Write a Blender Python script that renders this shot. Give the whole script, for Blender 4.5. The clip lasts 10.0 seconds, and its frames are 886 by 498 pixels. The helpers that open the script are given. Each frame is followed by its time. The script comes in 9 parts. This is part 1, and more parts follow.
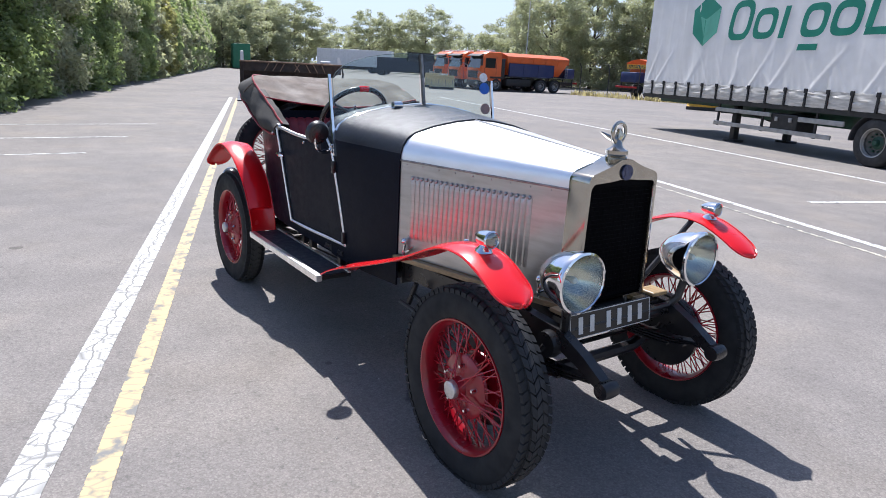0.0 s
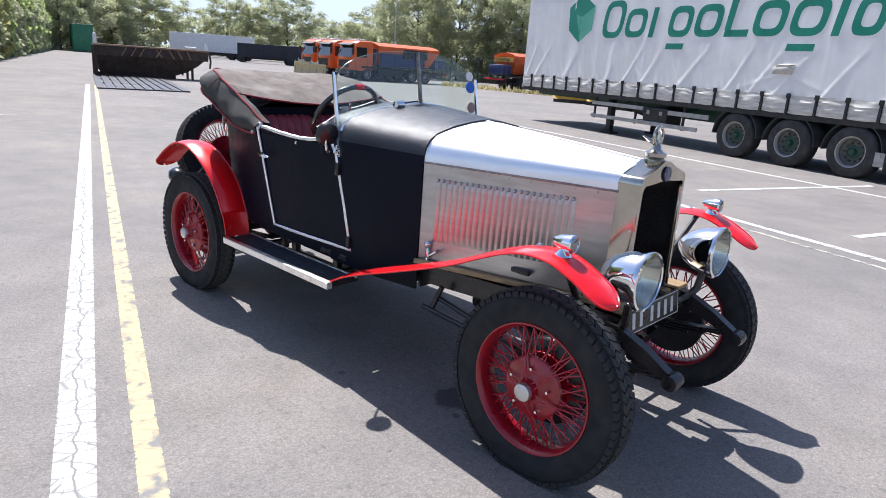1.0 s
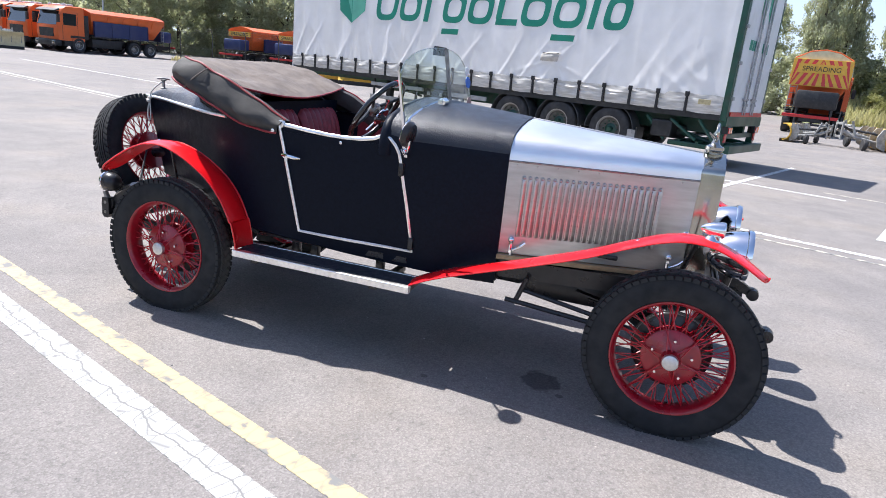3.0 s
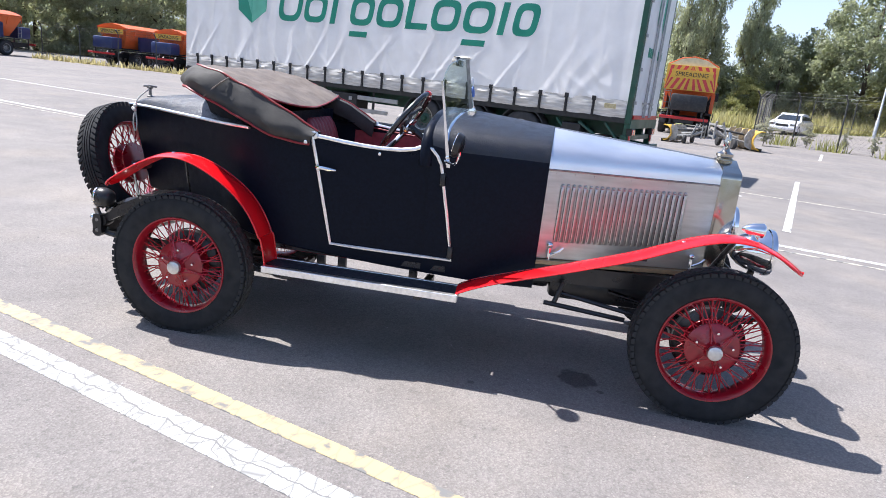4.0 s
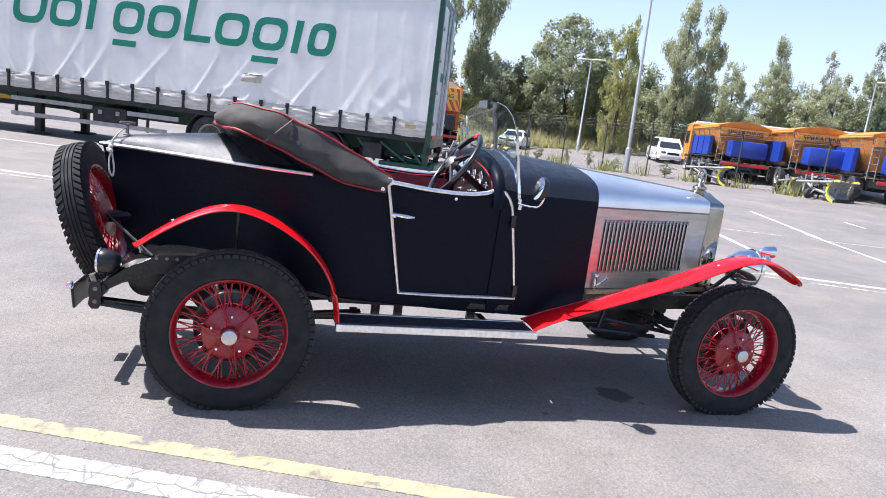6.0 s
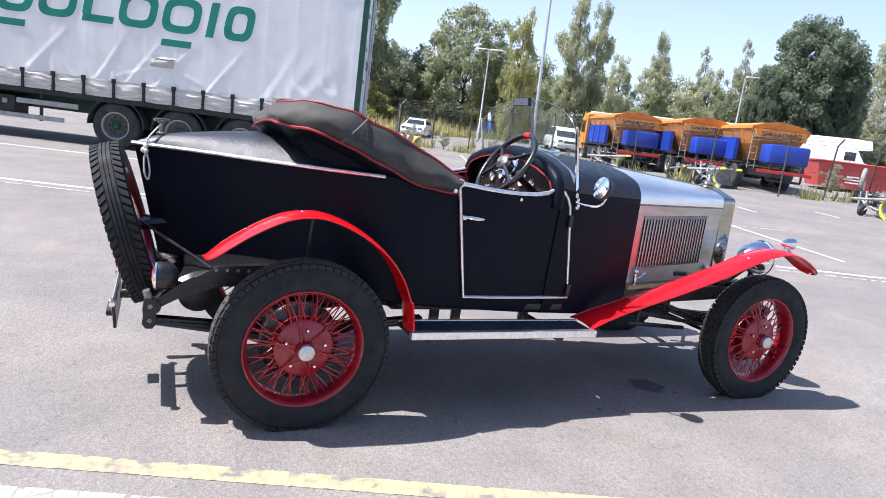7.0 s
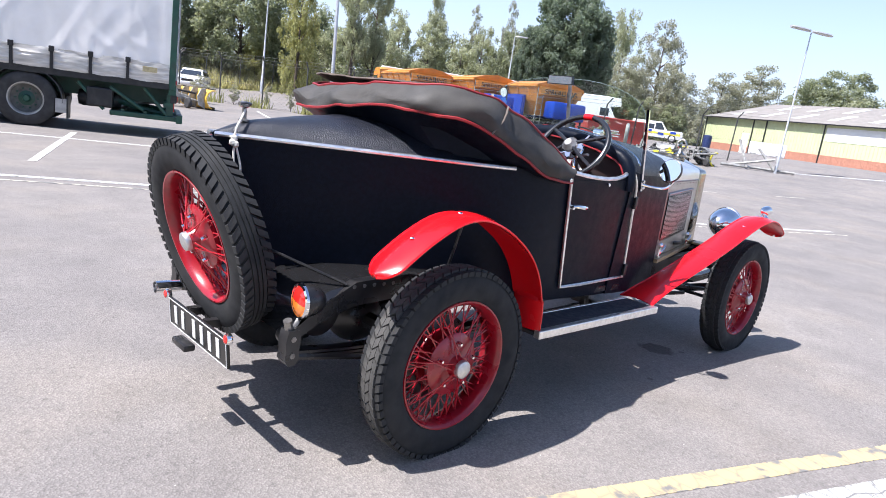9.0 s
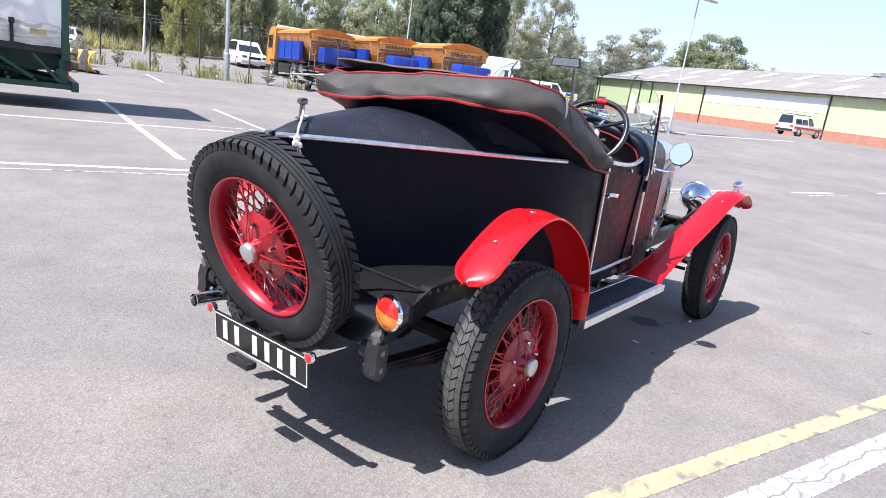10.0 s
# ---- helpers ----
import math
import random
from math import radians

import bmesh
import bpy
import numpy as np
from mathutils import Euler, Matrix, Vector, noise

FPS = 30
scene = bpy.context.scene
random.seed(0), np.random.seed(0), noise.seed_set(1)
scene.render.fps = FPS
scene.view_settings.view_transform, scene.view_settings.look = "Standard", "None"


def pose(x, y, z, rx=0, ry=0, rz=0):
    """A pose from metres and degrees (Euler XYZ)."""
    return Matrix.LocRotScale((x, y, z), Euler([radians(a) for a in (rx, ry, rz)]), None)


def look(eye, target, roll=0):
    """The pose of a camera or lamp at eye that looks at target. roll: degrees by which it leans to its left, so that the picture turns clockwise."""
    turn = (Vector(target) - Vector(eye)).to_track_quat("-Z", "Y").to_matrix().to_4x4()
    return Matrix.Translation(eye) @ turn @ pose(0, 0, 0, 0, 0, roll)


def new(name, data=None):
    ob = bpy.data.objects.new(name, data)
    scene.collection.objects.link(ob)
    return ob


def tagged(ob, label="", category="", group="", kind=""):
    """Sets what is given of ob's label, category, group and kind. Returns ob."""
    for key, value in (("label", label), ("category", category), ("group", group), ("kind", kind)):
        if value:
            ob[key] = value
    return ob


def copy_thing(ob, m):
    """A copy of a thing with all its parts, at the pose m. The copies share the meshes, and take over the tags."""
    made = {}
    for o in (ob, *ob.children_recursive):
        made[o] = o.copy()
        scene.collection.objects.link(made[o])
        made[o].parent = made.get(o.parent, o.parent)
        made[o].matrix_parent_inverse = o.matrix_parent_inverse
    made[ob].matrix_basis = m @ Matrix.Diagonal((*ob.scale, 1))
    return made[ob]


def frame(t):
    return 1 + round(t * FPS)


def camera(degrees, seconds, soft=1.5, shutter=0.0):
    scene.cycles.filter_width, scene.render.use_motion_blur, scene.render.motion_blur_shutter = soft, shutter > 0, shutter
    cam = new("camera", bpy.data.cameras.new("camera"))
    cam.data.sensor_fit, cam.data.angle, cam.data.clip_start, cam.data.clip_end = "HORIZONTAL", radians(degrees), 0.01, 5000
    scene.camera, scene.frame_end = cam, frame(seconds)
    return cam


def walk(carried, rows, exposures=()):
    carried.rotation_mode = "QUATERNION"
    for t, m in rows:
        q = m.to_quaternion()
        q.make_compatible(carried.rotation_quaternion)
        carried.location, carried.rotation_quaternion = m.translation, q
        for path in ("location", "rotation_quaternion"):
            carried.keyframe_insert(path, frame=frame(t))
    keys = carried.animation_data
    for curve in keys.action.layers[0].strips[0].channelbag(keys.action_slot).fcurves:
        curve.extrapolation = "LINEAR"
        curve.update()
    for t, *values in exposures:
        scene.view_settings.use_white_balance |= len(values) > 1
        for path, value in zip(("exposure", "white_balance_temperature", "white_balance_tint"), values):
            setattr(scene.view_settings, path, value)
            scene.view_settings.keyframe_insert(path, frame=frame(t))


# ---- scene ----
cam = camera(68.5, 10.0, soft=0.9)
PATH = [
    (0, (4.495, -2.016, 1.519), (2.927, -0.894, 0.985), 3.0),
    (0.5, (4.265, -2.264, 1.517), (2.801, -1.012, 0.98), 3.7),
    (1, (3.987, -2.557, 1.526), (2.688, -1.135, 0.987), 4.2),
    (1.5, (3.655, -2.765, 1.475), (2.507, -1.22, 0.932), 4.5),
    (2, (3.281, -2.976, 1.468), (2.345, -1.292, 0.933), 5.0),
    (2.5, (2.939, -3.229, 1.495), (2.168, -1.464, 0.954), 5.4),
    (4, (1.852, -3.705, 1.463), (1.572, -1.788, 0.965), 6.2),
    (4.5, (1.444, -3.7, 1.435), (1.335, -1.76, 0.962), 6.5),
    (5, (1.005, -3.662, 1.429), (1.124, -1.71, 1.008), 6.9),
    (5.5, (0.575, -3.683, 1.433), (0.896, -1.747, 1.045), 7.0),
    (7, (-0.612, -3.284, 1.373), (0.202, -1.494, 1.009), 7.4),
    (7.5, (-0.947, -3.03, 1.352), (-0.013, -1.302, 0.98), 7.5),
    (8, (-1.219, -2.805, 1.347), (-0.138, -1.161, 0.988), 7.6),
    (8.5, (-1.54, -2.556, 1.342), (-0.295, -1.038, 0.962), 7.7),
    (9, (-1.745, -2.256, 1.316), (-0.368, -0.866, 0.905), 8.0),
    (9.5, (-1.913, -2.001, 1.325), (-0.427, -0.731, 0.903), 8.0),
    (10, (-2.102, -1.716, 1.351), (-0.526, -0.582, 0.871), 8.0),
]
EXPOSURES = [(0.0, 0.62, 5830, 14), (1.0, 0.73, 5880, 14), (2.5, 0.93, 5880, 14), (4.5, 1.0, 5880, 15), (7.0, 1.02, 5880, 16), (10.0, 1.03, 5880, 16)]
walk(cam, [(t, look(eye, target, roll)) for t, eye, target, roll in PATH], EXPOSURES)

# ---------------------------------------------------------------- light
SUN_TO = Vector((-0.693, 0.205, 1.178)).normalized()
world = bpy.data.worlds.new("sky")
scene.world = world
world.use_nodes = True
wn = world.node_tree.nodes
sky = wn.new("ShaderNodeTexSky")
sky.sky_type = "NISHITA"
sky.sun_disc = False
sky.sun_elevation = math.asin(SUN_TO.z)
sky.sun_rotation = math.atan2(SUN_TO.x, SUN_TO.y)
sky.air_density, sky.dust_density, sky.ozone_density = 1.0, 1.2, 1.4
wn["Background"].inputs[1].default_value = 0.1
# summer haze thickening smoothly towards the horizon
wc, ws, wm, wp, wx = (wn.new("ShaderNode" + k) for k in ("TexCoord", "SeparateXYZ", "MapRange", "Math", "Mix"))
wm.inputs["From Min"].default_value, wm.inputs["From Max"].default_value = 0.0, 1.0
wm.inputs["To Min"].default_value, wm.inputs["To Max"].default_value = 1.0, 0.0
wp.operation, wp.inputs[1].default_value = "POWER", 4.0
wx.data_type = "RGBA"
wx.inputs["B"].default_value = (5.0, 5.75, 6.9, 1)
wl = world.node_tree.links.new
wl(wc.outputs["Generated"], ws.inputs[0])
wl(ws.outputs["Z"], wm.inputs["Value"])
wl(wm.outputs["Result"], wp.inputs[0])
wl(wp.outputs[0], wx.inputs["Factor"])
wl(sky.outputs[0], wx.inputs["A"])
wl(wx.outputs["Result"], wn["Background"].inputs[0])
sun = new("sun", bpy.data.lights.new("sun", "SUN"))
sun.data.energy, sun.data.angle, sun.data.color = 5.0, radians(0.55), (1.0, 0.94, 0.83)
sun.matrix_world = look(SUN_TO * 80, (0, 0, 0))


# ---------------------------------------------------------------- materials
def mat(name, col, rough=0.5, metal=0.0, vary=None, bump=None, coat=0.0, grime=None, island=0.0, obj=0.0, emit=0.0, stretch=None, spec=0.5):
    """vary: (scale, amount) of a fine brightness change; grime: (scale, colour, amount) of a broad one; bump: (scale, strength, metres)."""
    m = bpy.data.materials.new(name)
    m.use_nodes = True
    nt = m.node_tree
    b = nt.nodes["Principled BSDF"]
    b.inputs["Base Color"].default_value = (*col, 1)
    b.inputs["Roughness"].default_value = rough
    b.inputs["Metallic"].default_value = metal
    b.inputs["Coat Weight"].default_value = coat
    b.inputs["Coat Roughness"].default_value = 0.06
    b.inputs["Specular IOR Level"].default_value = spec
    tc = nt.nodes.new("ShaderNodeTexCoord")
    src = tc.outputs["Object"]
    if stretch:
        mp = nt.nodes.new("ShaderNodeMapping")
        mp.inputs["Scale"].default_value = stretch
        nt.links.new(src, mp.inputs[0])
        src = mp.outputs[0]
    out = None

    def noisy(scale, detail=4.0):
        n = nt.nodes.new("ShaderNodeTexNoise")
        n.inputs["Scale"].default_value = scale
        n.inputs["Detail"].default_value = detail
        nt.links.new(src, n.inputs["Vector"])
        return n.outputs["Fac"]

    def mixed(a, c2, fac, mode="MIX"):
        x = nt.nodes.new("ShaderNodeMix")
        x.data_type = "RGBA"
        x.blend_type = mode
        if a is None:
            x.inputs["A"].default_value = (*col, 1)
        else:
            nt.links.new(a, x.inputs["A"])
        if isinstance(c2, tuple):
            x.inputs["B"].default_value = (*c2, 1)
        else:
            nt.links.new(c2, x.inputs["B"])
        if isinstance(fac, float):
            x.inputs["Factor"].default_value = fac
        else:
            nt.links.new(fac, x.inputs["Factor"])
        return x.outputs["Result"]

    def ranged(sock, lo, hi, a, c):
        r = nt.nodes.new("ShaderNodeMapRange")
        for k, v in zip(("From Min", "From Max", "To Min", "To Max"), (lo, hi, a, c)):
            r.inputs[k].default_value = v
        nt.links.new(sock, r.inputs["Value"])
        return r.outputs["Result"]

    if vary:
        v = ranged(noisy(vary[0]), 0.3, 0.7, 1 - vary[1], 1 + vary[1])
        g = nt.nodes.new("ShaderNodeCombineColor")
        for k in range(3):
            nt.links.new(v, g.inputs[k])
        out = mixed(out, g.outputs[0], 1.0, "MULTIPLY")
        nt.links.new(ranged(noisy(vary[0] * 0.37), 0.3, 0.7, rough * 0.8, min(1, rough * 1.2)), b.inputs["Roughness"])
    if grime:
        f = ranged(noisy(grime[0], 6.0), 0.45, 0.75, 0.0, grime[2])
        out = mixed(out, grime[1], f)
    if island or obj:
        s = nt.nodes.new("ShaderNodeNewGeometry").outputs["Random Per Island"] if island else nt.nodes.new("ShaderNodeObjectInfo").outputs["Random"]
        amt = island or obj
        v = ranged(s, 0, 1, 1 - amt, 1 + amt)
        g = nt.nodes.new("ShaderNodeCombineColor")
        for k in range(3):
            nt.links.new(v, g.inputs[k])
        out = mixed(out, g.outputs[0], 1.0, "MULTIPLY")
    if out is not None:
        nt.links.new(out, b.inputs["Base Color"])
    if bump:
        bp = nt.nodes.new("ShaderNodeBump")
        bp.inputs["Strength"].default_value = bump[1]
        bp.inputs["Distance"].default_value = bump[2]
        nt.links.new(noisy(bump[0], 3.0), bp.inputs["Height"])
        nt.links.new(bp.outputs[0], b.inputs["Normal"])
    if emit:
        b.inputs["Emission Color"].default_value = (*col, 1)
        b.inputs["Emission Strength"].default_value = emit
    return m


def leaf_mat(name, col, amount=0.45):
    m = mat(name, col, 0.55, island=amount)
    b = m.node_tree.nodes["Principled BSDF"]
    tr = m.node_tree.nodes.new("ShaderNodeBsdfTranslucent")
    tr.inputs[0].default_value = (col[0] * 1.9, col[1] * 1.9, col[2] * 1.5, 1)
    mx = m.node_tree.nodes.new("ShaderNodeMixShader")
    mx.inputs[0].default_value = 0.5
    o = m.node_tree.nodes["Material Output"]
    m.node_tree.links.new(b.outputs[0], mx.inputs[1])
    m.node_tree.links.new(tr.outputs[0], mx.inputs[2])
    m.node_tree.links.new(mx.outputs[0], o.inputs[0])
    return m


def glass_mat(name, tint=(1, 1, 1), rough=0.0):
    m = bpy.data.materials.new(name)
    m.use_nodes = True
    nt = m.node_tree
    nt.nodes.remove(nt.nodes["Principled BSDF"])
    gl = nt.nodes.new("ShaderNodeBsdfGlossy")
    gl.inputs["Roughness"].default_value = 0.02
    tp = nt.nodes.new("ShaderNodeBsdfTransparent")
    tp.inputs[0].default_value = (*tint, 1)
    lw = nt.nodes.new("ShaderNodeLayerWeight")
    pw = nt.nodes.new("ShaderNodeMath")
    pw.operation = "POWER"
    pw.inputs[1].default_value = 4.0
    nt.links.new(lw.outputs["Facing"], pw.inputs[0])
    fr = nt.nodes.new("ShaderNodeMath")
    fr.operation = "MULTIPLY_ADD"
    fr.inputs[1].default_value, fr.inputs[2].default_value = 0.4, 0.04
    nt.links.new(pw.outputs[0], fr.inputs[0])
    mx = nt.nodes.new("ShaderNodeMixShader")
    nt.links.new(fr.outputs[0], mx.inputs[0])
    nt.links.new(tp.outputs[0], mx.inputs[1])
    nt.links.new(gl.outputs[0], mx.inputs[2])
    nt.links.new(mx.outputs[0], nt.nodes["Material Output"].inputs[0])
    return m


BLACK = mat("black_leathercloth", (0.005, 0.0075, 0.015), 0.4, vary=(60, 0.2), bump=(300, 0.3, 0.002), spec=0.1)
DECKCLOTH = mat("black_leathercloth_deck", (0.007, 0.009, 0.016), 0.4, vary=(60, 0.2), bump=(240, 0.9, 0.0025), spec=0.6)
BLACKP = mat("black_paint", (0.012, 0.012, 0.014), 0.3, vary=(30, 0.25), grime=(14, (0.05, 0.045, 0.04), 0.4))
RUBBER = mat("tyre_rubber", (0.02, 0.021, 0.023), 0.8, vary=(25, 0.2), grime=(8, (0.06, 0.058, 0.055), 0.4), spec=0.25, bump=(90, 0.2, 0.002))
MATWEAR = mat("running_board_mat", (0.02, 0.024, 0.035), 0.6, vary=(90, 0.3), bump=(300, 0.4, 0.002))
TREAD = mat("dusty_tread_rubber", (0.03, 0.031, 0.033), 0.7, vary=(30, 0.25), grime=(10, (0.07, 0.068, 0.065), 0.5), spec=0.3)
RED = mat("red_paint", (0.7, 0.005, 0.009), 0.25, vary=(6, 0.06), coat=0.35)
# rear tread: dusty rubber, made paler to carry the sun falling on it
SUNDUSTTREAD = mat("worn_dusty_sunlit_tread", (0.075, 0.073, 0.07), 0.85, vary=(30, 0.25), grime=(9, (0.05, 0.05, 0.05), 0.6), spec=0.2)
REDW = mat("red_wheel_paint", (0.31, 0.005, 0.015), 0.3, vary=(30, 0.15), coat=0.4, grime=(22, (0.08, 0.01, 0.012), 0.3))
SPOKE = mat("glossy_red_spokes", (0.4, 0.01, 0.02), 0.28, vary=(30, 0.1), coat=0.4, spec=0.5)
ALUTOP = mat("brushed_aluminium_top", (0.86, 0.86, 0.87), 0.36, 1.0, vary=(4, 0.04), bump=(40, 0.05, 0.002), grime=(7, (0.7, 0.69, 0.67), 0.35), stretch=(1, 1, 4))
# same bonnet metal, darkened: the sides' dim reflections are put into its colour
ALU = mat("polished_aluminium_dimmed", (0.5, 0.495, 0.485), 0.35, 1.0, vary=(5, 0.12), bump=(60, 0.06, 0.002), grime=(9, (0.36, 0.34, 0.32), 0.5), stretch=(1, 1, 5))
NICKEL = mat("nickel_plate", (0.46, 0.44, 0.39), 0.13, 1.0, vary=(18, 0.08), grime=(24, (0.45, 0.38, 0.3), 0.4))
CHROME = mat("chrome", (0.86, 0.86, 0.87), 0.06, 1.0, vary=(30, 0.04), grime=(40, (0.6, 0.58, 0.55), 0.15))
TRIM = mat("aluminium_bead", (0.9, 0.89, 0.87), 0.38, 1.0, vary=(50, 0.1), grime=(30, (0.45, 0.43, 0.4), 0.3))
CAPGREY = mat("hub_cap_alloy", (0.62, 0.62, 0.62), 0.4, 0.9, vary=(60, 0.1))
STEEL = mat("worn_steel", (0.3, 0.29, 0.28), 0.45, 0.9, vary=(40, 0.25), grime=(30, (0.06, 0.05, 0.045), 0.6))
CORE = mat("radiator_core", (0.004, 0.004, 0.005), 0.6, vary=(120, 0.4), spec=0.03)
ASH = mat("varnished_ash_rail", (0.36, 0.25, 0.13), 0.4, vary=(9, 0.2), stretch=(1, 8, 8), grime=(20, (0.16, 0.1, 0.05), 0.5))
LEATHER = mat("oxblood_leather", (0.25, 0.03, 0.038), 0.45, vary=(30, 0.2), bump=(250, 0.3, 0.002))
PIPING = mat("red_piping", (0.24, 0.014, 0.018), 0.5, vary=(60, 0.15))
HOODTAN = mat("faded_hood_cloth", (0.13, 0.105, 0.088), 0.85, vary=(20, 0.2), grime=(7, (0.27, 0.225, 0.185), 0.5), bump=(350, 0.4, 0.002))
HOODDARK = mat("dark_hood_cloth", (0.045, 0.042, 0.038), 0.75, vary=(16, 0.25), grime=(6, (0.06, 0.055, 0.05), 0.4), bump=(350, 0.4, 0.002))
WOODWHEEL = mat("black_rim", (0.012, 0.012, 0.013), 0.25, vary=(20, 0.1), coat=0.5)
ORANGECLOTH = mat("orange_cloth", (0.75, 0.24, 0.03), 0.8, vary=(40, 0.15))
MIRROR = mat("mirror_glass", (0.9, 0.9, 0.9), 0.01, 1.0)
GLASS = glass_mat("clear_glass", (0.9, 0.95, 0.935))
GLASSEDGE = mat("green_glass_edge", (0.14, 0.19, 0.175), 0.2, vary=(20, 0.1), coat=0.6)
LENS = mat("headlamp_lens", (0.3, 0.31, 0.3), 0.1, 0.8, vary=(30, 0.12), bump=(90, 0.3, 0.003), stretch=(1, 1, 0.2))
REDLENS = mat("red_lens", (0.6, 0.02, 0.015), 0.12, coat=0.8, vary=(40, 0.15))
AMBER = mat("amber_lens", (0.8, 0.22, 0.03), 0.12, coat=0.8, vary=(40, 0.15))
PLATEBLACK = mat("number_plate_black", (0.012, 0.012, 0.012), 0.35, vary=(40, 0.2))
PLATEWHITE = mat("number_plate_silver", (0.6, 0.6, 0.58), 0.4, vary=(50, 0.06))
BLUEDISC = mat("blue_disc", (0.02, 0.12, 0.5), 0.4, vary=(80, 0.2))
BROWNDISC = mat("brown_disc", (0.28, 0.2, 0.18), 0.5, vary=(80, 0.25))
WHITEDISC = mat("white_disc", (0.75, 0.78, 0.76), 0.5, vary=(80, 0.1))
CORD = mat("white_cord", (0.6, 0.58, 0.52), 0.8, vary=(200, 0.2))


# ---------------------------------------------------------------- mesh helpers
def part(name, bm, material, parent=None, label="", smooth=True, m=None, flip=True):
    if flip:
        bmesh.ops.recalc_face_normals(bm, faces=bm.faces)
    me = bpy.data.meshes.new(name)
    bm.to_mesh(me)
    bm.free()
    me.materials.append(material)
    for p in me.polygons:
        p.use_smooth = smooth
    if smooth:
        me.set_sharp_from_angle(angle=radians(38))
    ob = new(name, me)
    ob.parent = parent
    if m is not None:
        ob.matrix_local = m
    if label:
        ob["label"] = label
    return ob


def thing(name, label, category, m=None, group="", kind=""):
    e = new(name)
    e.empty_display_size = 0.1
    if m is not None:
        e.matrix_world = m
    return tagged(e, label, category, group, kind)


def shared(name, me, parent, m, label=""):
    ob = new(name, me)
    ob.parent = parent
    ob.matrix_local = m
    if label:
        ob["label"] = label
    return ob


def box(bm, x0, x1, y0, y1, z0, z1, m=None, bevel=0.0):
    r = bmesh.ops.create_cube(bm, size=1.0, matrix=Matrix.Translation(((x0 + x1) / 2, (y0 + y1) / 2, (z0 + z1) / 2)) @ Matrix.Diagonal((x1 - x0, y1 - y0, z1 - z0, 1)))
    if bevel:
        es = list({e for v in r["verts"] for e in v.link_edges})
        g = bmesh.ops.bevel(bm, geom=es, offset=bevel, segments=2, affect="EDGES", profile=0.5)
        vs = list({v for f in g["faces"] for v in f.verts} | {v for v in r["verts"] if v.is_valid})
    else:
        vs = r["verts"]
    if m is not None:
        bmesh.ops.transform(bm, matrix=m, verts=vs)
    return bm


def boxes(*args, bevel=0.0):
    bm = bmesh.new()
    for a in args:
        box(bm, *a, bevel=bevel)
    return bm


def lathe(bm, profile, n=48, m=None, closed=False):
    """profile: (radius, y); turned about the y axis."""
    m = m or Matrix.Identity(4)
    rings = []
    for r, y in profile:
        if r < 1e-5:
            rings.append([bm.verts.new(m @ Vector((0, y, 0)))])
        else:
            rings.append([bm.verts.new(m @ Vector((r * math.cos(2 * math.pi * k / n), y, r * math.sin(2 * math.pi * k / n)))) for k in range(n)])
    pairs = list(zip(rings, rings[1:]))
    if closed:
        pairs.append((rings[-1], rings[0]))
    for a, b in pairs:
        for k in range(n):
            q = [a[k % len(a)], a[(k + 1) % len(a)], b[(k + 1) % len(b)], b[k % len(b)]]
            q = list(dict.fromkeys(q))
            if len(q) > 2:
                bm.faces.new(q)
    return bm


def turned(profile, n=48, m=None, closed=False):
    return lathe(bmesh.new(), profile, n, m, closed)


def sweep(bm, pts, rad, n=8, cyclic=False, cap=True):
    """A round rod along points; rad may be a list."""
    pts = [Vector(p) for p in pts]
    rings = []
    up = None
    for i, p in enumerate(pts):
        a = pts[(i - 1) % len(pts)] if (i or cyclic) else p
        b = pts[(i + 1) % len(pts)] if (i < len(pts) - 1 or cyclic) else p
        d = (b - a).normalized()
        if up is None:
            up = d.orthogonal().normalized()
        up = (up - d * up.dot(d)).normalized()
        side = d.cross(up)
        r = rad[i] if isinstance(rad, (list, tuple)) else rad
        rings.append([bm.verts.new(p + up * (r * math.cos(2 * math.pi * k / n)) + side * (r * math.sin(2 * math.pi * k / n))) for k in range(n)])
    pairs = list(zip(rings, rings[1:])) + ([(rings[-1], rings[0])] if cyclic else [])
    for a, b in pairs:
        for k in range(n):
            bm.faces.new((a[k], a[(k + 1) % n], b[(k + 1) % n], b[k]))
    if cap and not cyclic:
        bm.faces.new(rings[0])
        bm.faces.new(rings[-1][::-1])
    return bm


def rods(*paths, rad=0.01, n=8):
    bm = bmesh.new()
    for p in paths:
        sweep(bm, p, rad, n)
    return bm


def loft(rings, cyclic=False, cap=False):
    bm = bmesh.new()
    rv = [[bm.verts.new(p) for p in r] for r in rings]
    n = len(rv[0])
    for a, b in zip(rv, rv[1:]):
        for k in range(n if cyclic else n - 1):
            bm.faces.new((a[k], a[(k + 1) % n], b[(k + 1) % n], b[k]))
    if cap:
        bm.faces.new(rv[0])
        bm.faces.new(rv[-1][::-1])
    return bm


def thick(bm, t):
    """Give an open sheet a thickness."""
    bmesh.ops.recalc_face_normals(bm, faces=bm.faces)
    bmesh.ops.solidify(bm, geom=bm.faces[:], thickness=t)
    return bm


def lerp(table, x):
    """Smooth value of a table of (x, value)."""
    if x <= table[0][0]:
        return table[0][1]
    for (a, u), (b, v) in zip(table, table[1:]):
        if x <= b:
            return u + (v - u) * (x - a) / (b - a)
    return table[-1][1]


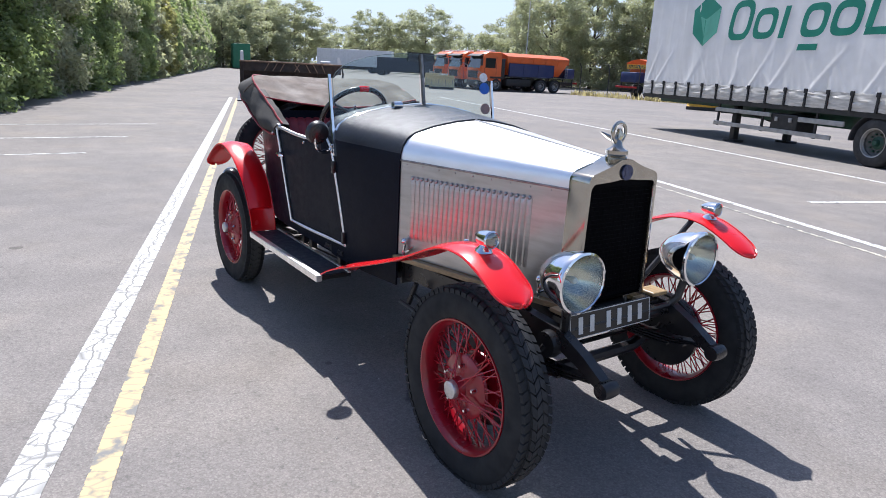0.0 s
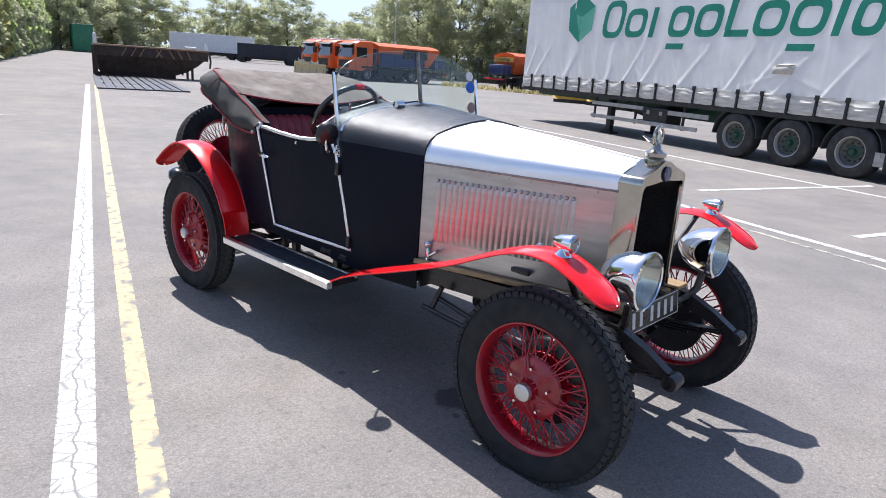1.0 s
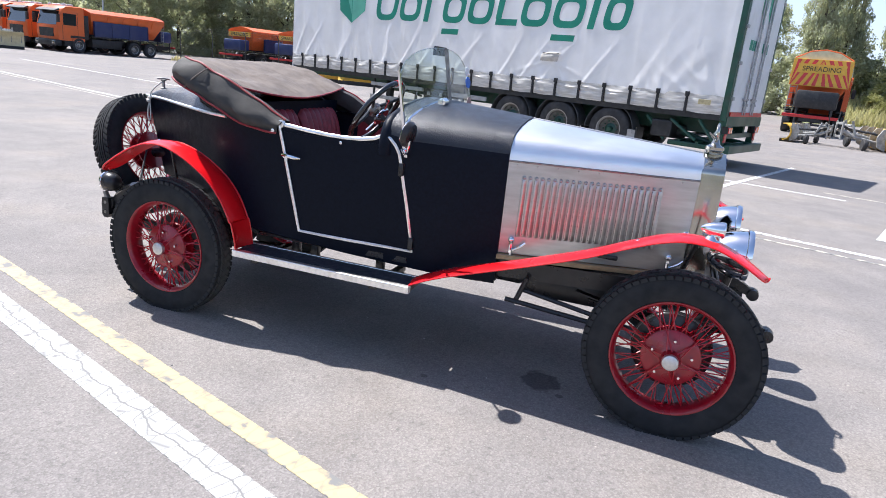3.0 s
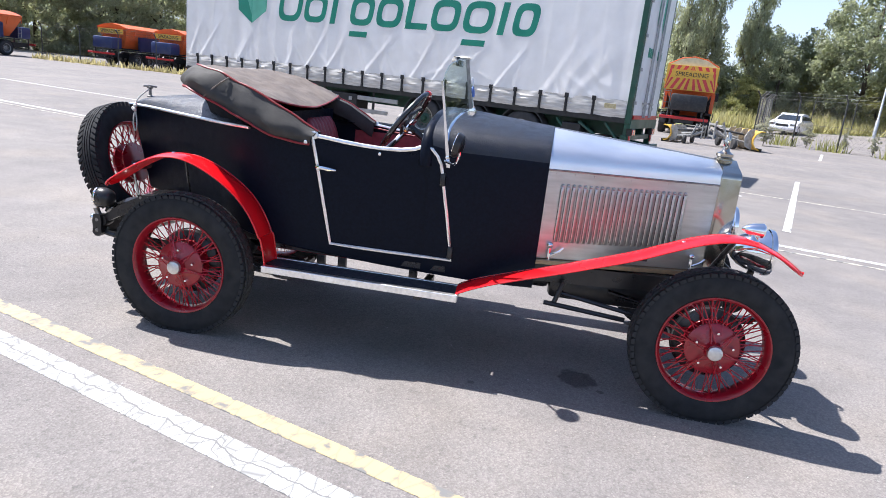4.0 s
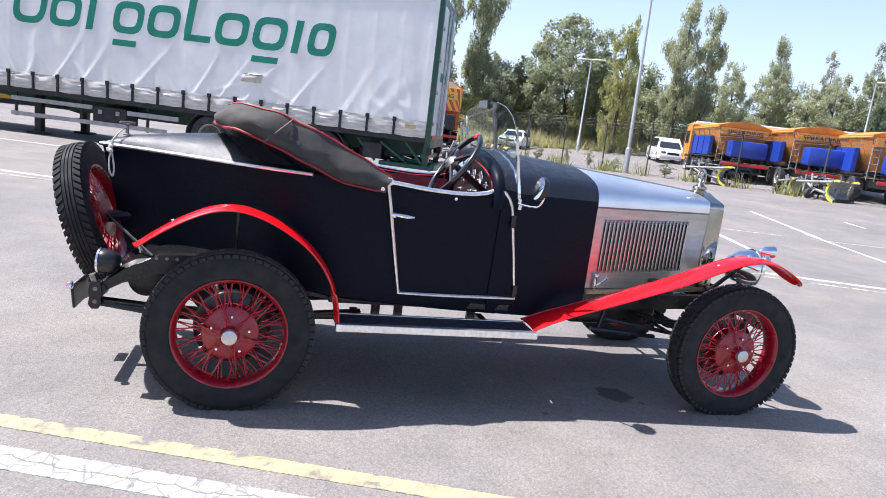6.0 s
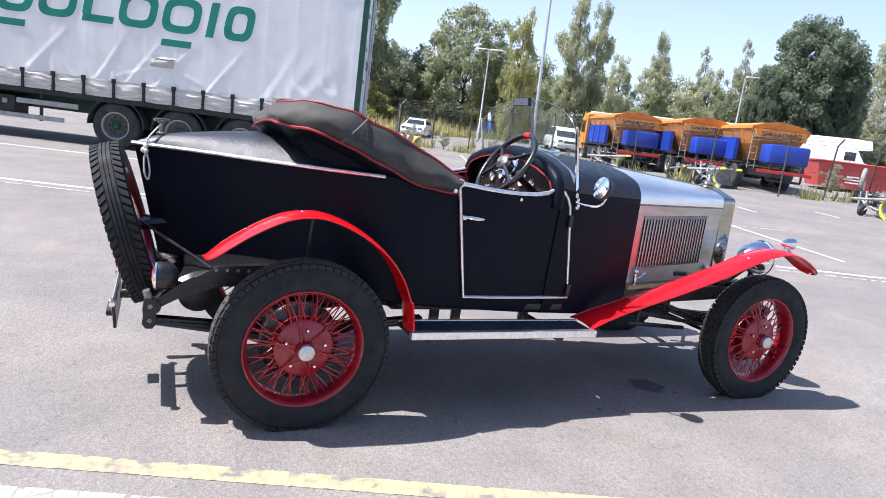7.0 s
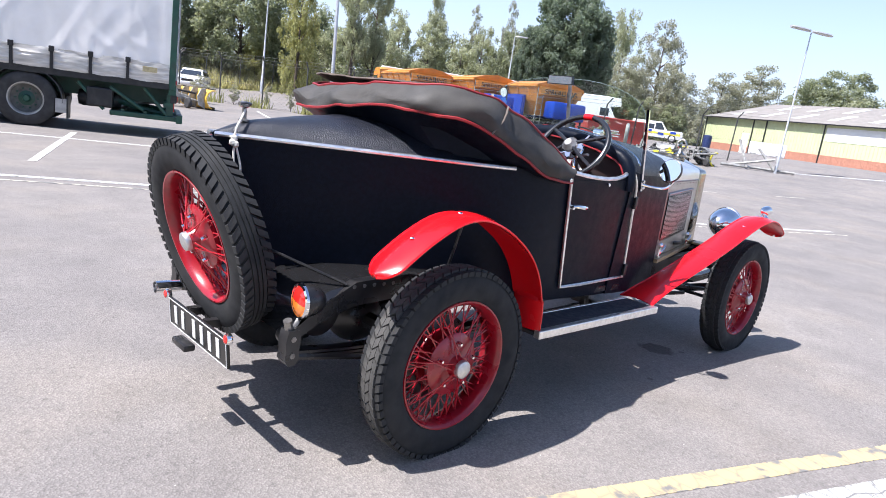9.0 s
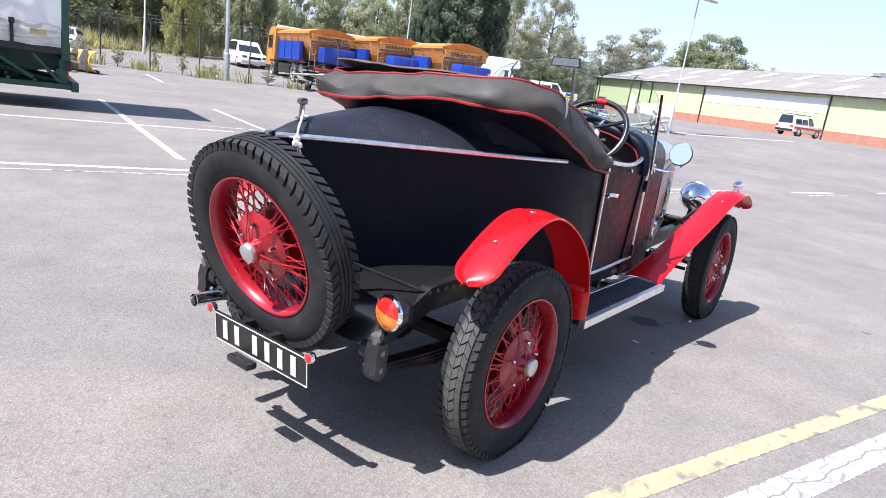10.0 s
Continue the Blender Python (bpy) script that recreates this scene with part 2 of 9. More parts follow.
def curve_pts(ctrl, n):
    """Catmull-Rom points through ctrl."""
    c = [Vector(p) for p in ctrl]
    c = [2 * c[0] - c[1]] + c + [2 * c[-1] - c[-2]]
    out = []
    for i in range(1, len(c) - 2):
        for k in range(n):
            t = k / n
            p0, p1, p2, p3 = c[i - 1:i + 3]
            out.append(0.5 * ((2 * p1) + (p2 - p0) * t + (2 * p0 - 5 * p1 + 4 * p2 - p3) * t * t + (3 * p1 - p0 - 3 * p2 + p3) * t ** 3))
    out.append(c[-2])
    return out


def prism(poly, y0, y1, m=None, bm=None):
    """A flat outline in x and z, drawn out from y0 to y1."""
    bm = bm or bmesh.new()
    m = m or Matrix.Identity(4)
    a = [bm.verts.new(m @ Vector((x, y0, z))) for x, z in poly]
    b = [bm.verts.new(m @ Vector((x, y1, z))) for x, z in poly]
    bm.faces.new(a)
    bm.faces.new(b[::-1])
    for k in range(len(a)):
        j = (k + 1) % len(a)
        bm.faces.new((a[k], b[k], b[j], a[j]))
    return bm


def words(text, size, m, material, parent, name="lettering", label=""):
    cu = bpy.data.curves.new(name, "FONT")
    cu.body, cu.size, cu.extrude = text, size, 0.004
    cu.align_x = "CENTER"
    tmp = bpy.data.objects.new(name, cu)
    scene.collection.objects.link(tmp)
    bpy.context.view_layer.update()
    me = bpy.data.meshes.new_from_object(tmp.evaluated_get(bpy.context.evaluated_depsgraph_get()))
    bpy.data.objects.remove(tmp)
    me.materials.clear()
    me.materials.append(material)
    return shared(name, me, parent, m, label)


def height(x, y):
    """The yard is level and rises gently towards the shed."""
    d = 0.97 * x + 0.24 * y - 8
    if d <= 0:
        return 0.0
    if d < 28:
        return 0.0012 * d * d
    u = min(d - 28, 12.0)
    return 0.941 + 0.0672 * u - 0.0028 * u * u


def on_ground(x, y, rz=0.0, dz=0.0):
    return pose(x, y, height(x, y) + dz, 0, 0, rz)

# ---------------------------------------------------------------- ground and markings
def asphalt():
    m = bpy.data.materials.new("weathered_tarmac")
    m.use_nodes = True
    nt = m.node_tree
    N, L = nt.nodes.new, nt.links.new
    b = nt.nodes["Principled BSDF"]
    b.inputs["Roughness"].default_value = 0.85
    b.inputs["Specular IOR Level"].default_value = 0.35
    tc = N("ShaderNodeTexCoord")

    def noise_node(scale, detail=5):
        n = N("ShaderNodeTexNoise")
        n.inputs["Scale"].default_value, n.inputs["Detail"].default_value = scale, detail
        L(tc.outputs["Object"], n.inputs["Vector"])
        return n.outputs["Fac"]

    def ramp(sock, stops):
        r = N("ShaderNodeValToRGB")
        while len(r.color_ramp.elements) < len(stops):
            r.color_ramp.elements.new(0.5)
        for e, (p, c) in zip(r.color_ramp.elements, stops):
            e.position, e.color = p, (*c, 1)
        L(sock, r.inputs[0])
        return r.outputs[0]

    def mult(a, c, f=1.0):
        x = N("ShaderNodeMix")
        x.data_type, x.blend_type = "RGBA", "MULTIPLY"
        x.inputs["Factor"].default_value = f
        L(a, x.inputs["A"])
        L(c, x.inputs["B"])
        return x.outputs["Result"]

    grain = N("ShaderNodeTexVoronoi")
    grain.inputs["Scale"].default_value = 125
    L(tc.outputs["Object"], grain.inputs["Vector"])
    base = ramp(grain.outputs["Color"], [(0.0, (0.16, 0.149, 0.142)), (0.5, (0.204, 0.191, 0.182)), (1.0, (0.257, 0.24, 0.229))])
    base = mult(base, ramp(grain.outputs["Distance"], [(0.25, (1.07, 1.06, 1.045)), (0.8, (0.91, 0.9, 0.89))]))
    col = mult(base, ramp(noise_node(0.35), [(0.3, (0.86, 0.86, 0.87)), (0.7, (1.1, 1.09, 1.07))]))
    col = mult(col, ramp(noise_node(3.0, 8), [(0.3, (0.9, 0.9, 0.9)), (0.7, (1.08, 1.08, 1.08))]))
    col = mult(col, ramp(noise_node(26, 3), [(0.28, (0.78, 0.78, 0.79)), (0.42, (1, 1, 1))]))
    # pale dusty drifts and darker trodden patches
    col = mult(col, ramp(noise_node(0.9, 7), [(0.35, (0.93, 0.93, 0.94)), (0.5, (1, 1, 1)), (0.68, (1.1, 1.07, 1.02))]))
    # scattered pale chippings
    chip = N("ShaderNodeTexVoronoi")
    chip.inputs["Scale"].default_value = 9
    L(tc.outputs["Object"], chip.inputs["Vector"])
    col = mult(col, ramp(chip.outputs["Distance"], [(0.035, (1.45, 1.42, 1.36)), (0.06, (1, 1, 1))]))
    # oil drips: dark spots with ragged rims
    for x, y, r, dark in ((2.17, -0.4, 0.105, 0.42), (2.28, -0.52, 0.022, 0.55), (1.62, -0.66, 0.02, 0.6), (3.6, -1.6, 0.035, 0.6), (0.4, -2.4, 0.04, 0.65), (-1.4, -1.9, 0.05, 0.6)):
        sp = N("ShaderNodeVectorMath")
        sp.operation = "DISTANCE"
        wv = N("ShaderNodeVectorMath")
        wv.operation = "MULTIPLY_ADD"
        wn_ = N("ShaderNodeTexNoise")
        wn_.inputs["Scale"].default_value = 14
        L(tc.outputs["Object"], wn_.inputs["Vector"])
        wv.inputs[1].default_value = (r * 0.9, r * 0.9, 0)
        L(wn_.outputs["Color"], wv.inputs[0])
        L(tc.outputs["Object"], wv.inputs[2])
        L(wv.outputs[0], sp.inputs[0])
        sp.inputs[1].default_value = (x + r * 0.45, y + r * 0.45, 0)
        mr = N("ShaderNodeMapRange")
        for k_, v_ in zip(("From Min", "From Max", "To Min", "To Max"), (r * 0.85, r * 1.05, dark, 1.0)):
            mr.inputs[k_].default_value = v_
        L(sp.outputs["Value"], mr.inputs["Value"])
        cc = N("ShaderNodeCombineColor")
        for k_ in range(3):
            L(mr.outputs["Result"], cc.inputs[k_])
        col = mult(col, cc.outputs[0])
    L(col, b.inputs["Base Color"])
    bp = N("ShaderNodeBump")
    bp.inputs["Strength"].default_value, bp.inputs["Distance"].default_value = 0.45, 0.004
    L(grain.outputs["Distance"], bp.inputs["Height"])
    L(bp.outputs[0], b.inputs["Normal"])
    return m


def paint_mat(name, col, wear, along=None, middle=0.16, half=0.073, craze=0.15):
    """Road paint, crazed along a net of cracks and worn through in patches."""
    m = bpy.data.materials.new(name)
    m.use_nodes = True
    nt = m.node_tree
    N, L = nt.nodes.new, nt.links.new
    b = nt.nodes["Principled BSDF"]
    b.inputs["Roughness"].default_value = 0.7
    tc = N("ShaderNodeTexCoord")
    wob = N("ShaderNodeTexNoise")
    wob.inputs["Scale"].default_value = 5
    L(tc.outputs["Object"], wob.inputs["Vector"])
    ad = N("ShaderNodeVectorMath")
    ad.operation = "MULTIPLY_ADD"
    ad.inputs[1].default_value = (0.16, 0.16, 0)
    L(wob.outputs["Color"], ad.inputs[0])
    L(tc.outputs["Object"], ad.inputs[2])
    vo = N("ShaderNodeTexVoronoi")
    vo.feature = "DISTANCE_TO_EDGE"
    vo.inputs["Scale"].default_value = 6.5
    L(ad.outputs[0], vo.inputs["Vector"])
    cr = N("ShaderNodeMapRange")
    cr.inputs["From Min"].default_value, cr.inputs["From Max"].default_value = 0.012, 0.035
    L(vo.outputs["Distance"], cr.inputs["Value"])
    n2 = N("ShaderNodeTexNoise")
    n2.inputs["Scale"].default_value, n2.inputs["Detail"].default_value = 9, 8
    L(tc.outputs["Object"], n2.inputs["Vector"])
    wr = N("ShaderNodeMapRange")
    wr.inputs["From Min"].default_value, wr.inputs["From Max"].default_value = wear - 0.05, wear + 0.06
    L(n2.outputs["Fac"], wr.inputs["Value"])
    mu = N("ShaderNodeMath")
    mu.operation = "MULTIPLY"
    L(cr.outputs["Result"], mu.inputs[0])
    L(wr.outputs["Result"], mu.inputs[1])
    if along:
        # one long wandering crack down the middle and many fine ones across
        def dot(vec):
            q = N("ShaderNodeVectorMath")
            q.operation = "DOT_PRODUCT"
            q.inputs[1].default_value = vec
            L(tc.outputs["Object"], q.inputs[0])
            return q.outputs["Value"]

        def calc(op, a, c, e=None):
            q = N("ShaderNodeMath")
            q.operation = op
            for i, x in enumerate((a, c, e)):
                if x is None:
                    continue
                if isinstance(x, float):
                    q.inputs[i].default_value = x
                else:
                    L(x, q.inputs[i])
            return q.outputs[0]

        dx, dy, off = along
        u, v = dot((dx, dy, 0)), calc("SUBTRACT", dot((-dy, dx, 0)), off)
        cu = N("ShaderNodeCombineXYZ")
        L(calc("MULTIPLY", u, 4.0), cu.inputs[0])
        wn = N("ShaderNodeTexNoise")
        wn.inputs["Scale"].default_value, wn.inputs["Detail"].default_value = 1.0, 6
        L(cu.outputs[0], wn.inputs["Vector"])
        w = calc("ABSOLUTE", calc("MULTIPLY_ADD", calc("SUBTRACT", wn.outputs["Fac"], 0.5), middle, calc("ADD", v, 0.0 if middle else 1.0)), 0.0)
        c1 = N("ShaderNodeMapRange")
        c1.inputs["From Min"].default_value, c1.inputs["From Max"].default_value = 0.0025, 0.0075
        L(w, c1.inputs["Value"])
        cu2 = N("ShaderNodeCombineXYZ")
        L(calc("MULTIPLY_ADD", wn.outputs["Fac"], 1.6, calc("MULTIPLY", u, 13.0)), cu2.inputs[0])
        L(calc("MULTIPLY", v, 6.0), cu2.inputs[1])
        v2 = N("ShaderNodeTexVoronoi")
        v2.feature = "DISTANCE_TO_EDGE"
        v2.inputs["Scale"].default_value = 1.0
        L(cu2.outputs[0], v2.inputs["Vector"])
        c2 = N("ShaderNodeMapRange")
        c2.inputs["From Min"].default_value, c2.inputs["From Max"].default_value, c2.inputs["To Min"].default_value = 0.0, 0.08, craze
        L(v2.outputs["Distance"], c2.inputs["Value"])
        ed = N("ShaderNodeTexNoise")
        ed.inputs["Scale"].default_value, ed.inputs["Detail"].default_value = 22, 5
        L(tc.outputs["Object"], ed.inputs["Vector"])
        rag = calc("SUBTRACT", calc("MULTIPLY_ADD", calc("SUBTRACT", ed.outputs["Fac"], 0.42), 0.07, float(half)), calc("ABSOLUTE", v, 0.0))
        c3 = N("ShaderNodeMapRange")
        c3.inputs["From Min"].default_value, c3.inputs["From Max"].default_value = -0.002, 0.003
        L(rag, c3.inputs["Value"])
        cr.inputs["From Min"].default_value, cr.inputs["From Max"].default_value = 0.002, 0.012
        pieces = calc("MULTIPLY", calc("MULTIPLY", c1.outputs["Result"], c2.outputs["Result"]), calc("MULTIPLY", c3.outputs["Result"], cr.outputs["Result"] if middle else 1.0))
        L(pieces, mu.inputs[0])
    mx = N("ShaderNodeMix")
    mx.data_type = "RGBA"
    mx.inputs["A"].default_value = (0.17, 0.168, 0.16, 1)
    mx.inputs["B"].default_value = (*col, 1)
    L(mu.outputs[0], mx.inputs["Factor"])
    L(mx.outputs["Result"], b.inputs["Base Color"])
    return m


TARMAC = asphalt()
WHITELINE = paint_mat("white_road_paint", (0.62, 0.62, 0.6), 0.36)
EDGELINE = paint_mat("cracked_white_road_paint", (0.58, 0.575, 0.56), 0.34, (-0.9454, 0.3257, 1.26845), craze=0.05)
YELLOWLINE = paint_mat("yellow_road_paint", (0.53, 0.41, 0.21), 0.425, (-0.9454, 0.3257, 1.0178), 0.0, 0.046, 0.42)
PALELINE = paint_mat("faded_cream_paint", (0.5, 0.46, 0.37), 0.47)
FAINTLINE = paint_mat("faint_white_paint", (0.5, 0.5, 0.49), 0.45)
axis = sorted({round(s * v, 2) for s in (-1, 1) for v in [0, 3, 6, 9, 12, 16, 20, 25, 30, 36, 42, 48, 55, 62, 70, 80, 95, 120, 160, 220, 320, 600, 1500]})
g = bmesh.new()
grid = [[g.verts.new((x, y, height(x, y))) for y in axis] for x in axis]
for i in range(len(axis) - 1):
    for j in range(len(axis) - 1):
        g.faces.new((grid[i][j], grid[i + 1][j], grid[i + 1][j + 1], grid[i][j + 1]))
tagged(part("ground", g, TARMAC), "pale weathered grey tarmac yard with fine gravel", "ground", kind="structure")


def stripe(name, a, b, w, material, label, lift=0.0025, group="painted lines on the yard"):
    """A painted line from a to b on the ground, a thin slab."""
    a, b = Vector(a), Vector(b)
    d = (b - a).normalized()
    s = Vector((-d.y, d.x)) * (w / 2)
    n = max(1, int((b - a).length / 2))
    bm = bmesh.new()
    rows = []
    for k in range(n + 1):
        p = a + (b - a) * (k / n)
        jl, jr = 1 + 0.05 * noise.noise((p.x * 3, p.y * 3, 0)), 1 + 0.05 * noise.noise((p.x * 3, p.y * 3, 5))
        rows.append([bm.verts.new((q.x, q.y, height(q.x, q.y) + z)) for q, z in ((p + s * jl, -0.01), (p + s * jl, lift), (p - s * jr, lift), (p - s * jr, -0.01))])
    for r, t in zip(rows, rows[1:]):
        for k in range(3):
            bm.faces.new((r[k], r[k + 1], t[k + 1], t[k]))
    tagged(part(name, bm, material, smooth=False), label, "road marking", group, "structure")


LINEDIR = Vector((-0.9454, 0.3257))
p0 = Vector((-0.6, -1.135))
stripe("white_line", p0 - LINEDIR * 9, p0 + LINEDIR * 22.5, 0.146, EDGELINE, "broad cracked white line painted on tarmac")
p0 = Vector((-0.71, -0.832))
stripe("yellow_line", p0 - LINEDIR * 9, p0 + LINEDIR * 22, 0.1, YELLOWLINE, "worn yellow line painted beside the white line")
stripe("white_line", (-20, 12.63), (21.5, -1.27), 0.11, WHITELINE, "long white line painted across the yard", lift=0.003)
stripe("yellow_line", (-20, 12.3), (21.2, -1.5), 0.055, PALELINE, "faded yellow line beside the white one", lift=0.003)
stripe("white_line", (5.2, 9.6), (21.0, 4.5), 0.07, PALELINE, "white bay line on open tarmac", lift=0.003)
stripe("white_line", (10.1, 3.9), (11.75, 8.5), 0.08, WHITELINE, "white bay line on open tarmac", lift=0.005)
stripe("white_line", (15.5, 10.45), (15.95, 11.6), 0.08, WHITELINE, "short white bay line on open tarmac", lift=0.005)
stripe("white_line", (18.8, 10.2), (19.25, 11.4), 0.08, WHITELINE, "short white bay line on open tarmac", lift=0.005)
stripe("white_line", (30.2, 9.0), (37.5, 4.7), 0.16, WHITELINE, "pale kerb line before the shed", lift=0.02)
stripe("white_line", (-26, 18.95), (5.4, 8.86), 0.1, WHITELINE, "long white line in front of the trailer", lift=0.003)
stripe("white_line", (2.55, 5.9), (5.28, 13.75), 0.1, WHITELINE, "white bay line running towards the trailer", lift=0.005)
stripe("white_line", (7.82, 5.09), (10.48, 12.8), 0.1, WHITELINE, "white bay line on open tarmac", lift=0.005)
stripe("white_line", (5.09, 5.43), (7.78, 13.1), 0.1, WHITELINE, "white bay line on open tarmac", lift=0.005)
stripe("white_line", (11.6, 7.9), (13.7, 12.9), 0.1, WHITELINE, "white bay line on open tarmac", lift=0.005)
stripe("white_line", (0.2, 7.2), (1.7, 11.25), 0.1, WHITELINE, "white bay line running towards the trailer", lift=0.005)
stripe("white_line", (11.5, 22.0), (13.1, 26.2), 0.1, WHITELINE, "white bay line before the fence", lift=0.005)
stripe("white_line", (13.9, 20.6), (15.1, 23.9), 0.1, WHITELINE, "white bay line before the fence", lift=0.005)
for x, y in ((-11.4, -1.7), (-9.0, -1.8), (-6.9, -1.85)):
    stripe("white_line", (x, y - 6), (x + 0.1, y + (2.9 if x < -11 else 2.0 if x < -8 else 1.1)), 0.09, FAINTLINE, "faded white bay line beside the hedge")


# loose grit on the tarmac
GRIT = mat("loose_grit", (0.3, 0.285, 0.265), 0.9, island=0.5)
gr_ = random.Random(11)
gv, gf = [], []
for k in range(520):
    x, y, r = gr_.uniform(-4.5, 6.0), gr_.uniform(-6.0, 0.6), gr_.choice((0.003, 0.004, 0.0045, 0.007))
    b0 = len(gv)
    a0 = gr_.uniform(0, 6.28)
    gv += [(x + r * math.cos(a0 + 1.57 * q) * gr_.uniform(0.6, 1.2), y + r * math.sin(a0 + 1.57 * q) * gr_.uniform(0.6, 1.2), 0.001) for q in range(4)] + [(x, y, r * gr_.uniform(0.6, 1.1))]
    gf += [(b0 + q, b0 + (q + 1) % 4, b0 + 4) for q in range(4)]
gme = bpy.data.meshes.new("loose_grit")
gme.from_pydata(gv, [], gf)
gme.materials.append(GRIT)
tagged(new("loose_grit", gme), "small pale loose stones on the tarmac", "gravel", kind="stuff")

# ---------------------------------------------------------------- the vintage car
CAR = thing("vintage_car", "black and red 1920s open two-seater with polished aluminium bonnet", "car", pose(0, 0.03, 0))

HALF = [(-0.71, 0.018), (-0.48, 0.125), (-0.212, 0.284), (0.079, 0.452), (0.2, 0.51), (0.317, 0.55), (0.5, 0.574), (0.67, 0.575), (1.0, 0.558), (1.35, 0.525), (1.6, 0.482), (1.857, 0.428)]
BOTTOM = [(-0.71, 0.63), (0.1, 0.6), (0.45, 0.54), (1.1, 0.495), (1.6, 0.468), (1.857, 0.468)]
BELT = [(-0.71, 1.128), (0.62, 1.128), (0.72, 1.122), (0.83, 1.11), (1.02, 1.1), (1.12, 1.104), (1.19, 1.116), (1.23, 1.13), (1.27, 1.15), (1.34, 1.15)]
RAKE = [(-0.71, 0.24), (-0.2, 0.17), (0.3, 0.0)]


def side_y(x, z):
    """Half width of the body at x and height z."""
    fade = lerp([(1.3, 0.11), (1.857, 0.0)], x)
    return lerp(HALF, x) * (1 - fade * max(0.0, 1.128 - z))


def side_pt(x, z, s, out=0.0):
    return Vector((x + lerp(RAKE, x) * (1.128 - z), s * (side_y(x, z) + out), z))


def body_side(s):
    xs = [-0.71, -0.6, -0.48, -0.35, -0.212, -0.07, 0.079, 0.2, 0.317, 0.42, 0.5, 0.6, 0.67, 0.75, 0.83, 0.92, 1.02, 1.12, 1.19, 1.23, 1.27, 1.34]
    rings = []
    for x in xs:
        zt, zb = lerp(BELT, x), lerp(BOTTOM, x)
        ring = [side_pt(x, zb + (zt - zb) * k / 7, s) for k in range(8)]
        ring.insert(0, side_pt(x, zb - 0.012, s, -0.02))
        rings.append(ring)
    bm = loft(rings)
    bmesh.ops.recalc_face_normals(bm, faces=bm.faces)
    # thickness inwards
    if sum(f.normal.y * s for f in bm.faces) < 0:
        bmesh.ops.reverse_faces(bm, faces=bm.faces)
    bmesh.ops.solidify(bm, geom=bm.faces[:], thickness=0.018)
    return bm


for s in (-1, 1):
    part("body_side", body_side(s), BLACK, CAR, "black leathercloth body side")


def scuttle_ring(x, zb, hs, zh, prof, inset=0.0):
    half = [(side_y(x, zb + (zh - zb) * k / 5), zb + (zh - zb) * k / 5) for k in (0, 1, 2, 3, 4, 5)] + [(y - inset * (1 if y > 0.01 else 0), z - inset) for y, z in prof]
    right = [Vector((x, -y, z)) for y, z in half]
    return right + [Vector((x, y, z)) for y, z in half[::-1][1:]]


P_REAR = [(0.426, 1.12), (0.416, 1.155), (0.392, 1.187), (0.354, 1.211), (0.25, 1.24), (0.12, 1.262), (0.0, 1.272)]
P_COWL = [(0.521, 1.13), (0.512, 1.165), (0.492, 1.198), (0.455, 1.226), (0.33, 1.268), (0.16, 1.3), (0.0, 1.312)]
P_DASH = [(0.527, 1.15), (0.52, 1.18), (0.5, 1.21), (0.462, 1.236), (0.34, 1.272), (0.165, 1.302), (0.0, 1.314)]


def blend(a, b, t):
    return [(u[0] + (v[0] - u[0]) * t, u[1] + (v[1] - u[1]) * t) for u, v in zip(a, b)]


rings = []
for x in (1.27, 1.33, 1.38):
    t = (x - 1.27) / 0.11
    rings.append(scuttle_ring(x, lerp(BOTTOM, x), lerp(HALF, x), 1.1, blend(P_DASH, P_COWL, t)))
for k in range(1, 9):
    x = 1.38 + (1.857 - 1.38) * k / 8
    rings.append(scuttle_ring(x, lerp(BOTTOM, x), lerp(HALF, x), 1.09, blend(P_COWL, P_REAR, k / 8)))
scuttle = part("scuttle", thick(loft(rings), -0.012), DECKCLOTH, CAR, "black leathercloth scuttle with a grained top")
scuttle.data.materials.append(BLACK)
for p in scuttle.data.polygons:
    if p.center.z < 1.13:
        p.material_index = 1
# padded dashboard roll and fascia
edge = scuttle_ring(1.262, 1.0, 0.522, 1.12, P_DASH)
part("dash_roll", sweep(bmesh.new(), [p + Vector((-0.012, 0, -0.024)) for p in edge[3:-3]], 0.034, 12), BLACK, CAR, "padded black cockpit edge")
part("dash_piping", sweep(bmesh.new(), [p + Vector((-0.04, -0.03 * p.y, -0.045)) for p in edge[3:-3]], 0.005, 6), PIPING, CAR, "thin red piping")
FASCIA = mat("dark_fascia", (0.02, 0.012, 0.011), 0.5, vary=(20, 0.3))
part("fascia", thick(loft([[Vector((1.3, p.y * 0.97, p.z - 0.02)) for p in edge[3:-3]], [Vector((1.3, p.y * 0.97, 0.95)) for p in edge[3:-3]]]), 0.015), FASCIA, CAR, "dark varnished fascia")
part("fascia", thick(loft([[Vector((1.3, y, 0.955)) for y in (-0.48, 0.0, 0.48)], [Vector((1.38, y, 0.6)) for y in (-0.46, 0.0, 0.46)]]), 0.01), FASCIA, CAR, "dark lower fascia")
GAUGEFACE = mat("pale_gauge_face", (0.55, 0.54, 0.5), 0.4, vary=(90, 0.25))
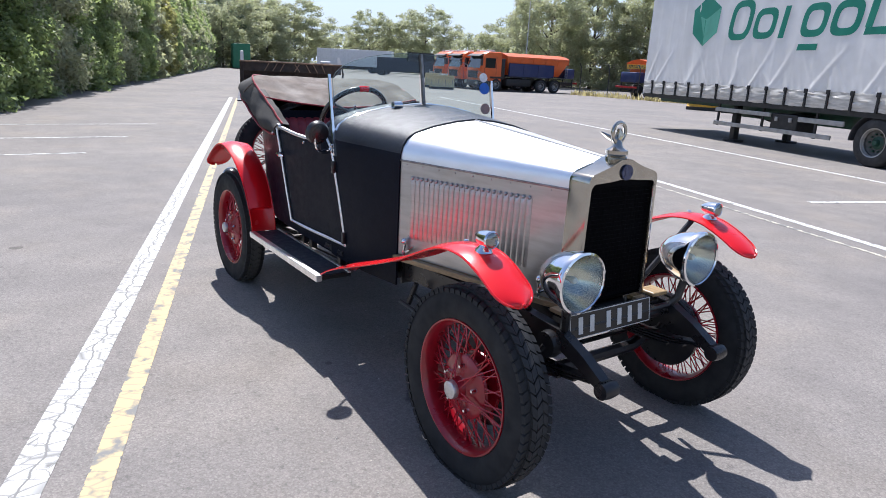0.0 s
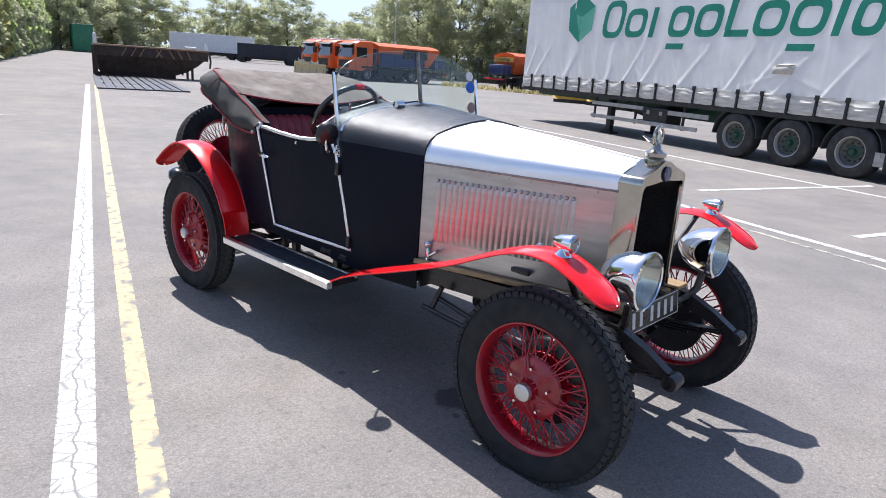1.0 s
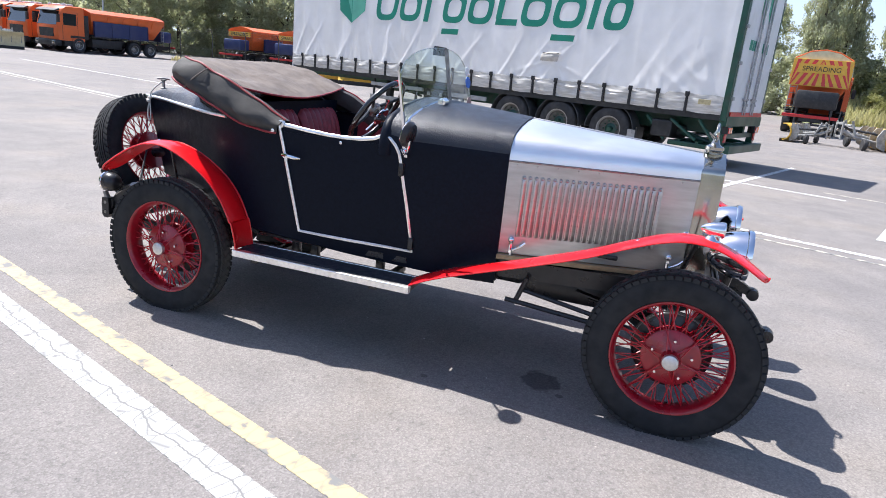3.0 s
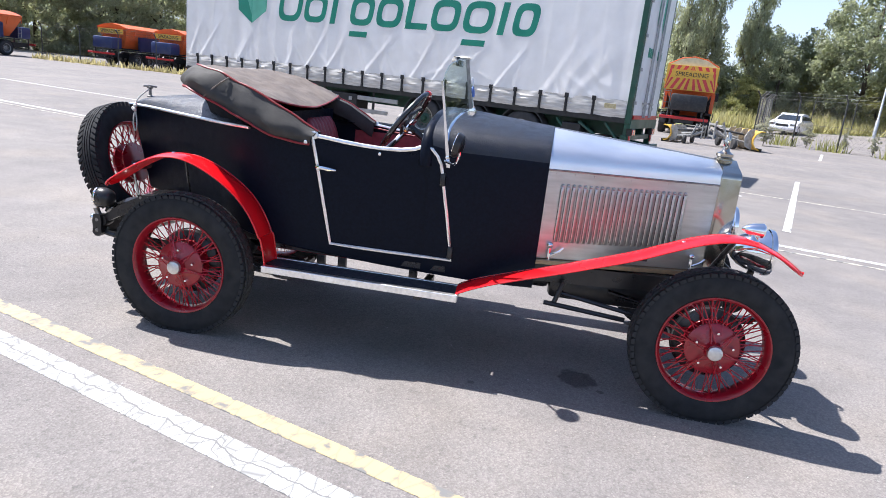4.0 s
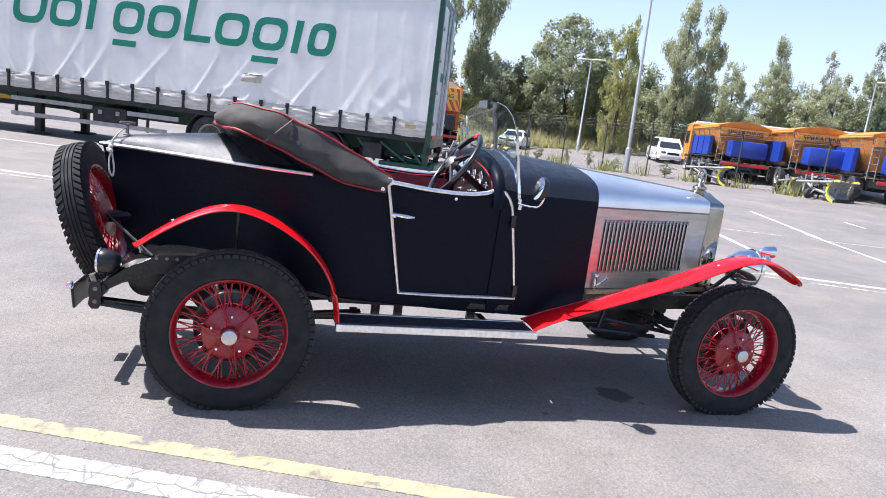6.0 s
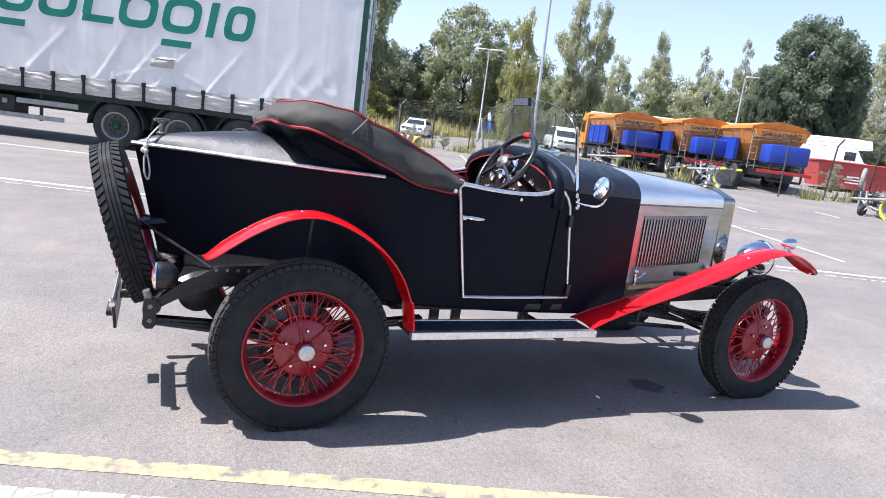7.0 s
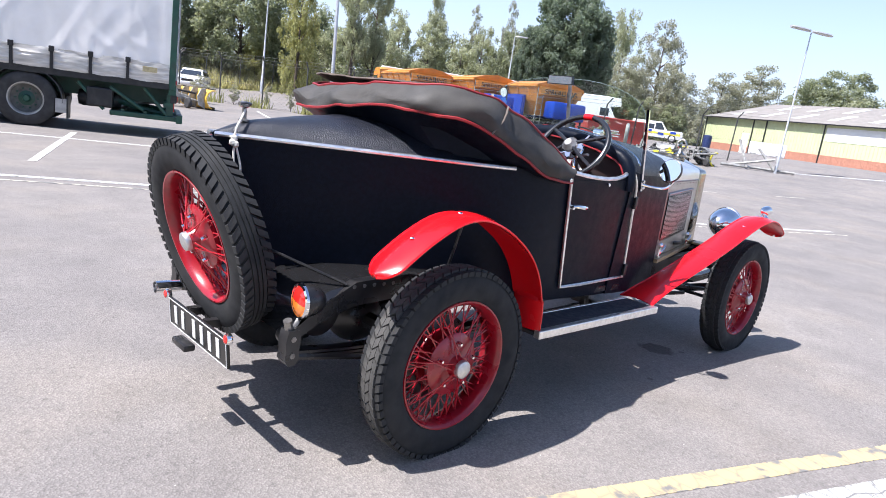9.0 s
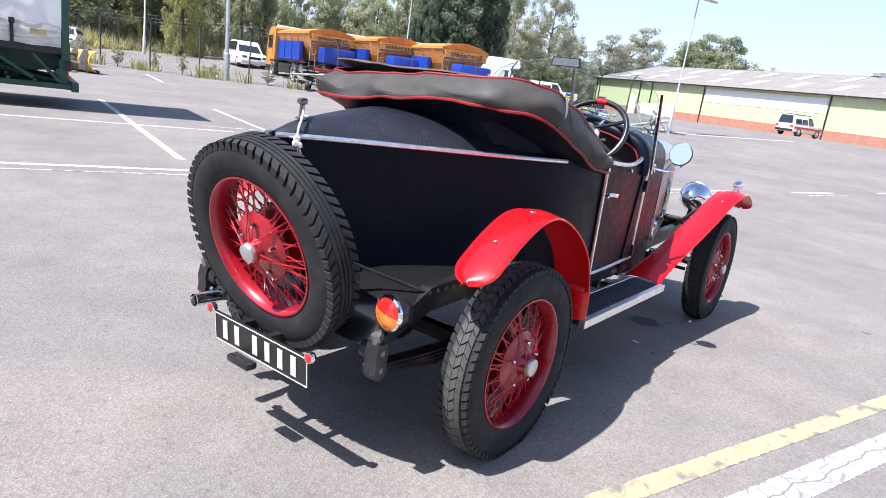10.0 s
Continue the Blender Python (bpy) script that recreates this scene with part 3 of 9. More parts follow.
for y, z, r in ((-0.1, 1.15, 0.05), (0.03, 1.16, 0.045), (0.15, 1.15, 0.036), (-0.22, 1.13, 0.03), (0.25, 1.12, 0.03)):
    gm = Matrix.Translation((1.286, y, z)) @ pose(0, 0, 0, 0, 0, -90)
    gg = part("gauge", turned([(r * 0.84, -0.004), (r * 0.9, -0.016), (r, -0.012), (r, 0.0)], 24, gm), CHROME, CAR, "chrome-rimmed gauge")
    part("gauge_face", turned([(0, -0.004), (r * 0.86, -0.004)], 20, gm), GAUGEFACE, gg, "pale dial")
    part("gauge_needle", boxes((-0.0015, 0.0015, -0.0065, -0.0045, 0.0, r * 0.7)), BLACKP, gg, smooth=False, m=gm)
for y, z in ((-0.3, 1.06), (-0.02, 1.07), (0.08, 1.06), (0.3, 1.05)):
    part("switch_knob", turned([(0, -0.03), (0.011, -0.028), (0.009, -0.01), (0.014, -0.006), (0.014, 0.004)], 12, Matrix.Translation((1.286, y, z)) @ pose(0, 0, 0, 0, 0, -90)), CHROME, CAR)

# rear deck with its crown
CROWN = [(-0.71, 1.135), (-0.6, 1.182), (-0.34, 1.222), (-0.05, 1.255), (0.2, 1.272), (0.36, 1.272)]
rings = []
for x in [-0.705 + 1.065 * k / 16 for k in range(17)]:
    w, zc = lerp(HALF, x) - 0.001, lerp(CROWN, x)
    ring = []
    for k in range(17):
        a = -1 + k / 8
        ring.append(Vector((x, a * w, 1.13 + (zc - 1.13) * (1 - abs(a) ** 2.3) ** 0.75)))
    rings.append(ring)
part("rear_deck", thick(loft(rings), 0.012), DECKCLOTH, CAR, "black leathercloth rear deck, worn grey at its edge")
for s in (-1, 1):
    part("belt_bead", sweep(bmesh.new(), [side_pt(x, 1.128, s, 0.006) for x in [-0.72 + 1.04 * k / 20 for k in range(21)]], 0.009, 8), TRIM, CAR, "bright aluminium bead along the waist")


# doors
def door(s):
    d = part("door", thick(loft([[side_pt(x0 + (x1 - x0) * k / 10, z, s, 0.004) for k in range(11)] for x0, x1, z in
             [(0.676, 1.262, 1.094), (0.69, 1.318, 1.03), (0.71, 1.338, 0.93), (0.735, 1.36, 0.82), (0.76, 1.385, 0.7), (0.787, 1.41, 0.578)]]), 0.006), BLACK, CAR, "black leathercloth door outlined in bright bead")
    out = [(0.671, 1.125), (0.695, 1.02), (0.72, 0.895), (0.752, 0.74), (0.786, 0.577), (0.95, 0.573), (1.1, 0.571), (1.25, 0.57), (1.426, 0.568), (1.405, 0.68), (1.383, 0.8), (1.36, 0.91), (1.343, 1.0), (1.33, 1.06), (1.308, 1.1), (1.28, 1.13), (1.25, 1.143)]
    part("door_bead", sweep(bmesh.new(), [side_pt(x, z, s, 0.012) for x, z in out], 0.0085, 6), TRIM, d, "bright aluminium bead")
    top = [(0.671, 1.128), (0.72, 1.126), (0.83, 1.114), (0.92, 1.107), (1.02, 1.103), (1.12, 1.107), (1.19, 1.119), (1.25, 1.145)]
    part("door_cap", sweep(bmesh.new(), [side_pt(x, z, s, -0.008) for x, z in top], 0.011, 8), TRIM, d, "aluminium door capping")
    part("door_knob", turned([(0, 0.012), (0.02, 0.01), (0.02, -0.008), (0, -0.014)], 16, Matrix.Translation(side_pt(0.678, 1.132, s, 0.004))), TRIM, d)
    h = side_pt(0.715, 0.975, s, 0.02)
    bm = turned([(0, -0.018), (0.012, -0.016), (0.012, 0.012), (0, 0.014)], 12, Matrix.Translation(h))
    sweep(bm, [h + Vector((-0.012, s * 0.018, 0.004)), h + Vector((0.02, s * 0.026, 0.004)), h + Vector((0.06, s * 0.026, 0.0)), h + Vector((0.098, s * 0.022, -0.002))], [0.006, 0.011, 0.012, 0.004], 8)
    part("door_handle", bm, CHROME, d, "chrome door handle")
    for x, z in ((1.346, 0.985), (1.418, 0.61)):
        p = side_pt(x, z, s, 0.016)
        part("hinge", boxes((p.x - 0.013, p.x + 0.013, p.y - 0.012, p.y + 0.012, p.z - 0.032, p.z + 0.032), bevel=0.004), BLACKP, d)
    p = side_pt(1.02, 1.078, s, 0.012)
    part("door_stud", turned([(0, -0.006), (0.008, -0.004), (0.008, 0.006), (0, 0.008)], 10, Matrix.Translation(p)), CHROME, d)


door(-1)
door(1)

# cockpit
part("cockpit_floor", boxes((0.1, 0.45, -0.42, 0.42, 0.5, 0.53), (0.45, 1.4, -0.505, 0.505, 0.5, 0.53), (1.4, 1.85, -0.43, 0.43, 0.5, 0.53)), BLACKP, CAR)


def cushion(name, x0, x1, y0, y1, z0, z1, lean=0.0, ribs=8):
    n, q = ribs * 4, 8
    rings = []
    for i in range(n + 1):
        y = y0 + (y1 - y0) * i / n
        rib = 0.014 * abs(math.sin(math.pi * i / 4))
        e = min(1.0, min(i, n - i) / 3)
        ring = []
        for k in range(16):
            a = 2 * math.pi * k / 16
            cx, cz = math.cos(a), math.sin(a)
            px = math.copysign(abs(cx) ** 0.55, cx)
            pz = math.copysign(abs(cz) ** 0.55, cz)
            hx, hz = (x1 - x0) / 2 * (0.8 + 0.2 * e) + rib, (z1 - z0) / 2 * (0.85 + 0.15 * e) + rib * 0.6
            z = (z0 + z1) / 2 + pz * hz
            ring.append(Vector(((x0 + x1) / 2 + px * hx - lean * (z - z0), y, z)))
        rings.append(ring)
    return part(name, loft(rings, True, True), LEATHER, CAR, "pleated oxblood leather " + name.replace("_", " "))


for y0, y1 in ((-0.46, -0.015), (0.015, 0.46)):
    cushion("seat_cushion", 0.5, 0.98, y0, y1, 0.6, 0.76)
    cushion("seat_back", 0.42, 0.54, y0, y1, 0.72, 1.165, 0.25)
part("seat_base", boxes((0.45, 0.98, -0.46, 0.46, 0.48, 0.62), bevel=0.01), LEATHER, CAR)
for s in (-1, 1):
    rings = [[side_pt(x, z, s, -0.026) for x in (0.55, 0.7, 0.9, 1.1, 1.24)] for z in (0.55, 0.8, 1.0, 1.085)]
    part("door_lining", thick(loft(rings), 0.006), LEATHER, CAR, "oxblood leather door lining")
    part("lining_piping", sweep(bmesh.new(), [side_pt(x, lerp(BELT, x) - 0.012, s, -0.03) for x in (0.55, 0.67, 0.83, 1.02, 1.15, 1.23, 1.27)], 0.005, 6), PIPING, CAR)

# steering wheel, right-hand drive
SWM = Matrix.Translation((1.07, -0.275, 1.225)) @ pose(0, 0, 0, 0, -56, 0) @ pose(0, 0, 0, 90, 0, 0)
wheel = thing("steering_wheel", "", "")
for k in ("label", "category", "group", "kind"):
    if k in wheel:
        del wheel[k]
wheel.parent = CAR
wheel.matrix_local = SWM
R = 0.197
part("wheel_rim", sweep(bmesh.new(), [(R * math.cos(a), 0, R * math.sin(a)) for a in [2 * math.pi * k / 40 for k in range(40)]], 0.0145, 10, True), WOODWHEEL, wheel, "black leather-bound wheel rim")
for a in (60, 120, 240, 300):
    c, q = math.cos(radians(a)), math.sin(radians(a))
    part("wheel_spoke", rods([(c * 0.02, 0.03, q * 0.02), (c * 0.1, 0.012, q * 0.1), (c * R, 0, q * R)], rad=0.0095), BLACKP, wheel)
part("wheel_boss", turned([(0, 0.0), (0.035, 0.004), (0.042, 0.03), (0.02, 0.05), (0, 0.05)], 20), STEEL, wheel, "worn steel wheel boss")
part("rim_tape", sweep(bmesh.new(), [(R * math.cos(radians(a)), 0, R * math.sin(radians(a))) for a in (-8, -4, 0, 4, 8)], 0.0168, 10), RED, wheel, "red tape band")
part("steering_column", rods([SWM @ Vector((0, -0.0, 0)), SWM @ Vector((0, -0.5, 0))], rad=0.018), BLACKP, CAR)
part("control_quadrant", turned([(0, 0.02), (0.05, 0.022), (0.055, 0.03), (0.05, 0.036), (0, 0.036)], 20, SWM @ Matrix.Translation((0, -0.06, 0))), CHROME, CAR, "chrome control quadrant below the wheel")
for a in (20, 150, 250):
    part("control_lever", rods([SWM @ Vector((0.02 * math.cos(radians(a)), -0.03, 0.02 * math.sin(radians(a)))), SWM @ Vector((0.11 * math.cos(radians(a)), -0.028, 0.11 * math.sin(radians(a))))], rad=0.006), CHROME, CAR)
part("control_lever", rods([(1.16, -0.19, 1.16), (1.12, -0.3, 1.19), (1.1, -0.36, 1.2)], rad=0.007), STEEL, CAR)
cl = bmesh.new()
bmesh.ops.create_icosphere(cl, subdivisions=3, radius=0.07, matrix=Matrix.Translation((1.17, -0.38, 1.05)) @ Matrix.Diagonal((0.9, 0.7, 0.6, 1)))
for v in cl.verts:
    v.co += noise.noise_vector(v.co * 14) * 0.03
part("duster", cl, ORANGECLOTH, None)
tagged(bpy.data.objects["duster"], "crumpled orange cloth duster in the cockpit", "cloth")
bpy.data.objects["duster"].location = (0, 0.03, -0.5)

# ---- bonnet
B_REAR = [(0.43, 1.12), (0.42, 1.156), (0.396, 1.189), (0.358, 1.214), (0.25, 1.244), (0.12, 1.266), (0.0, 1.276)]
B_FRONT = [(0.199, 1.118), (0.197, 1.14), (0.191, 1.156), (0.178, 1.167), (0.12, 1.184), (0.06, 1.198), (0.0, 1.206)]
BX0, BX1 = 1.86, 2.738


def bonnet_y(x):
    return 0.432 + (0.2 - 0.432) * (x - BX0) / (BX1 - BX0)


for s in (-1, 1):
    rings = []
    for k in range(13):
        t = k / 12
        x = BX0 + (BX1 - BX0) * t
        rings.append([Vector((x, s * y, z)) for y, z in [(bonnet_y(x), 1.094)] + blend(B_REAR, B_FRONT, t)])
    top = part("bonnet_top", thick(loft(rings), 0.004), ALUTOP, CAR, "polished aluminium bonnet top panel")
    rings = []
    for k in range(13):
        x = BX0 + (BX1 - BX0) * k / 12
        rings.append([Vector((x, s * bonnet_y(x), z)) for z in (0.632, 0.75, 0.87, 0.98, 1.088)])
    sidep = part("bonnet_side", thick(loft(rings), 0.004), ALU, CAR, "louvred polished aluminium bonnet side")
    part("bonnet_hinge", sweep(bmesh.new(), [(x, s * (bonnet_y(x) + 0.001), 1.091) for x in (BX0, 2.1, 2.4, BX1)], 0.0055, 6), STEEL, sidep, "dull steel piano hinge")
    ang = math.atan2(bonnet_y(BX1) - bonnet_y(BX0), BX1 - BX0)
    # louvre: a raised slat; a black strip stands for the shade in its rear opening
    lv = bmesh.new()
    prof = [(-0.0085, 0.0058), (-0.007, 0.0078), (-0.002, 0.0082), (0.004, 0.006), (0.009, 0.0028), (0.0135, 0.0)]
    zs = [0.0, 0.012, 0.03, 0.265, 0.283, 0.295]
    gr = [0.1, 0.75, 1.0, 1.0, 0.75, 0.1]
    rv = [[lv.verts.new((px, s * py * q, z)) for px, py in prof] for z, q in zip(zs, gr)]
    for a, b in zip(rv, rv[1:]):
        for k in range(len(prof) - 1):
            lv.faces.new((a[k], a[k + 1], b[k + 1], b[k]))
    bmesh.ops.recalc_face_normals(lv, faces=lv.faces)
    lme = bpy.data.meshes.new("louvre")
    lv.to_mesh(lme)
    lv.free()
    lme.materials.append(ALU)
    for p in lme.polygons:
        p.use_smooth = True
    gap = bmesh.new()
    box(gap, -0.0082, -0.0072, 0.0 if s > 0 else -0.006, 0.006 if s > 0 else 0.0, 0.012, 0.283)
    gme = bpy.data.meshes.new("louvre_slot")
    gap.to_mesh(gme)
    gap.free()
    gme.materials.append(CORE)
    stud = bmesh.new()
    bmesh.ops.create_uvsphere(stud, u_segments=8, v_segments=5, radius=0.009)
    sme = bpy.data.meshes.new("louvre_head")
    stud.to_mesh(sme)
    stud.free()
    sme.materials.append(ALU)
    for p in sme.polygons:
        p.use_smooth = True
    for k in range(23):
        x = 1.94 + 0.0285 * k
        m = Matrix.Translation((x, s * (bonnet_y(x) + 0.001), 0.722 + 0.0006 * k)) @ Matrix.Rotation(s * ang, 4, "Z")
        shared("louvre", lme, sidep, m)
        shared("louvre_slot", gme, sidep, m)
        shared("louvre_head", sme, sidep, m @ Matrix.Translation((0, s * 0.004, 0.296)))
    rv = bmesh.new()
    for k in range(9):
        x = 1.9 + 0.095 * k
        bmesh.ops.create_uvsphere(rv, u_segments=6, v_segments=4, radius=0.004, matrix=Matrix.Translation((x, s * (bonnet_y(x) + 0.001), 1.076)))
    part("rivet_row", rv, ALU, sidep)
    hp = Vector((2.38, s * (bonnet_y(2.38) + 0.012), 0.675))
    part("grab_handle", boxes((hp.x - 0.05, hp.x + 0.05, hp.y - 0.012, hp.y + 0.012, hp.z - 0.012, hp.z + 0.012), bevel=0.008), BLACKP, sidep, "small black bonnet handle")
    for x in (1.92, 2.66):
        y = s * (bonnet_y(x) + 0.012)
        bm = rods([(x, y, 0.61), (x, y + s * 0.008, 0.66), (x, y, 0.7)], rad=0.009)
        bmesh.ops.create_uvsphere(bm, u_segments=12, v_segments=8, radius=0.017, matrix=Matrix.Translation((x, y + s * 0.006, 0.708)))
        sweep(bm, [(x, y, 0.65), (x + 0.05, y + s * 0.005, 0.68), (x + 0.07, y, 0.7)], 0.006, 6)
        part("bonnet_catch", bm, CHROME, CAR, "chrome spring bonnet catch")
    rail = [[Vector((x, s * (bonnet_y(x) + o), z)) for o, z in ((0.03, 0.606), (0.03, 0.628), (-0.03, 0.628), (-0.03, 0.606))] for x in (1.86, 2.3, 2.74, 2.86)]
    part("wooden_rail", loft(rail, True, True), ASH, CAR, "varnished ash rail under the bonnet", smooth=False)
part("bonnet_ridge", sweep(bmesh.new(), [(BX0, 0, 1.277), (2.3, 0, 1.243), (BX1, 0, 1.207)], 0.005, 6), ALU, CAR, "centre hinge of the bonnet")
part("bulkhead", boxes((1.84, 1.855, -0.4, 0.4, 0.47, 1.15)), BLACKP, CAR)
part("engine_block", boxes((1.95, 2.65, -0.13, 0.13, 0.45, 0.95), bevel=0.02), BLACKP, CAR)


# ---- radiator
def rad_outline(hw_t, hw_b, zb, zs, zc, n=6):
    out = [(-hw_b, zb), (-hw_t, zs - 0.03)]
    out += [(-hw_t + 0.03 * (1 - math.cos(radians(15 * k))), zs - 0.03 + 0.035 * math.sin(radians(15 * k))) for k in range(1, n)]
    out += [(-0.09, zs + (zc - zs) * 0.55), (-0.03, zc), (0.03, zc), (0.09, zs + (zc - zs) * 0.55)]
    out += [(-y, z) for y, z in out[:n + 1][::-1]]
    return out


outer = rad_outline(0.203, 0.212, 0.61, 1.158, 1.214)
inner = rad_outline(0.184, 0.193, 0.645, 1.122, 1.136)
rings = [[Vector((x, y * q, z)) for y, z in outer] for x, q in ((2.733, 0.985), (2.755, 1.0), (2.822, 1.0), (2.836, 0.985))]
ins = [[Vector((x, y * q, z)) for y, z in inner] for x, q in ((2.838, 1.02), (2.832, 1.0), (2.812, 0.995))]
part("radiator_shell", loft(rings + ins, True), NICKEL, CAR, "bright nickel radiator shell with a peaked top")
cm = bmesh.new()
cm.faces.new([cm.verts.new((2.815, y, z)) for y, z in inner])
part("radiator_core", thick(cm, 0.02), CORE, CAR, "black honeycomb radiator core")
mesh_bm = bmesh.new()
for k in range(26):
    z = 0.67 + 0.0172 * k
    sweep(mesh_bm, [(2.819, -0.182, z), (2.819, 0.182, z)], 0.0014, 4)
for k in range(21):
    y = -0.168 + 0.0168 * k
    sweep(mesh_bm, [(2.819, y, 0.665), (2.819, y, 1.105)], 0.0014, 4)
part("radiator_mesh", mesh_bm, CORE, CAR)
part("radiator_badge", turned([(0, -0.004), (0.03, -0.004), (0.031, 0.002), (0.025, 0.004), (0.024, 0.002), (0, 0.002)], 24, Matrix.Translation((2.842, 0, 1.165)) @ pose(0, 0, 0, 0, 0, -90) @ pose(0, 0, 0, 180)), mat("enamel_badge", (0.05, 0.06, 0.12), 0.3, vary=(120, 0.5)), CAR, "round dark blue enamel badge")
cap = turned([(0, 0.0), (0.042, 0.0), (0.045, 0.01), (0.036, 0.016), (0.044, 0.022), (0.044, 0.036), (0.032, 0.042), (0.022, 0.05), (0.018, 0.062), (0, 0.064)], 24, Matrix.Translation((2.778, 0, 1.208)) @ pose(0, 0, 0, 90))
part("radiator_cap", cap, NICKEL, CAR, "knurled nickel radiator cap")
mas = bmesh.new()
sweep(mas, [(2.778, 0.036 * math.cos(a), 1.312 + 0.04 * math.sin(a)) for a in [2 * math.pi * k / 24 for k in range(24)]], 0.0075, 8, True)
lathe(mas, [(0, 0), (0.02, 0.002), (0.013, 0.015), (0.01, 0.02), (0, 0.02)], 14, Matrix.Translation((2.778, 0, 1.266)) @ pose(0, 0, 0, 90))
sweep(mas, [(2.778, 0.0, 1.28), (2.775, 0.01, 1.3), (2.778, 0.0, 1.33)], [0.012, 0.018, 0.006], 8)
sweep(mas, [(2.778, -0.01, 1.285), (2.76, -0.035, 1.295), (2.74, -0.06, 1.312)], [0.012, 0.009, 0.003], 8)
part("mascot", mas, NICKEL, CAR, "winged ring mascot in nickel")


# ---- windscreen
def scr_x(y, z):
    return 1.4 - 0.11 * abs(y) - 0.18 * (z - 1.2)


SCREEN_TOP = [(0.02, 1.588), (0.12, 1.586), (0.22, 1.576), (0.32, 1.558), (0.4, 1.534), (0.46, 1.506), (0.5, 1.474), (0.522, 1.44)]
SCREEN_LOW = [(0.02, 1.322), (0.12, 1.312), (0.22, 1.3), (0.32, 1.28), (0.4, 1.258), (0.46, 1.236), (0.5, 1.21), (0.522, 1.18)]
for s in (-1, 1):
    rings = []
    for (y, zt), (_, zb) in zip(SCREEN_TOP, SCREEN_LOW):
        rings.append([Vector((scr_x(y, zb + (zt - zb) * k / 4), s * y, zb + (zt - zb) * k / 4)) for k in range(5)])
    pane = part("windscreen_pane", thick(loft(rings), 0.005), GLASS, CAR, "clear windscreen pane with a rounded outer corner")
    pane.visible_shadow = False
    part("pane_edge", sweep(bmesh.new(), [(scr_x(y, z), s * y, z) for y, z in SCREEN_TOP + [(0.524, 1.3)]], 0.0017, 6), GLASSEDGE, pane, "polished glass edge")
    part("screen_frame", sweep(bmesh.new(), [(scr_x(y, z), s * y, z - 0.004) for y, z in SCREEN_LOW], 0.011, 8), CHROME, CAR, "chrome lower windscreen frame")
    xb, zb_, zt_ = 1.345, 1.05, 1.462
    yb = s * 0.54
    part("screen_post", loft([[Vector((scr_x(0.53, z) - 0.0 + dx, yb + s * dy, z)) for dx, dy in ((-0.0065 * q, -0.008), (0.0065 * q, -0.008), (0.0065 * q, 0.006), (-0.0065 * q, 0.006))] for z, q in ((zb_, 1.4), (1.12, 1.3), (1.3, 0.9), (zt_, 0.7))], True, True), CHROME, CAR, "chrome windscreen side post", smooth=False)
    for z in (1.07, 1.1):
        part("post_bolt", turned([(0, -0.006), (0.009, -0.004), (0.009, 0.004), (0, 0.006)], 10, Matrix.Translation((scr_x(0.53, z), yb + s * 0.014, z))), CHROME, CAR)
part("centre_post", loft([[Vector((scr_x(0, z) + dx, dy, z)) for dx, dy in ((-0.009, -0.007), (0.009, -0.007), (0.009, 0.007), (-0.009, 0.007))] for z in (1.3, 1.45, 1.59)], True, True), STEEL, CAR, "steel windscreen centre post", smooth=False)
rm = prism([(-0.09, -0.022), (0.09, -0.022), (0.082, 0.026), (-0.082, 0.026)], 0, 0.016, Matrix.Translation((1.292, 0.03, 1.572)) @ pose(0, 0, 0, 0, 0, 90))
rvm = part("rear_view_mirror", rm, BLACKP, CAR, "trapezoid rear view mirror on the centre post", smooth=False)
# grey metal colour stands for the dim yard reflected in this glass
part("mirror_glass", prism([(-0.084, -0.018), (0.084, -0.018), (0.077, 0.022), (-0.077, 0.022)], 0.0165, 0.018, Matrix.Translation((1.292, 0.03, 1.572)) @ pose(0, 0, 0, 0, 0, 90)), mat("greyed_mirror_glass", (0.42, 0.42, 0.43), 0.2, 1.0), rvm, "dull grey mirror glass", smooth=False)
part("wiper_motor", turned([(0, -0.03), (0.02, -0.028), (0.024, 0.02), (0, 0.026)], 14, Matrix.Translation((1.41, -0.19, 1.315))), CHROME, CAR)
part("wiper_arm", rods([(1.415, -0.19, 1.32), (1.41, -0.11, 1.33), (1.405, -0.05, 1.335)], rad=0.004), BLACKP, CAR)
for y, z, r, mt, lb in ((0.465, 1.478, 0.027, WHITEDISC, "white disc sticker"), (0.468, 1.415, 0.034, BLUEDISC, "blue disc sticker"), (0.468, 1.297, 0.032, BROWNDISC, "brown disc sticker")):
    part("screen_disc", turned([(0, -0.002), (r, -0.002), (r, 0.002), (0, 0.002)], 24, Matrix.Translation((scr_x(y, z) + 0.012, y, z)) @ pose(0, 0, 0, 0, 0, 90 - 6) @ pose(0, 0, 0, -10)), mt, CAR, lb)
# round driving mirror on its arm
MM = Matrix.Translation((1.41, -0.66, 1.178)) @ pose(0, 0, 0, 0, 0, 88) @ pose(0, 0, 0, 13) @ Matrix.Scale(1.17, 4)
mir = part("side_mirror", turned([(0.047, 0.002), (0.052, 0.0), (0.053, -0.008), (0.045, -0.024), (0.02, -0.034), (0, -0.036)], 32, MM), BLACKP, CAR, "round black-backed side mirror")
part("mirror_glass", turned([(0, 0.003), (0.049, 0.003), (0.05, 0.0)], 32, MM), MIRROR, mir, "round mirror glass")
part("mirror_arm", rods(curve_pts([(1.35, -0.555, 1.085), (1.38, -0.6, 1.08), (1.415, -0.65, 1.085), (1.432, -0.675, 1.12), (1.437, -0.68, 1.17)], 5), rad=0.0065), CHROME, mir, "bent chrome mirror arm")


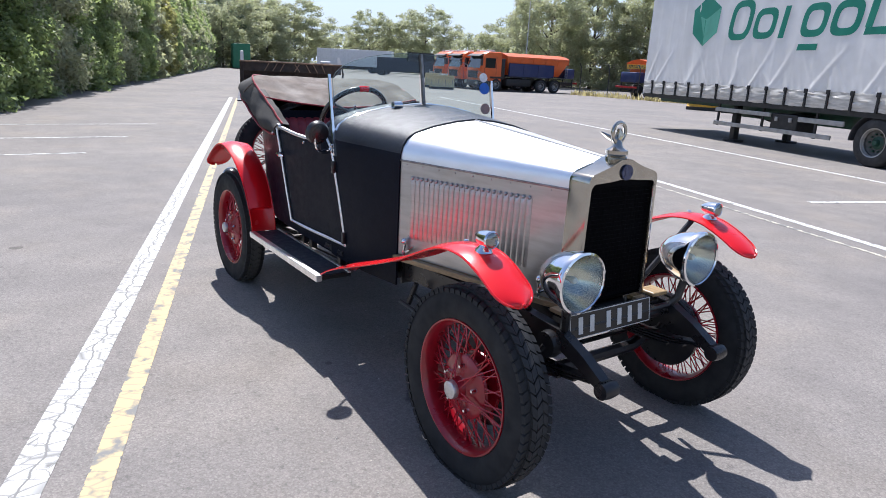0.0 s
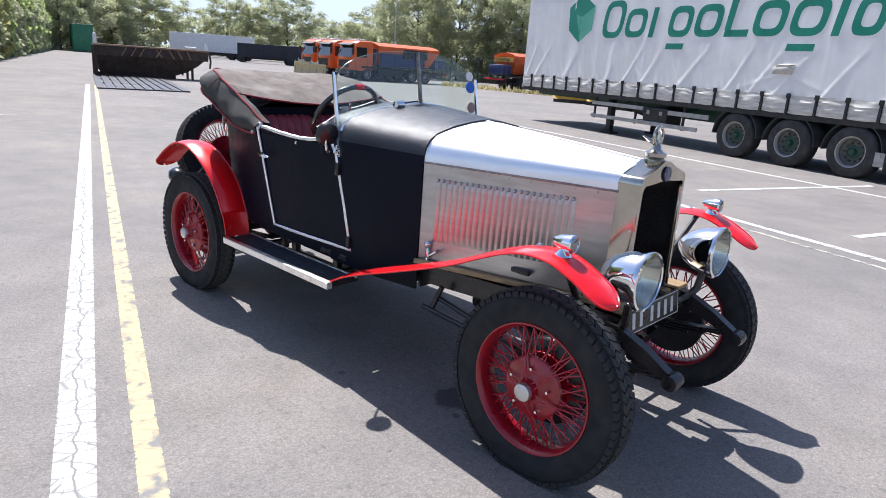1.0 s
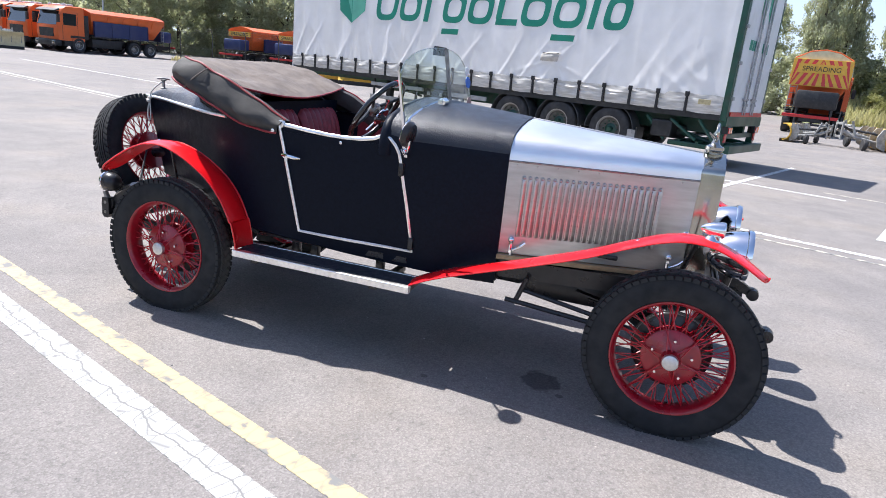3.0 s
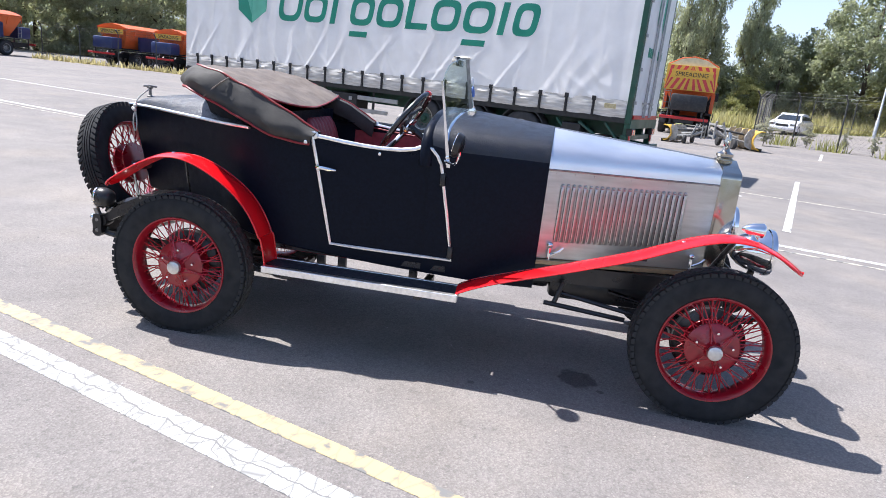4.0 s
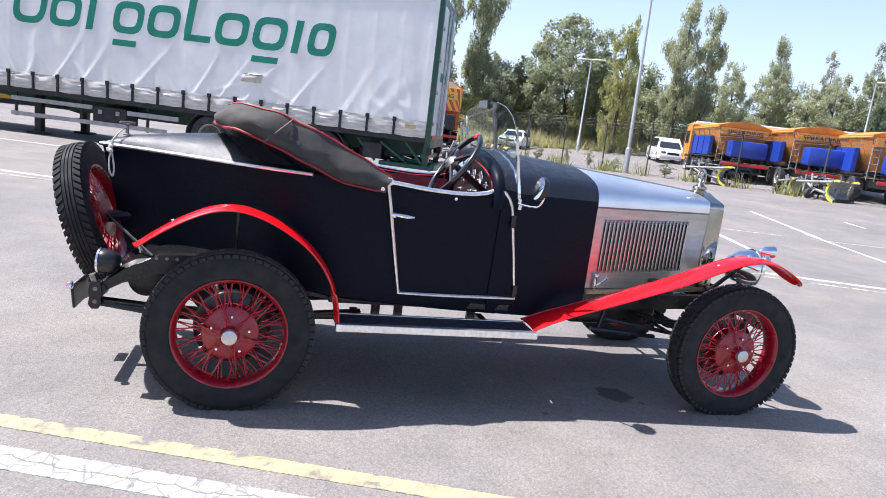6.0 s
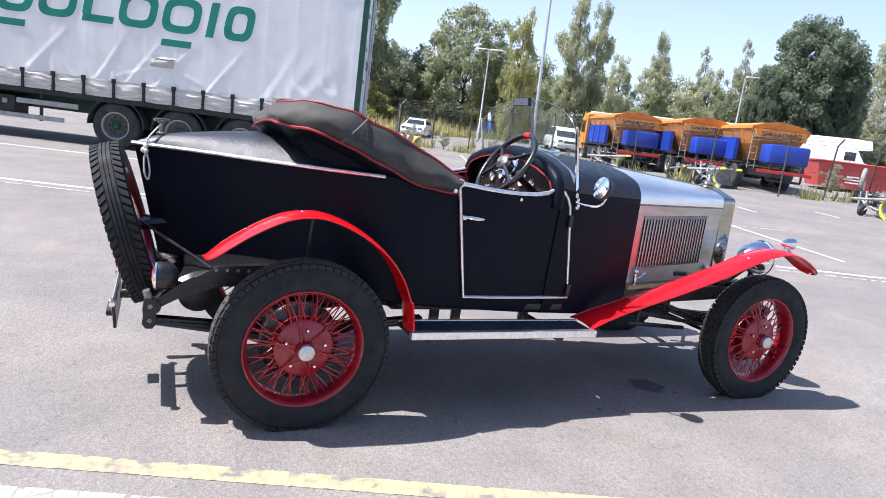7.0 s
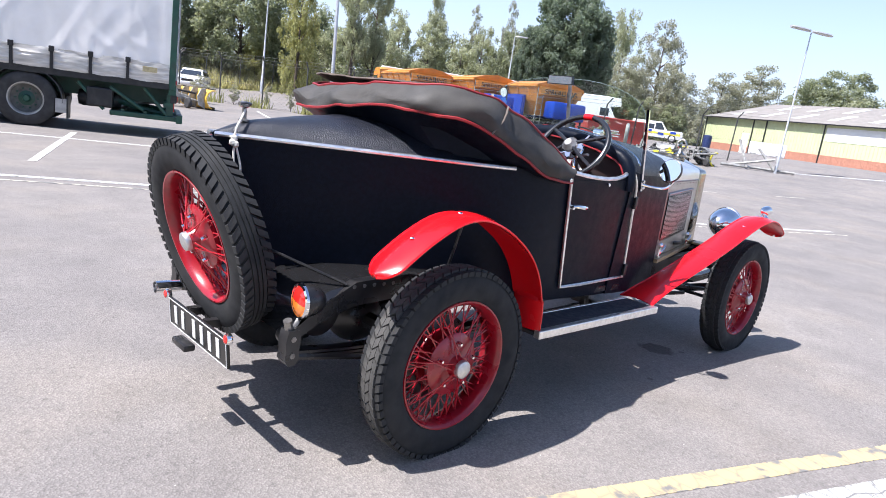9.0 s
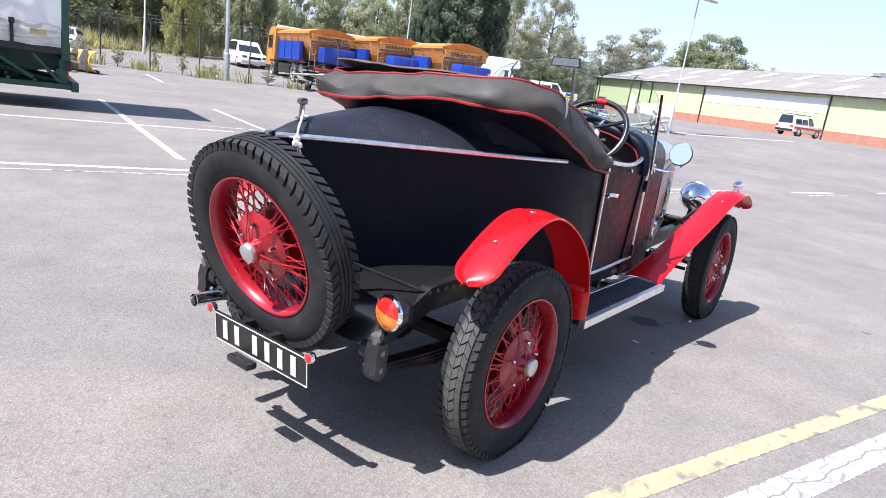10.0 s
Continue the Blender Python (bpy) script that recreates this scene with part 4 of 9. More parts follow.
REFLECTOR = mat("tarnished_reflector", (0.62, 0.61, 0.55), 0.22, 1.0, vary=(20, 0.12), bump=(60, 0.1, 0.003), grime=(12, (0.3, 0.28, 0.22), 0.5))


# ---- wings: swept sheets with a crowned section and rolled edges
def wing(name, path, yc, widths, label, s, crown=0.016):
    pts = curve_pts([(x, 0, z) for x, z in path], 10)
    n = len(pts)
    left = [0.0]
    for a, b in zip(pts[::-1], pts[::-1][1:]):
        left.append(left[-1] + (a - b).length)
    left.reverse()
    rings = []
    for i, p in enumerate(pts):
        a, b = pts[max(0, i - 1)], pts[min(n - 1, i + 1)]
        d = (b - a).normalized()
        up = Vector((-d.z, 0, d.x))
        if up.z < 0 and abs(d.x) > 0.3:
            up = -up
        t = i / (n - 1)
        w = lerp(widths, t)
        if left[i] < 0.085:
            w *= max(0.12, math.sqrt(1 - (1 - left[i] / 0.085) ** 2))
        y0 = lerp(yc, t)
        ring = []
        for k in range(9):
            u = -1 + k / 4
            ring.append(Vector((p.x, s * (y0 + u * w / 2), p.z)) + up * (crown * (1 - u * u) - 0.004))
        rings.append(ring)
    ob = part(name, thick(loft(rings), 0.004), RED, CAR, label)
    for u in (0, 8):
        part("wing_edge", sweep(bmesh.new(), [r[u] for r in rings], 0.0045, 6), RED, ob)
    e = sweep(bmesh.new(), rings[-1], 0.0045, 6)
    part("wing_edge", e, RED, ob)
    return ob


REARW = [(0.485, 0.445), (0.475, 0.52), (0.45, 0.615), (0.39, 0.726), (0.3, 0.82), (0.17, 0.901), (0.05, 0.945), (-0.04, 0.951), (-0.13, 0.932), (-0.24, 0.878), (-0.34, 0.812), (-0.42, 0.75)]
FRONTW = [(1.49, 0.452), (1.6, 0.505), (1.75, 0.562), (2.03, 0.657), (2.3, 0.755), (2.48, 0.835), (2.6, 0.885), (2.7, 0.91), (2.8, 0.908), (2.88, 0.883), (2.96, 0.842), (3.04, 0.79)]
for s in (-1, 1):
    rw = wing("rear_wing", REARW, [(0, 0.615), (1, 0.645)], [(0, 0.15), (0.3, 0.165), (0.8, 0.165), (1, 0.16)], "glossy red rear wing", s)
    fw = wing("front_wing", FRONTW, [(0, 0.575), (0.15, 0.6), (0.6, 0.665), (1, 0.675)], [(0, 0.2), (0.15, 0.17), (0.5, 0.165), (0.8, 0.17), (1, 0.16)], "glossy red front wing", s)
    part("wing_stay", rods([(0.0, s * 0.62, 0.95), (0.0, s * 0.56, 0.72), (0.02, s * 0.45, 0.64)], rad=0.006), BLACKP, rw)
    part("wing_stay", rods([(2.76, s * 0.6, 0.9), (2.73, s * 0.45, 0.74), (2.7, s * 0.3, 0.58)], rad=0.013), BLACKP, fw)
    for x, z in ((2.7, 0.928), (2.52, 0.862)):
        part("wing_bolt", turned([(0, 0.006), (0.008, 0.004), (0.011, 0), (0, -0.002)], 10, Matrix.Translation((x, s * 0.66, z)) @ pose(0, 0, 0, 90)), CHROME, fw)
    for x, z in ((-0.05, 0.961), (-0.27, 0.875)):
        part("wing_bolt", turned([(0, 0.006), (0.008, 0.004), (0.011, 0), (0, -0.002)], 10, Matrix.Translation((x, s * 0.64, z)) @ pose(0, 0, 0, 90)), CHROME, rw)
    # side lamp on the wing
    L = Matrix.Translation((2.812, s * 0.662, 0.962)) @ pose(0, 0, 0, 0, 0, 90)
    lamp = part("side_lamp", turned([(0.0, 0.062), (0.006, 0.058), (0.016, 0.045), (0.027, 0.02), (0.032, -0.01), (0.034, -0.03), (0.03, -0.036), (0.028, -0.034)], 24, L), CHROME, CAR, "small torpedo chrome side lamp")
    part("lamp_lens", turned([(0.028, -0.034), (0.02, -0.039), (0, -0.041)], 20, L), LENS, lamp)
    part("lamp_foot", turned([(0, 0.036), (0.012, 0.034), (0.016, 0.02), (0.03, 0.008), (0.034, 0.0), (0, 0.0)], 16, Matrix.Translation((2.805, s * 0.665, 0.914)) @ pose(0, 0, 0, 90)), CHROME, lamp)
    # headlamp
    HL = Matrix.Translation((2.985, s * 0.352, 0.806)) @ pose(0, 0, 0, 0, 0, 90) @ Matrix.Scale(1.07, 4)
    head = part("headlamp", turned([(0, 0.175), (0.02, 0.172), (0.045, 0.155), (0.07, 0.125), (0.09, 0.085), (0.1, 0.045), (0.104, 0.015), (0.109, 0.012), (0.111, 0.0), (0.108, -0.01), (0.1, -0.013), (0.097, -0.008)], 40, HL), CHROME, CAR, "large chrome bowl headlamp")
    part("reflector_bowl", turned([(0.098, -0.004), (0.085, 0.03), (0.06, 0.065), (0.03, 0.088), (0.008, 0.095), (0, 0.095)], 32, HL), REFLECTOR, head, "silvered reflector bowl")
    part("bulb", turned([(0, 0.02), (0.011, 0.026), (0.014, 0.038), (0.009, 0.055), (0.008, 0.095)], 14, HL), WHITEDISC, head, "clear bulb")
    hlens = part("headlamp_lens", turned([(0.099, -0.008), (0.07, -0.016), (0.04, -0.02), (0, -0.022)], 32, HL), GLASS, head, "clear headlamp glass")
    hlens.visible_shadow = False
    part("headlamp_stem", rods([(2.93, s * 0.352, 0.7), (2.92, s * 0.34, 0.62), (2.88, s * 0.3, 0.56)], rad=0.018), BLACKP, head)
part("lamp_bar", rods([(2.9, -0.34, 0.585), (2.9, 0.34, 0.585)], rad=0.014), BLACKP, CAR)

# wooden packing blocks beside the radiator foot
for s in (-1, 1):
    part("wooden_block", boxes((2.8, 2.89, min(s * 0.215, s * 0.31), max(s * 0.215, s * 0.31), 0.628, 0.646), bevel=0.006), ASH, CAR, "varnished ash block", smooth=False)

# running boards
for s in (-1, 1):
    y0, y1 = (0.5, 0.7)
    rb = part("running_board", boxes((0.478, 1.5, min(s * y0, s * y1), max(s * y0, s * y1), 0.418, 0.438), bevel=0.003), BLACKP, CAR, "black running board edged in aluminium", smooth=False)
    part("board_mat", boxes((0.485, 1.49, min(s * 0.52, s * 0.672), max(s * 0.52, s * 0.672), 0.438, 0.444)), MATWEAR, rb, "dark blue-black ribbed rubber mat", smooth=False)
    part("board_edge", boxes((0.476, 1.504, min(s * 0.672, s * 0.706), max(s * 0.672, s * 0.706), 0.412, 0.449), bevel=0.004), TRIM, rb, "aluminium edge strip", smooth=False)
    part("board_edge", boxes((0.476, 1.504, min(s * 0.505, s * 0.522), max(s * 0.505, s * 0.522), 0.437, 0.448), bevel=0.003), TRIM, rb, smooth=False)
    for x in (0.6, 1.3):
        part("board_bracket", boxes((x - 0.02, x + 0.02, min(s * 0.3, s * 0.68), max(s * 0.3, s * 0.68), 0.39, 0.417)), BLACKP, rb, smooth=False)

# ---- chassis
for s in (-1, 1):
    def rail(pts, w=0.045, h=0.09):
        rings = []
        for x, y, z, k in pts:
            rings.append([Vector((x, s * (y + a * w / 2), z + b * h * k / 2)) for a, b in ((-1, -1), (1, -1), (1, 1), (-1, 1))])
        return loft(rings, True, True)
    ch = part("chassis_rail", rail([(-0.59, 0.44, 0.5, 0.5), (-0.5, 0.44, 0.56, 0.7), (-0.35, 0.44, 0.625, 1.0), (-0.1, 0.44, 0.64, 1.0), (0.2, 0.43, 0.58, 1.0), (0.5, 0.42, 0.53, 1.0), (1.6, 0.38, 0.53, 1.0), (2.2, 0.34, 0.55, 1.0), (2.7, 0.33, 0.57, 0.9), (2.9, 0.33, 0.56, 0.8), (3.03, 0.33, 0.51, 0.65), (3.14, 0.33, 0.45, 0.5)]), BLACKP, CAR, "black pressed-steel chassis rail", smooth=False)
    for x, z in ((3.14, 0.45), (-0.6, 0.49)):
        part("spring_eye", turned([(0, -0.04), (0.03, -0.036), (0.034, 0), (0.03, 0.036), (0, 0.04)], 16, Matrix.Translation((x, s * 0.33 if x > 0 else s * 0.44, z))), BLACKP, CAR)
    lf = bmesh.new()
    for k, half in enumerate((0.44, 0.38, 0.3, 0.22)):
        pts = [(2.7 + half * t, s * 0.33, 0.43 - 0.012 * k + 0.05 * t * t * (half / 0.44) ** 2) for t in (-1, -0.6, -0.2, 0.2, 0.6, 1)]
        rings = [[Vector((x, y + a * 0.022, z + b * 0.004)) for a, b in ((-1, -1), (1, -1), (1, 1), (-1, 1))] for x, y, z in pts]
        t = loft(rings, True, True)
        me_ = bpy.data.meshes.new("tmp")
        t.to_mesh(me_)
        t.free()
        lf.from_mesh(me_)
    part("front_spring", lf, BLACKP, CAR, "black leaf spring", smooth=False)
    lf = bmesh.new()
    for k, half in enumerate((0.62, 0.5, 0.38, 0.26)):
        pts = [(0.0 + half * t, s * 0.44, 0.405 - 0.014 * k + 0.035 * t * t * (half / 0.62) ** 2) for t in (-1, -0.6, -0.2, 0.2, 0.6, 1)]
        rings = [[Vector((x, y + a * 0.024, z + b * 0.005)) for a, b in ((-1, -1), (1, -1), (1, 1), (-1, 1))] for x, y, z in pts]
        t = loft(rings, True, True)
        me_ = bpy.data.meshes.new("tmp")
        t.to_mesh(me_)
        t.free()
        lf.from_mesh(me_)
    part("rear_spring", lf, BLACKP, CAR, "black leaf spring", smooth=False)
    sh = part("spring_shackle", loft([[Vector((x, s * (0.47 + y), z)) for x, y in ((-0.645 + q, -0.026), (-0.58 - q, -0.026), (-0.58 - q, 0.026), (-0.645 + q, 0.026))] for z, q in ((0.405, 0.02), (0.425, 0.004), (0.455, 0.008), (0.49, 0.004), (0.53, 0.012))], True, True), BLACKP, CAR, "black spring shackle block")
    part("shackle_bracket", rods([(-0.615, s * 0.47, 0.52), (-0.63, s * 0.475, 0.565)], rad=0.016), STEEL, sh, "bright bracket")
    for z in (0.44, 0.5):
        part("shackle_bolt", turned([(0, -0.05), (0.014, -0.048), (0.016, -0.036), (0.016, 0.036), (0.014, 0.048), (0, 0.05)], 6, Matrix.Translation((-0.612, s * 0.462, z)) @ Matrix.Scale(0.75, 4)), STEEL, sh)
    part("shackle_link", rods([(-0.61, s * 0.45, 0.425), (-0.45, s * 0.45, 0.4), (-0.25, s * 0.45, 0.368)], rad=0.017), BLACKP, sh)
    part("damper", turned([(0, -0.03), (0.05, -0.028), (0.055, 0.0), (0.05, 0.028), (0, 0.03)], 20, Matrix.Translation((2.87, s * 0.36, 0.53))), BLACKP, CAR, "round friction damper")
    part("damper_arm", rods([(2.87, s * 0.385, 0.53), (2.8, s * 0.4, 0.42)], rad=0.012), BLACKP, CAR)
part("front_axle", rods([(2.74, -0.55, 0.36), (2.74, -0.42, 0.37), (2.74, -0.3, 0.33), (2.74, 0.3, 0.33), (2.74, 0.42, 0.37), (2.74, 0.55, 0.36)], rad=0.028), BLACKP, CAR, "black forged front axle")
part("track_rod", rods([(2.6, -0.5, 0.33), (2.6, 0.5, 0.33)], rad=0.012), BLACKP, CAR)
part("drag_link", rods([(2.6, -0.46, 0.38), (2.0, -0.42, 0.46)], rad=0.012), BLACKP, CAR)
part("rear_axle", rods([(0, -0.56, 0.366), (0, -0.12, 0.366), (0, 0.12, 0.366), (0, 0.56, 0.366)], rad=0.04), BLACKP, CAR, "black rear axle tube")
dm = bmesh.new()
bmesh.ops.create_uvsphere(dm, u_segments=20, v_segments=14, radius=0.13, matrix=Matrix.Translation((0, 0, 0.366)))
part("differential", dm, BLACKP, CAR)
part("prop_shaft", rods([(0.1, 0, 0.37), (1.4, 0, 0.46)], rad=0.035), BLACKP, CAR)
part("gearbox", boxes((1.3, 1.95, -0.12, 0.12, 0.38, 0.62), bevel=0.03), BLACKP, CAR)
part("sump", boxes((1.95, 2.55, -0.12, 0.12, 0.33, 0.46), bevel=0.03), BLACKP, CAR)
part("front_cross_member", rods([(2.86, -0.33, 0.55), (2.86, 0.33, 0.55)], rad=0.03), BLACKP, CAR)
part("front_apron", boxes((2.74, 2.88, -0.26, 0.26, 0.596, 0.61)), BLACKP, CAR)
part("exhaust_pipe", rods(curve_pts([(1.9, 0.2, 0.42), (1.0, 0.3, 0.36), (0.3, 0.32, 0.36), (-0.3, 0.32, 0.42), (-0.76, 0.3, 0.47)], 5), rad=0.02), STEEL, CAR, "steel exhaust pipe")
part("exhaust_tip", turned([(0.024, 0), (0.026, 0.1), (0.023, 0.1), (0.021, 0.0)], 20, Matrix.Translation((-0.68, 0.3, 0.465)) @ pose(0, 0, 0, 0, 0, 90)), CHROME, CAR, "polished exhaust tip")
part("silencer", turned([(0, -0.25), (0.06, -0.24), (0.065, 0.24), (0, 0.25)], 20, Matrix.Translation((0.75, 0.3, 0.37)) @ pose(0, 0, 0, 0, 0, 90)), BLACKP, CAR)
for x in (0.7, 0.82, 1.22):
    part("body_bracket", boxes((x - 0.022, x + 0.022, -0.44, -0.4, 0.4, 0.5), bevel=0.006), BLACKP, CAR)
part("brake_rod", rods([(1.35, -0.38, 0.4), (0.2, -0.42, 0.38)], rad=0.007), BLACKP, CAR)
part("brake_lever", rods([(2.02, -0.42, 0.52), (2.0, -0.43, 0.46), (1.98, -0.44, 0.4)], [(1.93, -0.45, 0.405), (2.35, -0.44, 0.37)], rad=0.013), BLACKP, CAR, "black lever and rod under the frame")
# rear apron over the frame and tank
part("rear_apron", loft([[Vector((x, y, z)) for y, z in ((-0.46, z0 - 0.02), (-0.44, z0), (0.44, z0), (0.46, z0 - 0.02))] for x, z0 in ((0.05, 0.672), (-0.3, 0.665), (-0.45, 0.64), (-0.56, 0.58), (-0.62, 0.5))]), WOODWHEEL, CAR, "black sheet-metal rear apron")
part("rear_tank", turned([(0, -0.36), (0.085, -0.35), (0.1, 0.0), (0.085, 0.35), (0, 0.36)], 24, Matrix.Translation((-0.42, 0, 0.52))), BLACKP, CAR)
for k in range(5):
    x = -0.36 + 0.045 * k
    part("apron_rivet", turned([(0, 0.006), (0.006, 0.004), (0.008, 0), (0, 0)], 8, Matrix.Translation((x, -0.466, 0.655))), STEEL, CAR)

# front number plate: plain bars for its characters
def plate(m, label):
    p = part("number_plate", boxes((-0.255, 0.255, -0.006, 0.006, -0.056, 0.056), bevel=0.004), PLATEBLACK, CAR, label, smooth=False)
    p.matrix_local = m
    part("plate_border", boxes((-0.252, 0.252, -0.008, -0.0062, 0.05, 0.0535), (-0.252, 0.252, -0.008, -0.0062, -0.0535, -0.05), (-0.252, -0.2485, -0.008, -0.0062, -0.05, 0.05), (0.2485, 0.252, -0.008, -0.0062, -0.05, 0.05)), PLATEWHITE, p, smooth=False)
    for x in (-0.19, -0.122, -0.02, 0.048, 0.116, 0.184):
        part("plate_bar", boxes((x - 0.013, x + 0.013, -0.0085, -0.0062, -0.036, 0.036)), PLATEWHITE, p, "plain silver bar", smooth=False)
    return p


plate(Matrix.Translation((2.905, -0.068, 0.594)) @ pose(0, 0, 0, 0, 0, 90) @ pose(0, 0, 0, -8) @ Matrix.Scale(0.93, 4), "black front number plate with plain silver bars")
rp = plate(Matrix.Translation((-0.752, -0.062, 0.402)) @ pose(0, 0, 0, 0, 0, -90) @ pose(0, 0, 0, 6), "black rear number plate with plain silver bars")
for y in (-0.085, 0.065):
    part("plate_bracket", boxes((-0.74, -0.6, y - 0.015, y + 0.015, 0.42, 0.45)), BLACKP, CAR, smooth=False)
part("plate_lamp", boxes((-0.8, -0.755, -0.06, 0.06, 0.318, 0.345), bevel=0.008), BLACKP, CAR, "small black plate lamp")
for y in (-0.325, 0.21):
    rl = part("rear_reflector", turned([(0, -0.014), (0.018, -0.012), (0.021, -0.004), (0.018, 0.008), (0, 0.012)], 18, Matrix.Translation((-0.76, y, 0.463)) @ pose(0, 0, 0, 0, 0, -90)), CHROME, CAR)
    part("reflector_lens", turned([(0.016, -0.0125), (0.01, -0.017), (0, -0.018)], 16, Matrix.Translation((-0.76, y, 0.463)) @ pose(0, 0, 0, 0, 0, -90)), REDLENS, rl, "small round red lens")
for s in (-1, 1):
    T = Matrix.Translation((-0.585, s * 0.485, 0.632)) @ pose(0, 0, 0, 0, 0, -90 + s * 6) @ Matrix.Scale(0.93, 4)
    tl = part("tail_lamp", turned([(0, 0.085), (0.03, 0.08), (0.05, 0.06), (0.06, 0.03), (0.063, -0.005), (0.06, -0.012)], 28, T), BLACKP, CAR, "black bowl tail lamp with a chrome rim")
    part("lamp_rim", turned([(0.061, 0.0), (0.066, -0.004), (0.066, -0.014), (0.058, -0.018), (0.056, -0.01)], 28, T), CHROME, tl, "chrome lamp rim")
    up, lo = bmesh.new(), bmesh.new()
    for bm_, a0 in ((up, -8), (lo, 172)):
        rv = [[bm_.verts.new(T @ Vector((r * math.cos(radians(a0 + 15 * k)), y, r * math.sin(radians(a0 + 15 * k))))) for k in range(13)] for r, y in ((0.057, -0.012), (0.045, -0.022), (0.025, -0.027), (0.002, -0.028))]
        for a, b in zip(rv, rv[1:]):
            for k in range(12):
                bm_.faces.new((a[k], a[k + 1], b[k + 1], b[k]))
    part("red_lens", up, REDLENS, tl, "red upper lens")
    part("amber_lens", lo, AMBER, tl, "orange lower lens")


# ---- wheels
def tyre_profile():
    out = []
    for r, y in ((0.259, 0.05), (0.272, 0.0575), (0.298, 0.0645), (0.329, 0.0655), (0.351, 0.062), (0.368, 0.055), (0.376, 0.044), (0.38, 0.022)):
        out.append((r, -y))
    return out + [(0.381, 0.0)] + [(r, -y) for r, y in out[::-1]] + [(0.253, 0.03), (0.253, -0.03)]


def lug_mesh(y0, y1, r0, r1, wide, skew, rubber):
    bm = bmesh.new()
    q = [(0, y0), (wide, y0), (wide + skew, y1), (skew, y1)]
    lo = [bm.verts.new((r0 * math.cos(a), y, r0 * math.sin(a))) for a, y in q]
    hi = [bm.verts.new((r1 * math.cos(a * 0.94 + 0.03 * wide), y, r1 * math.sin(a * 0.94 + 0.03 * wide))) for a, y in q]
    bm.faces.new(hi)
    for k in range(4):
        j = (k + 1) % 4
        bm.faces.new((lo[k], lo[j], hi[j], hi[k]))
    bmesh.ops.recalc_face_normals(bm, faces=bm.faces)
    me = bpy.data.meshes.new("tread_block")
    bm.to_mesh(me)
    bm.free()
    me.materials.append(rubber)
    return me


def tread(tyre, kind):
    """Tread blocks of a tyre, each a part of it."""
    if kind in ("block", "dusty"):
        rubber = SUNDUSTTREAD if kind == "dusty" else TREAD
        for n, y0, y1, o, r0, r1, wide, skew in ((66, -0.062, -0.037, 0.0, 0.361, 0.3785, 0.8, 0.35), (58, -0.035, -0.013, 0.5, 0.372, 0.387, 0.86, -0.5), (58, -0.011, 0.011, 0.1, 0.372, 0.387, 0.88, 0.5), (58, 0.013, 0.035, 0.6, 0.372, 0.387, 0.86, -0.5), (66, 0.037, 0.062, 0.4, 0.361, 0.3785, 0.8, -0.35)):
            st = 2 * math.pi / n
            me = lug_mesh(y0, y1, r0, r1, wide * st, skew * st, rubber if r1 > 0.38 else RUBBER)
            for k in range(n):
                shared("tread_block", me, tyre, Matrix.Rotation(-(k + o) * st, 4, "Y"))
    else:
        n = 62
        st = 2 * math.pi / n
        for y0, y1, sk_ in ((-0.062, -0.028, 0.7), (0.028, 0.062, -0.7)):
            me = lug_mesh(y0, y1, 0.357, 0.384, 0.7 * st, sk_ * st, RUBBER)
            for k in range(n):
                shared("tread_block", me, tyre, Matrix.Rotation(-k * st, 4, "Y"))
        for y0, y1 in ((-0.024, -0.01), (-0.006, 0.006), (0.01, 0.024)):
            part("tread_rib", turned([(0.37, y0), (0.386, y0 + 0.001), (0.386, y1 - 0.001), (0.37, y1)], 72), RUBBER, tyre)


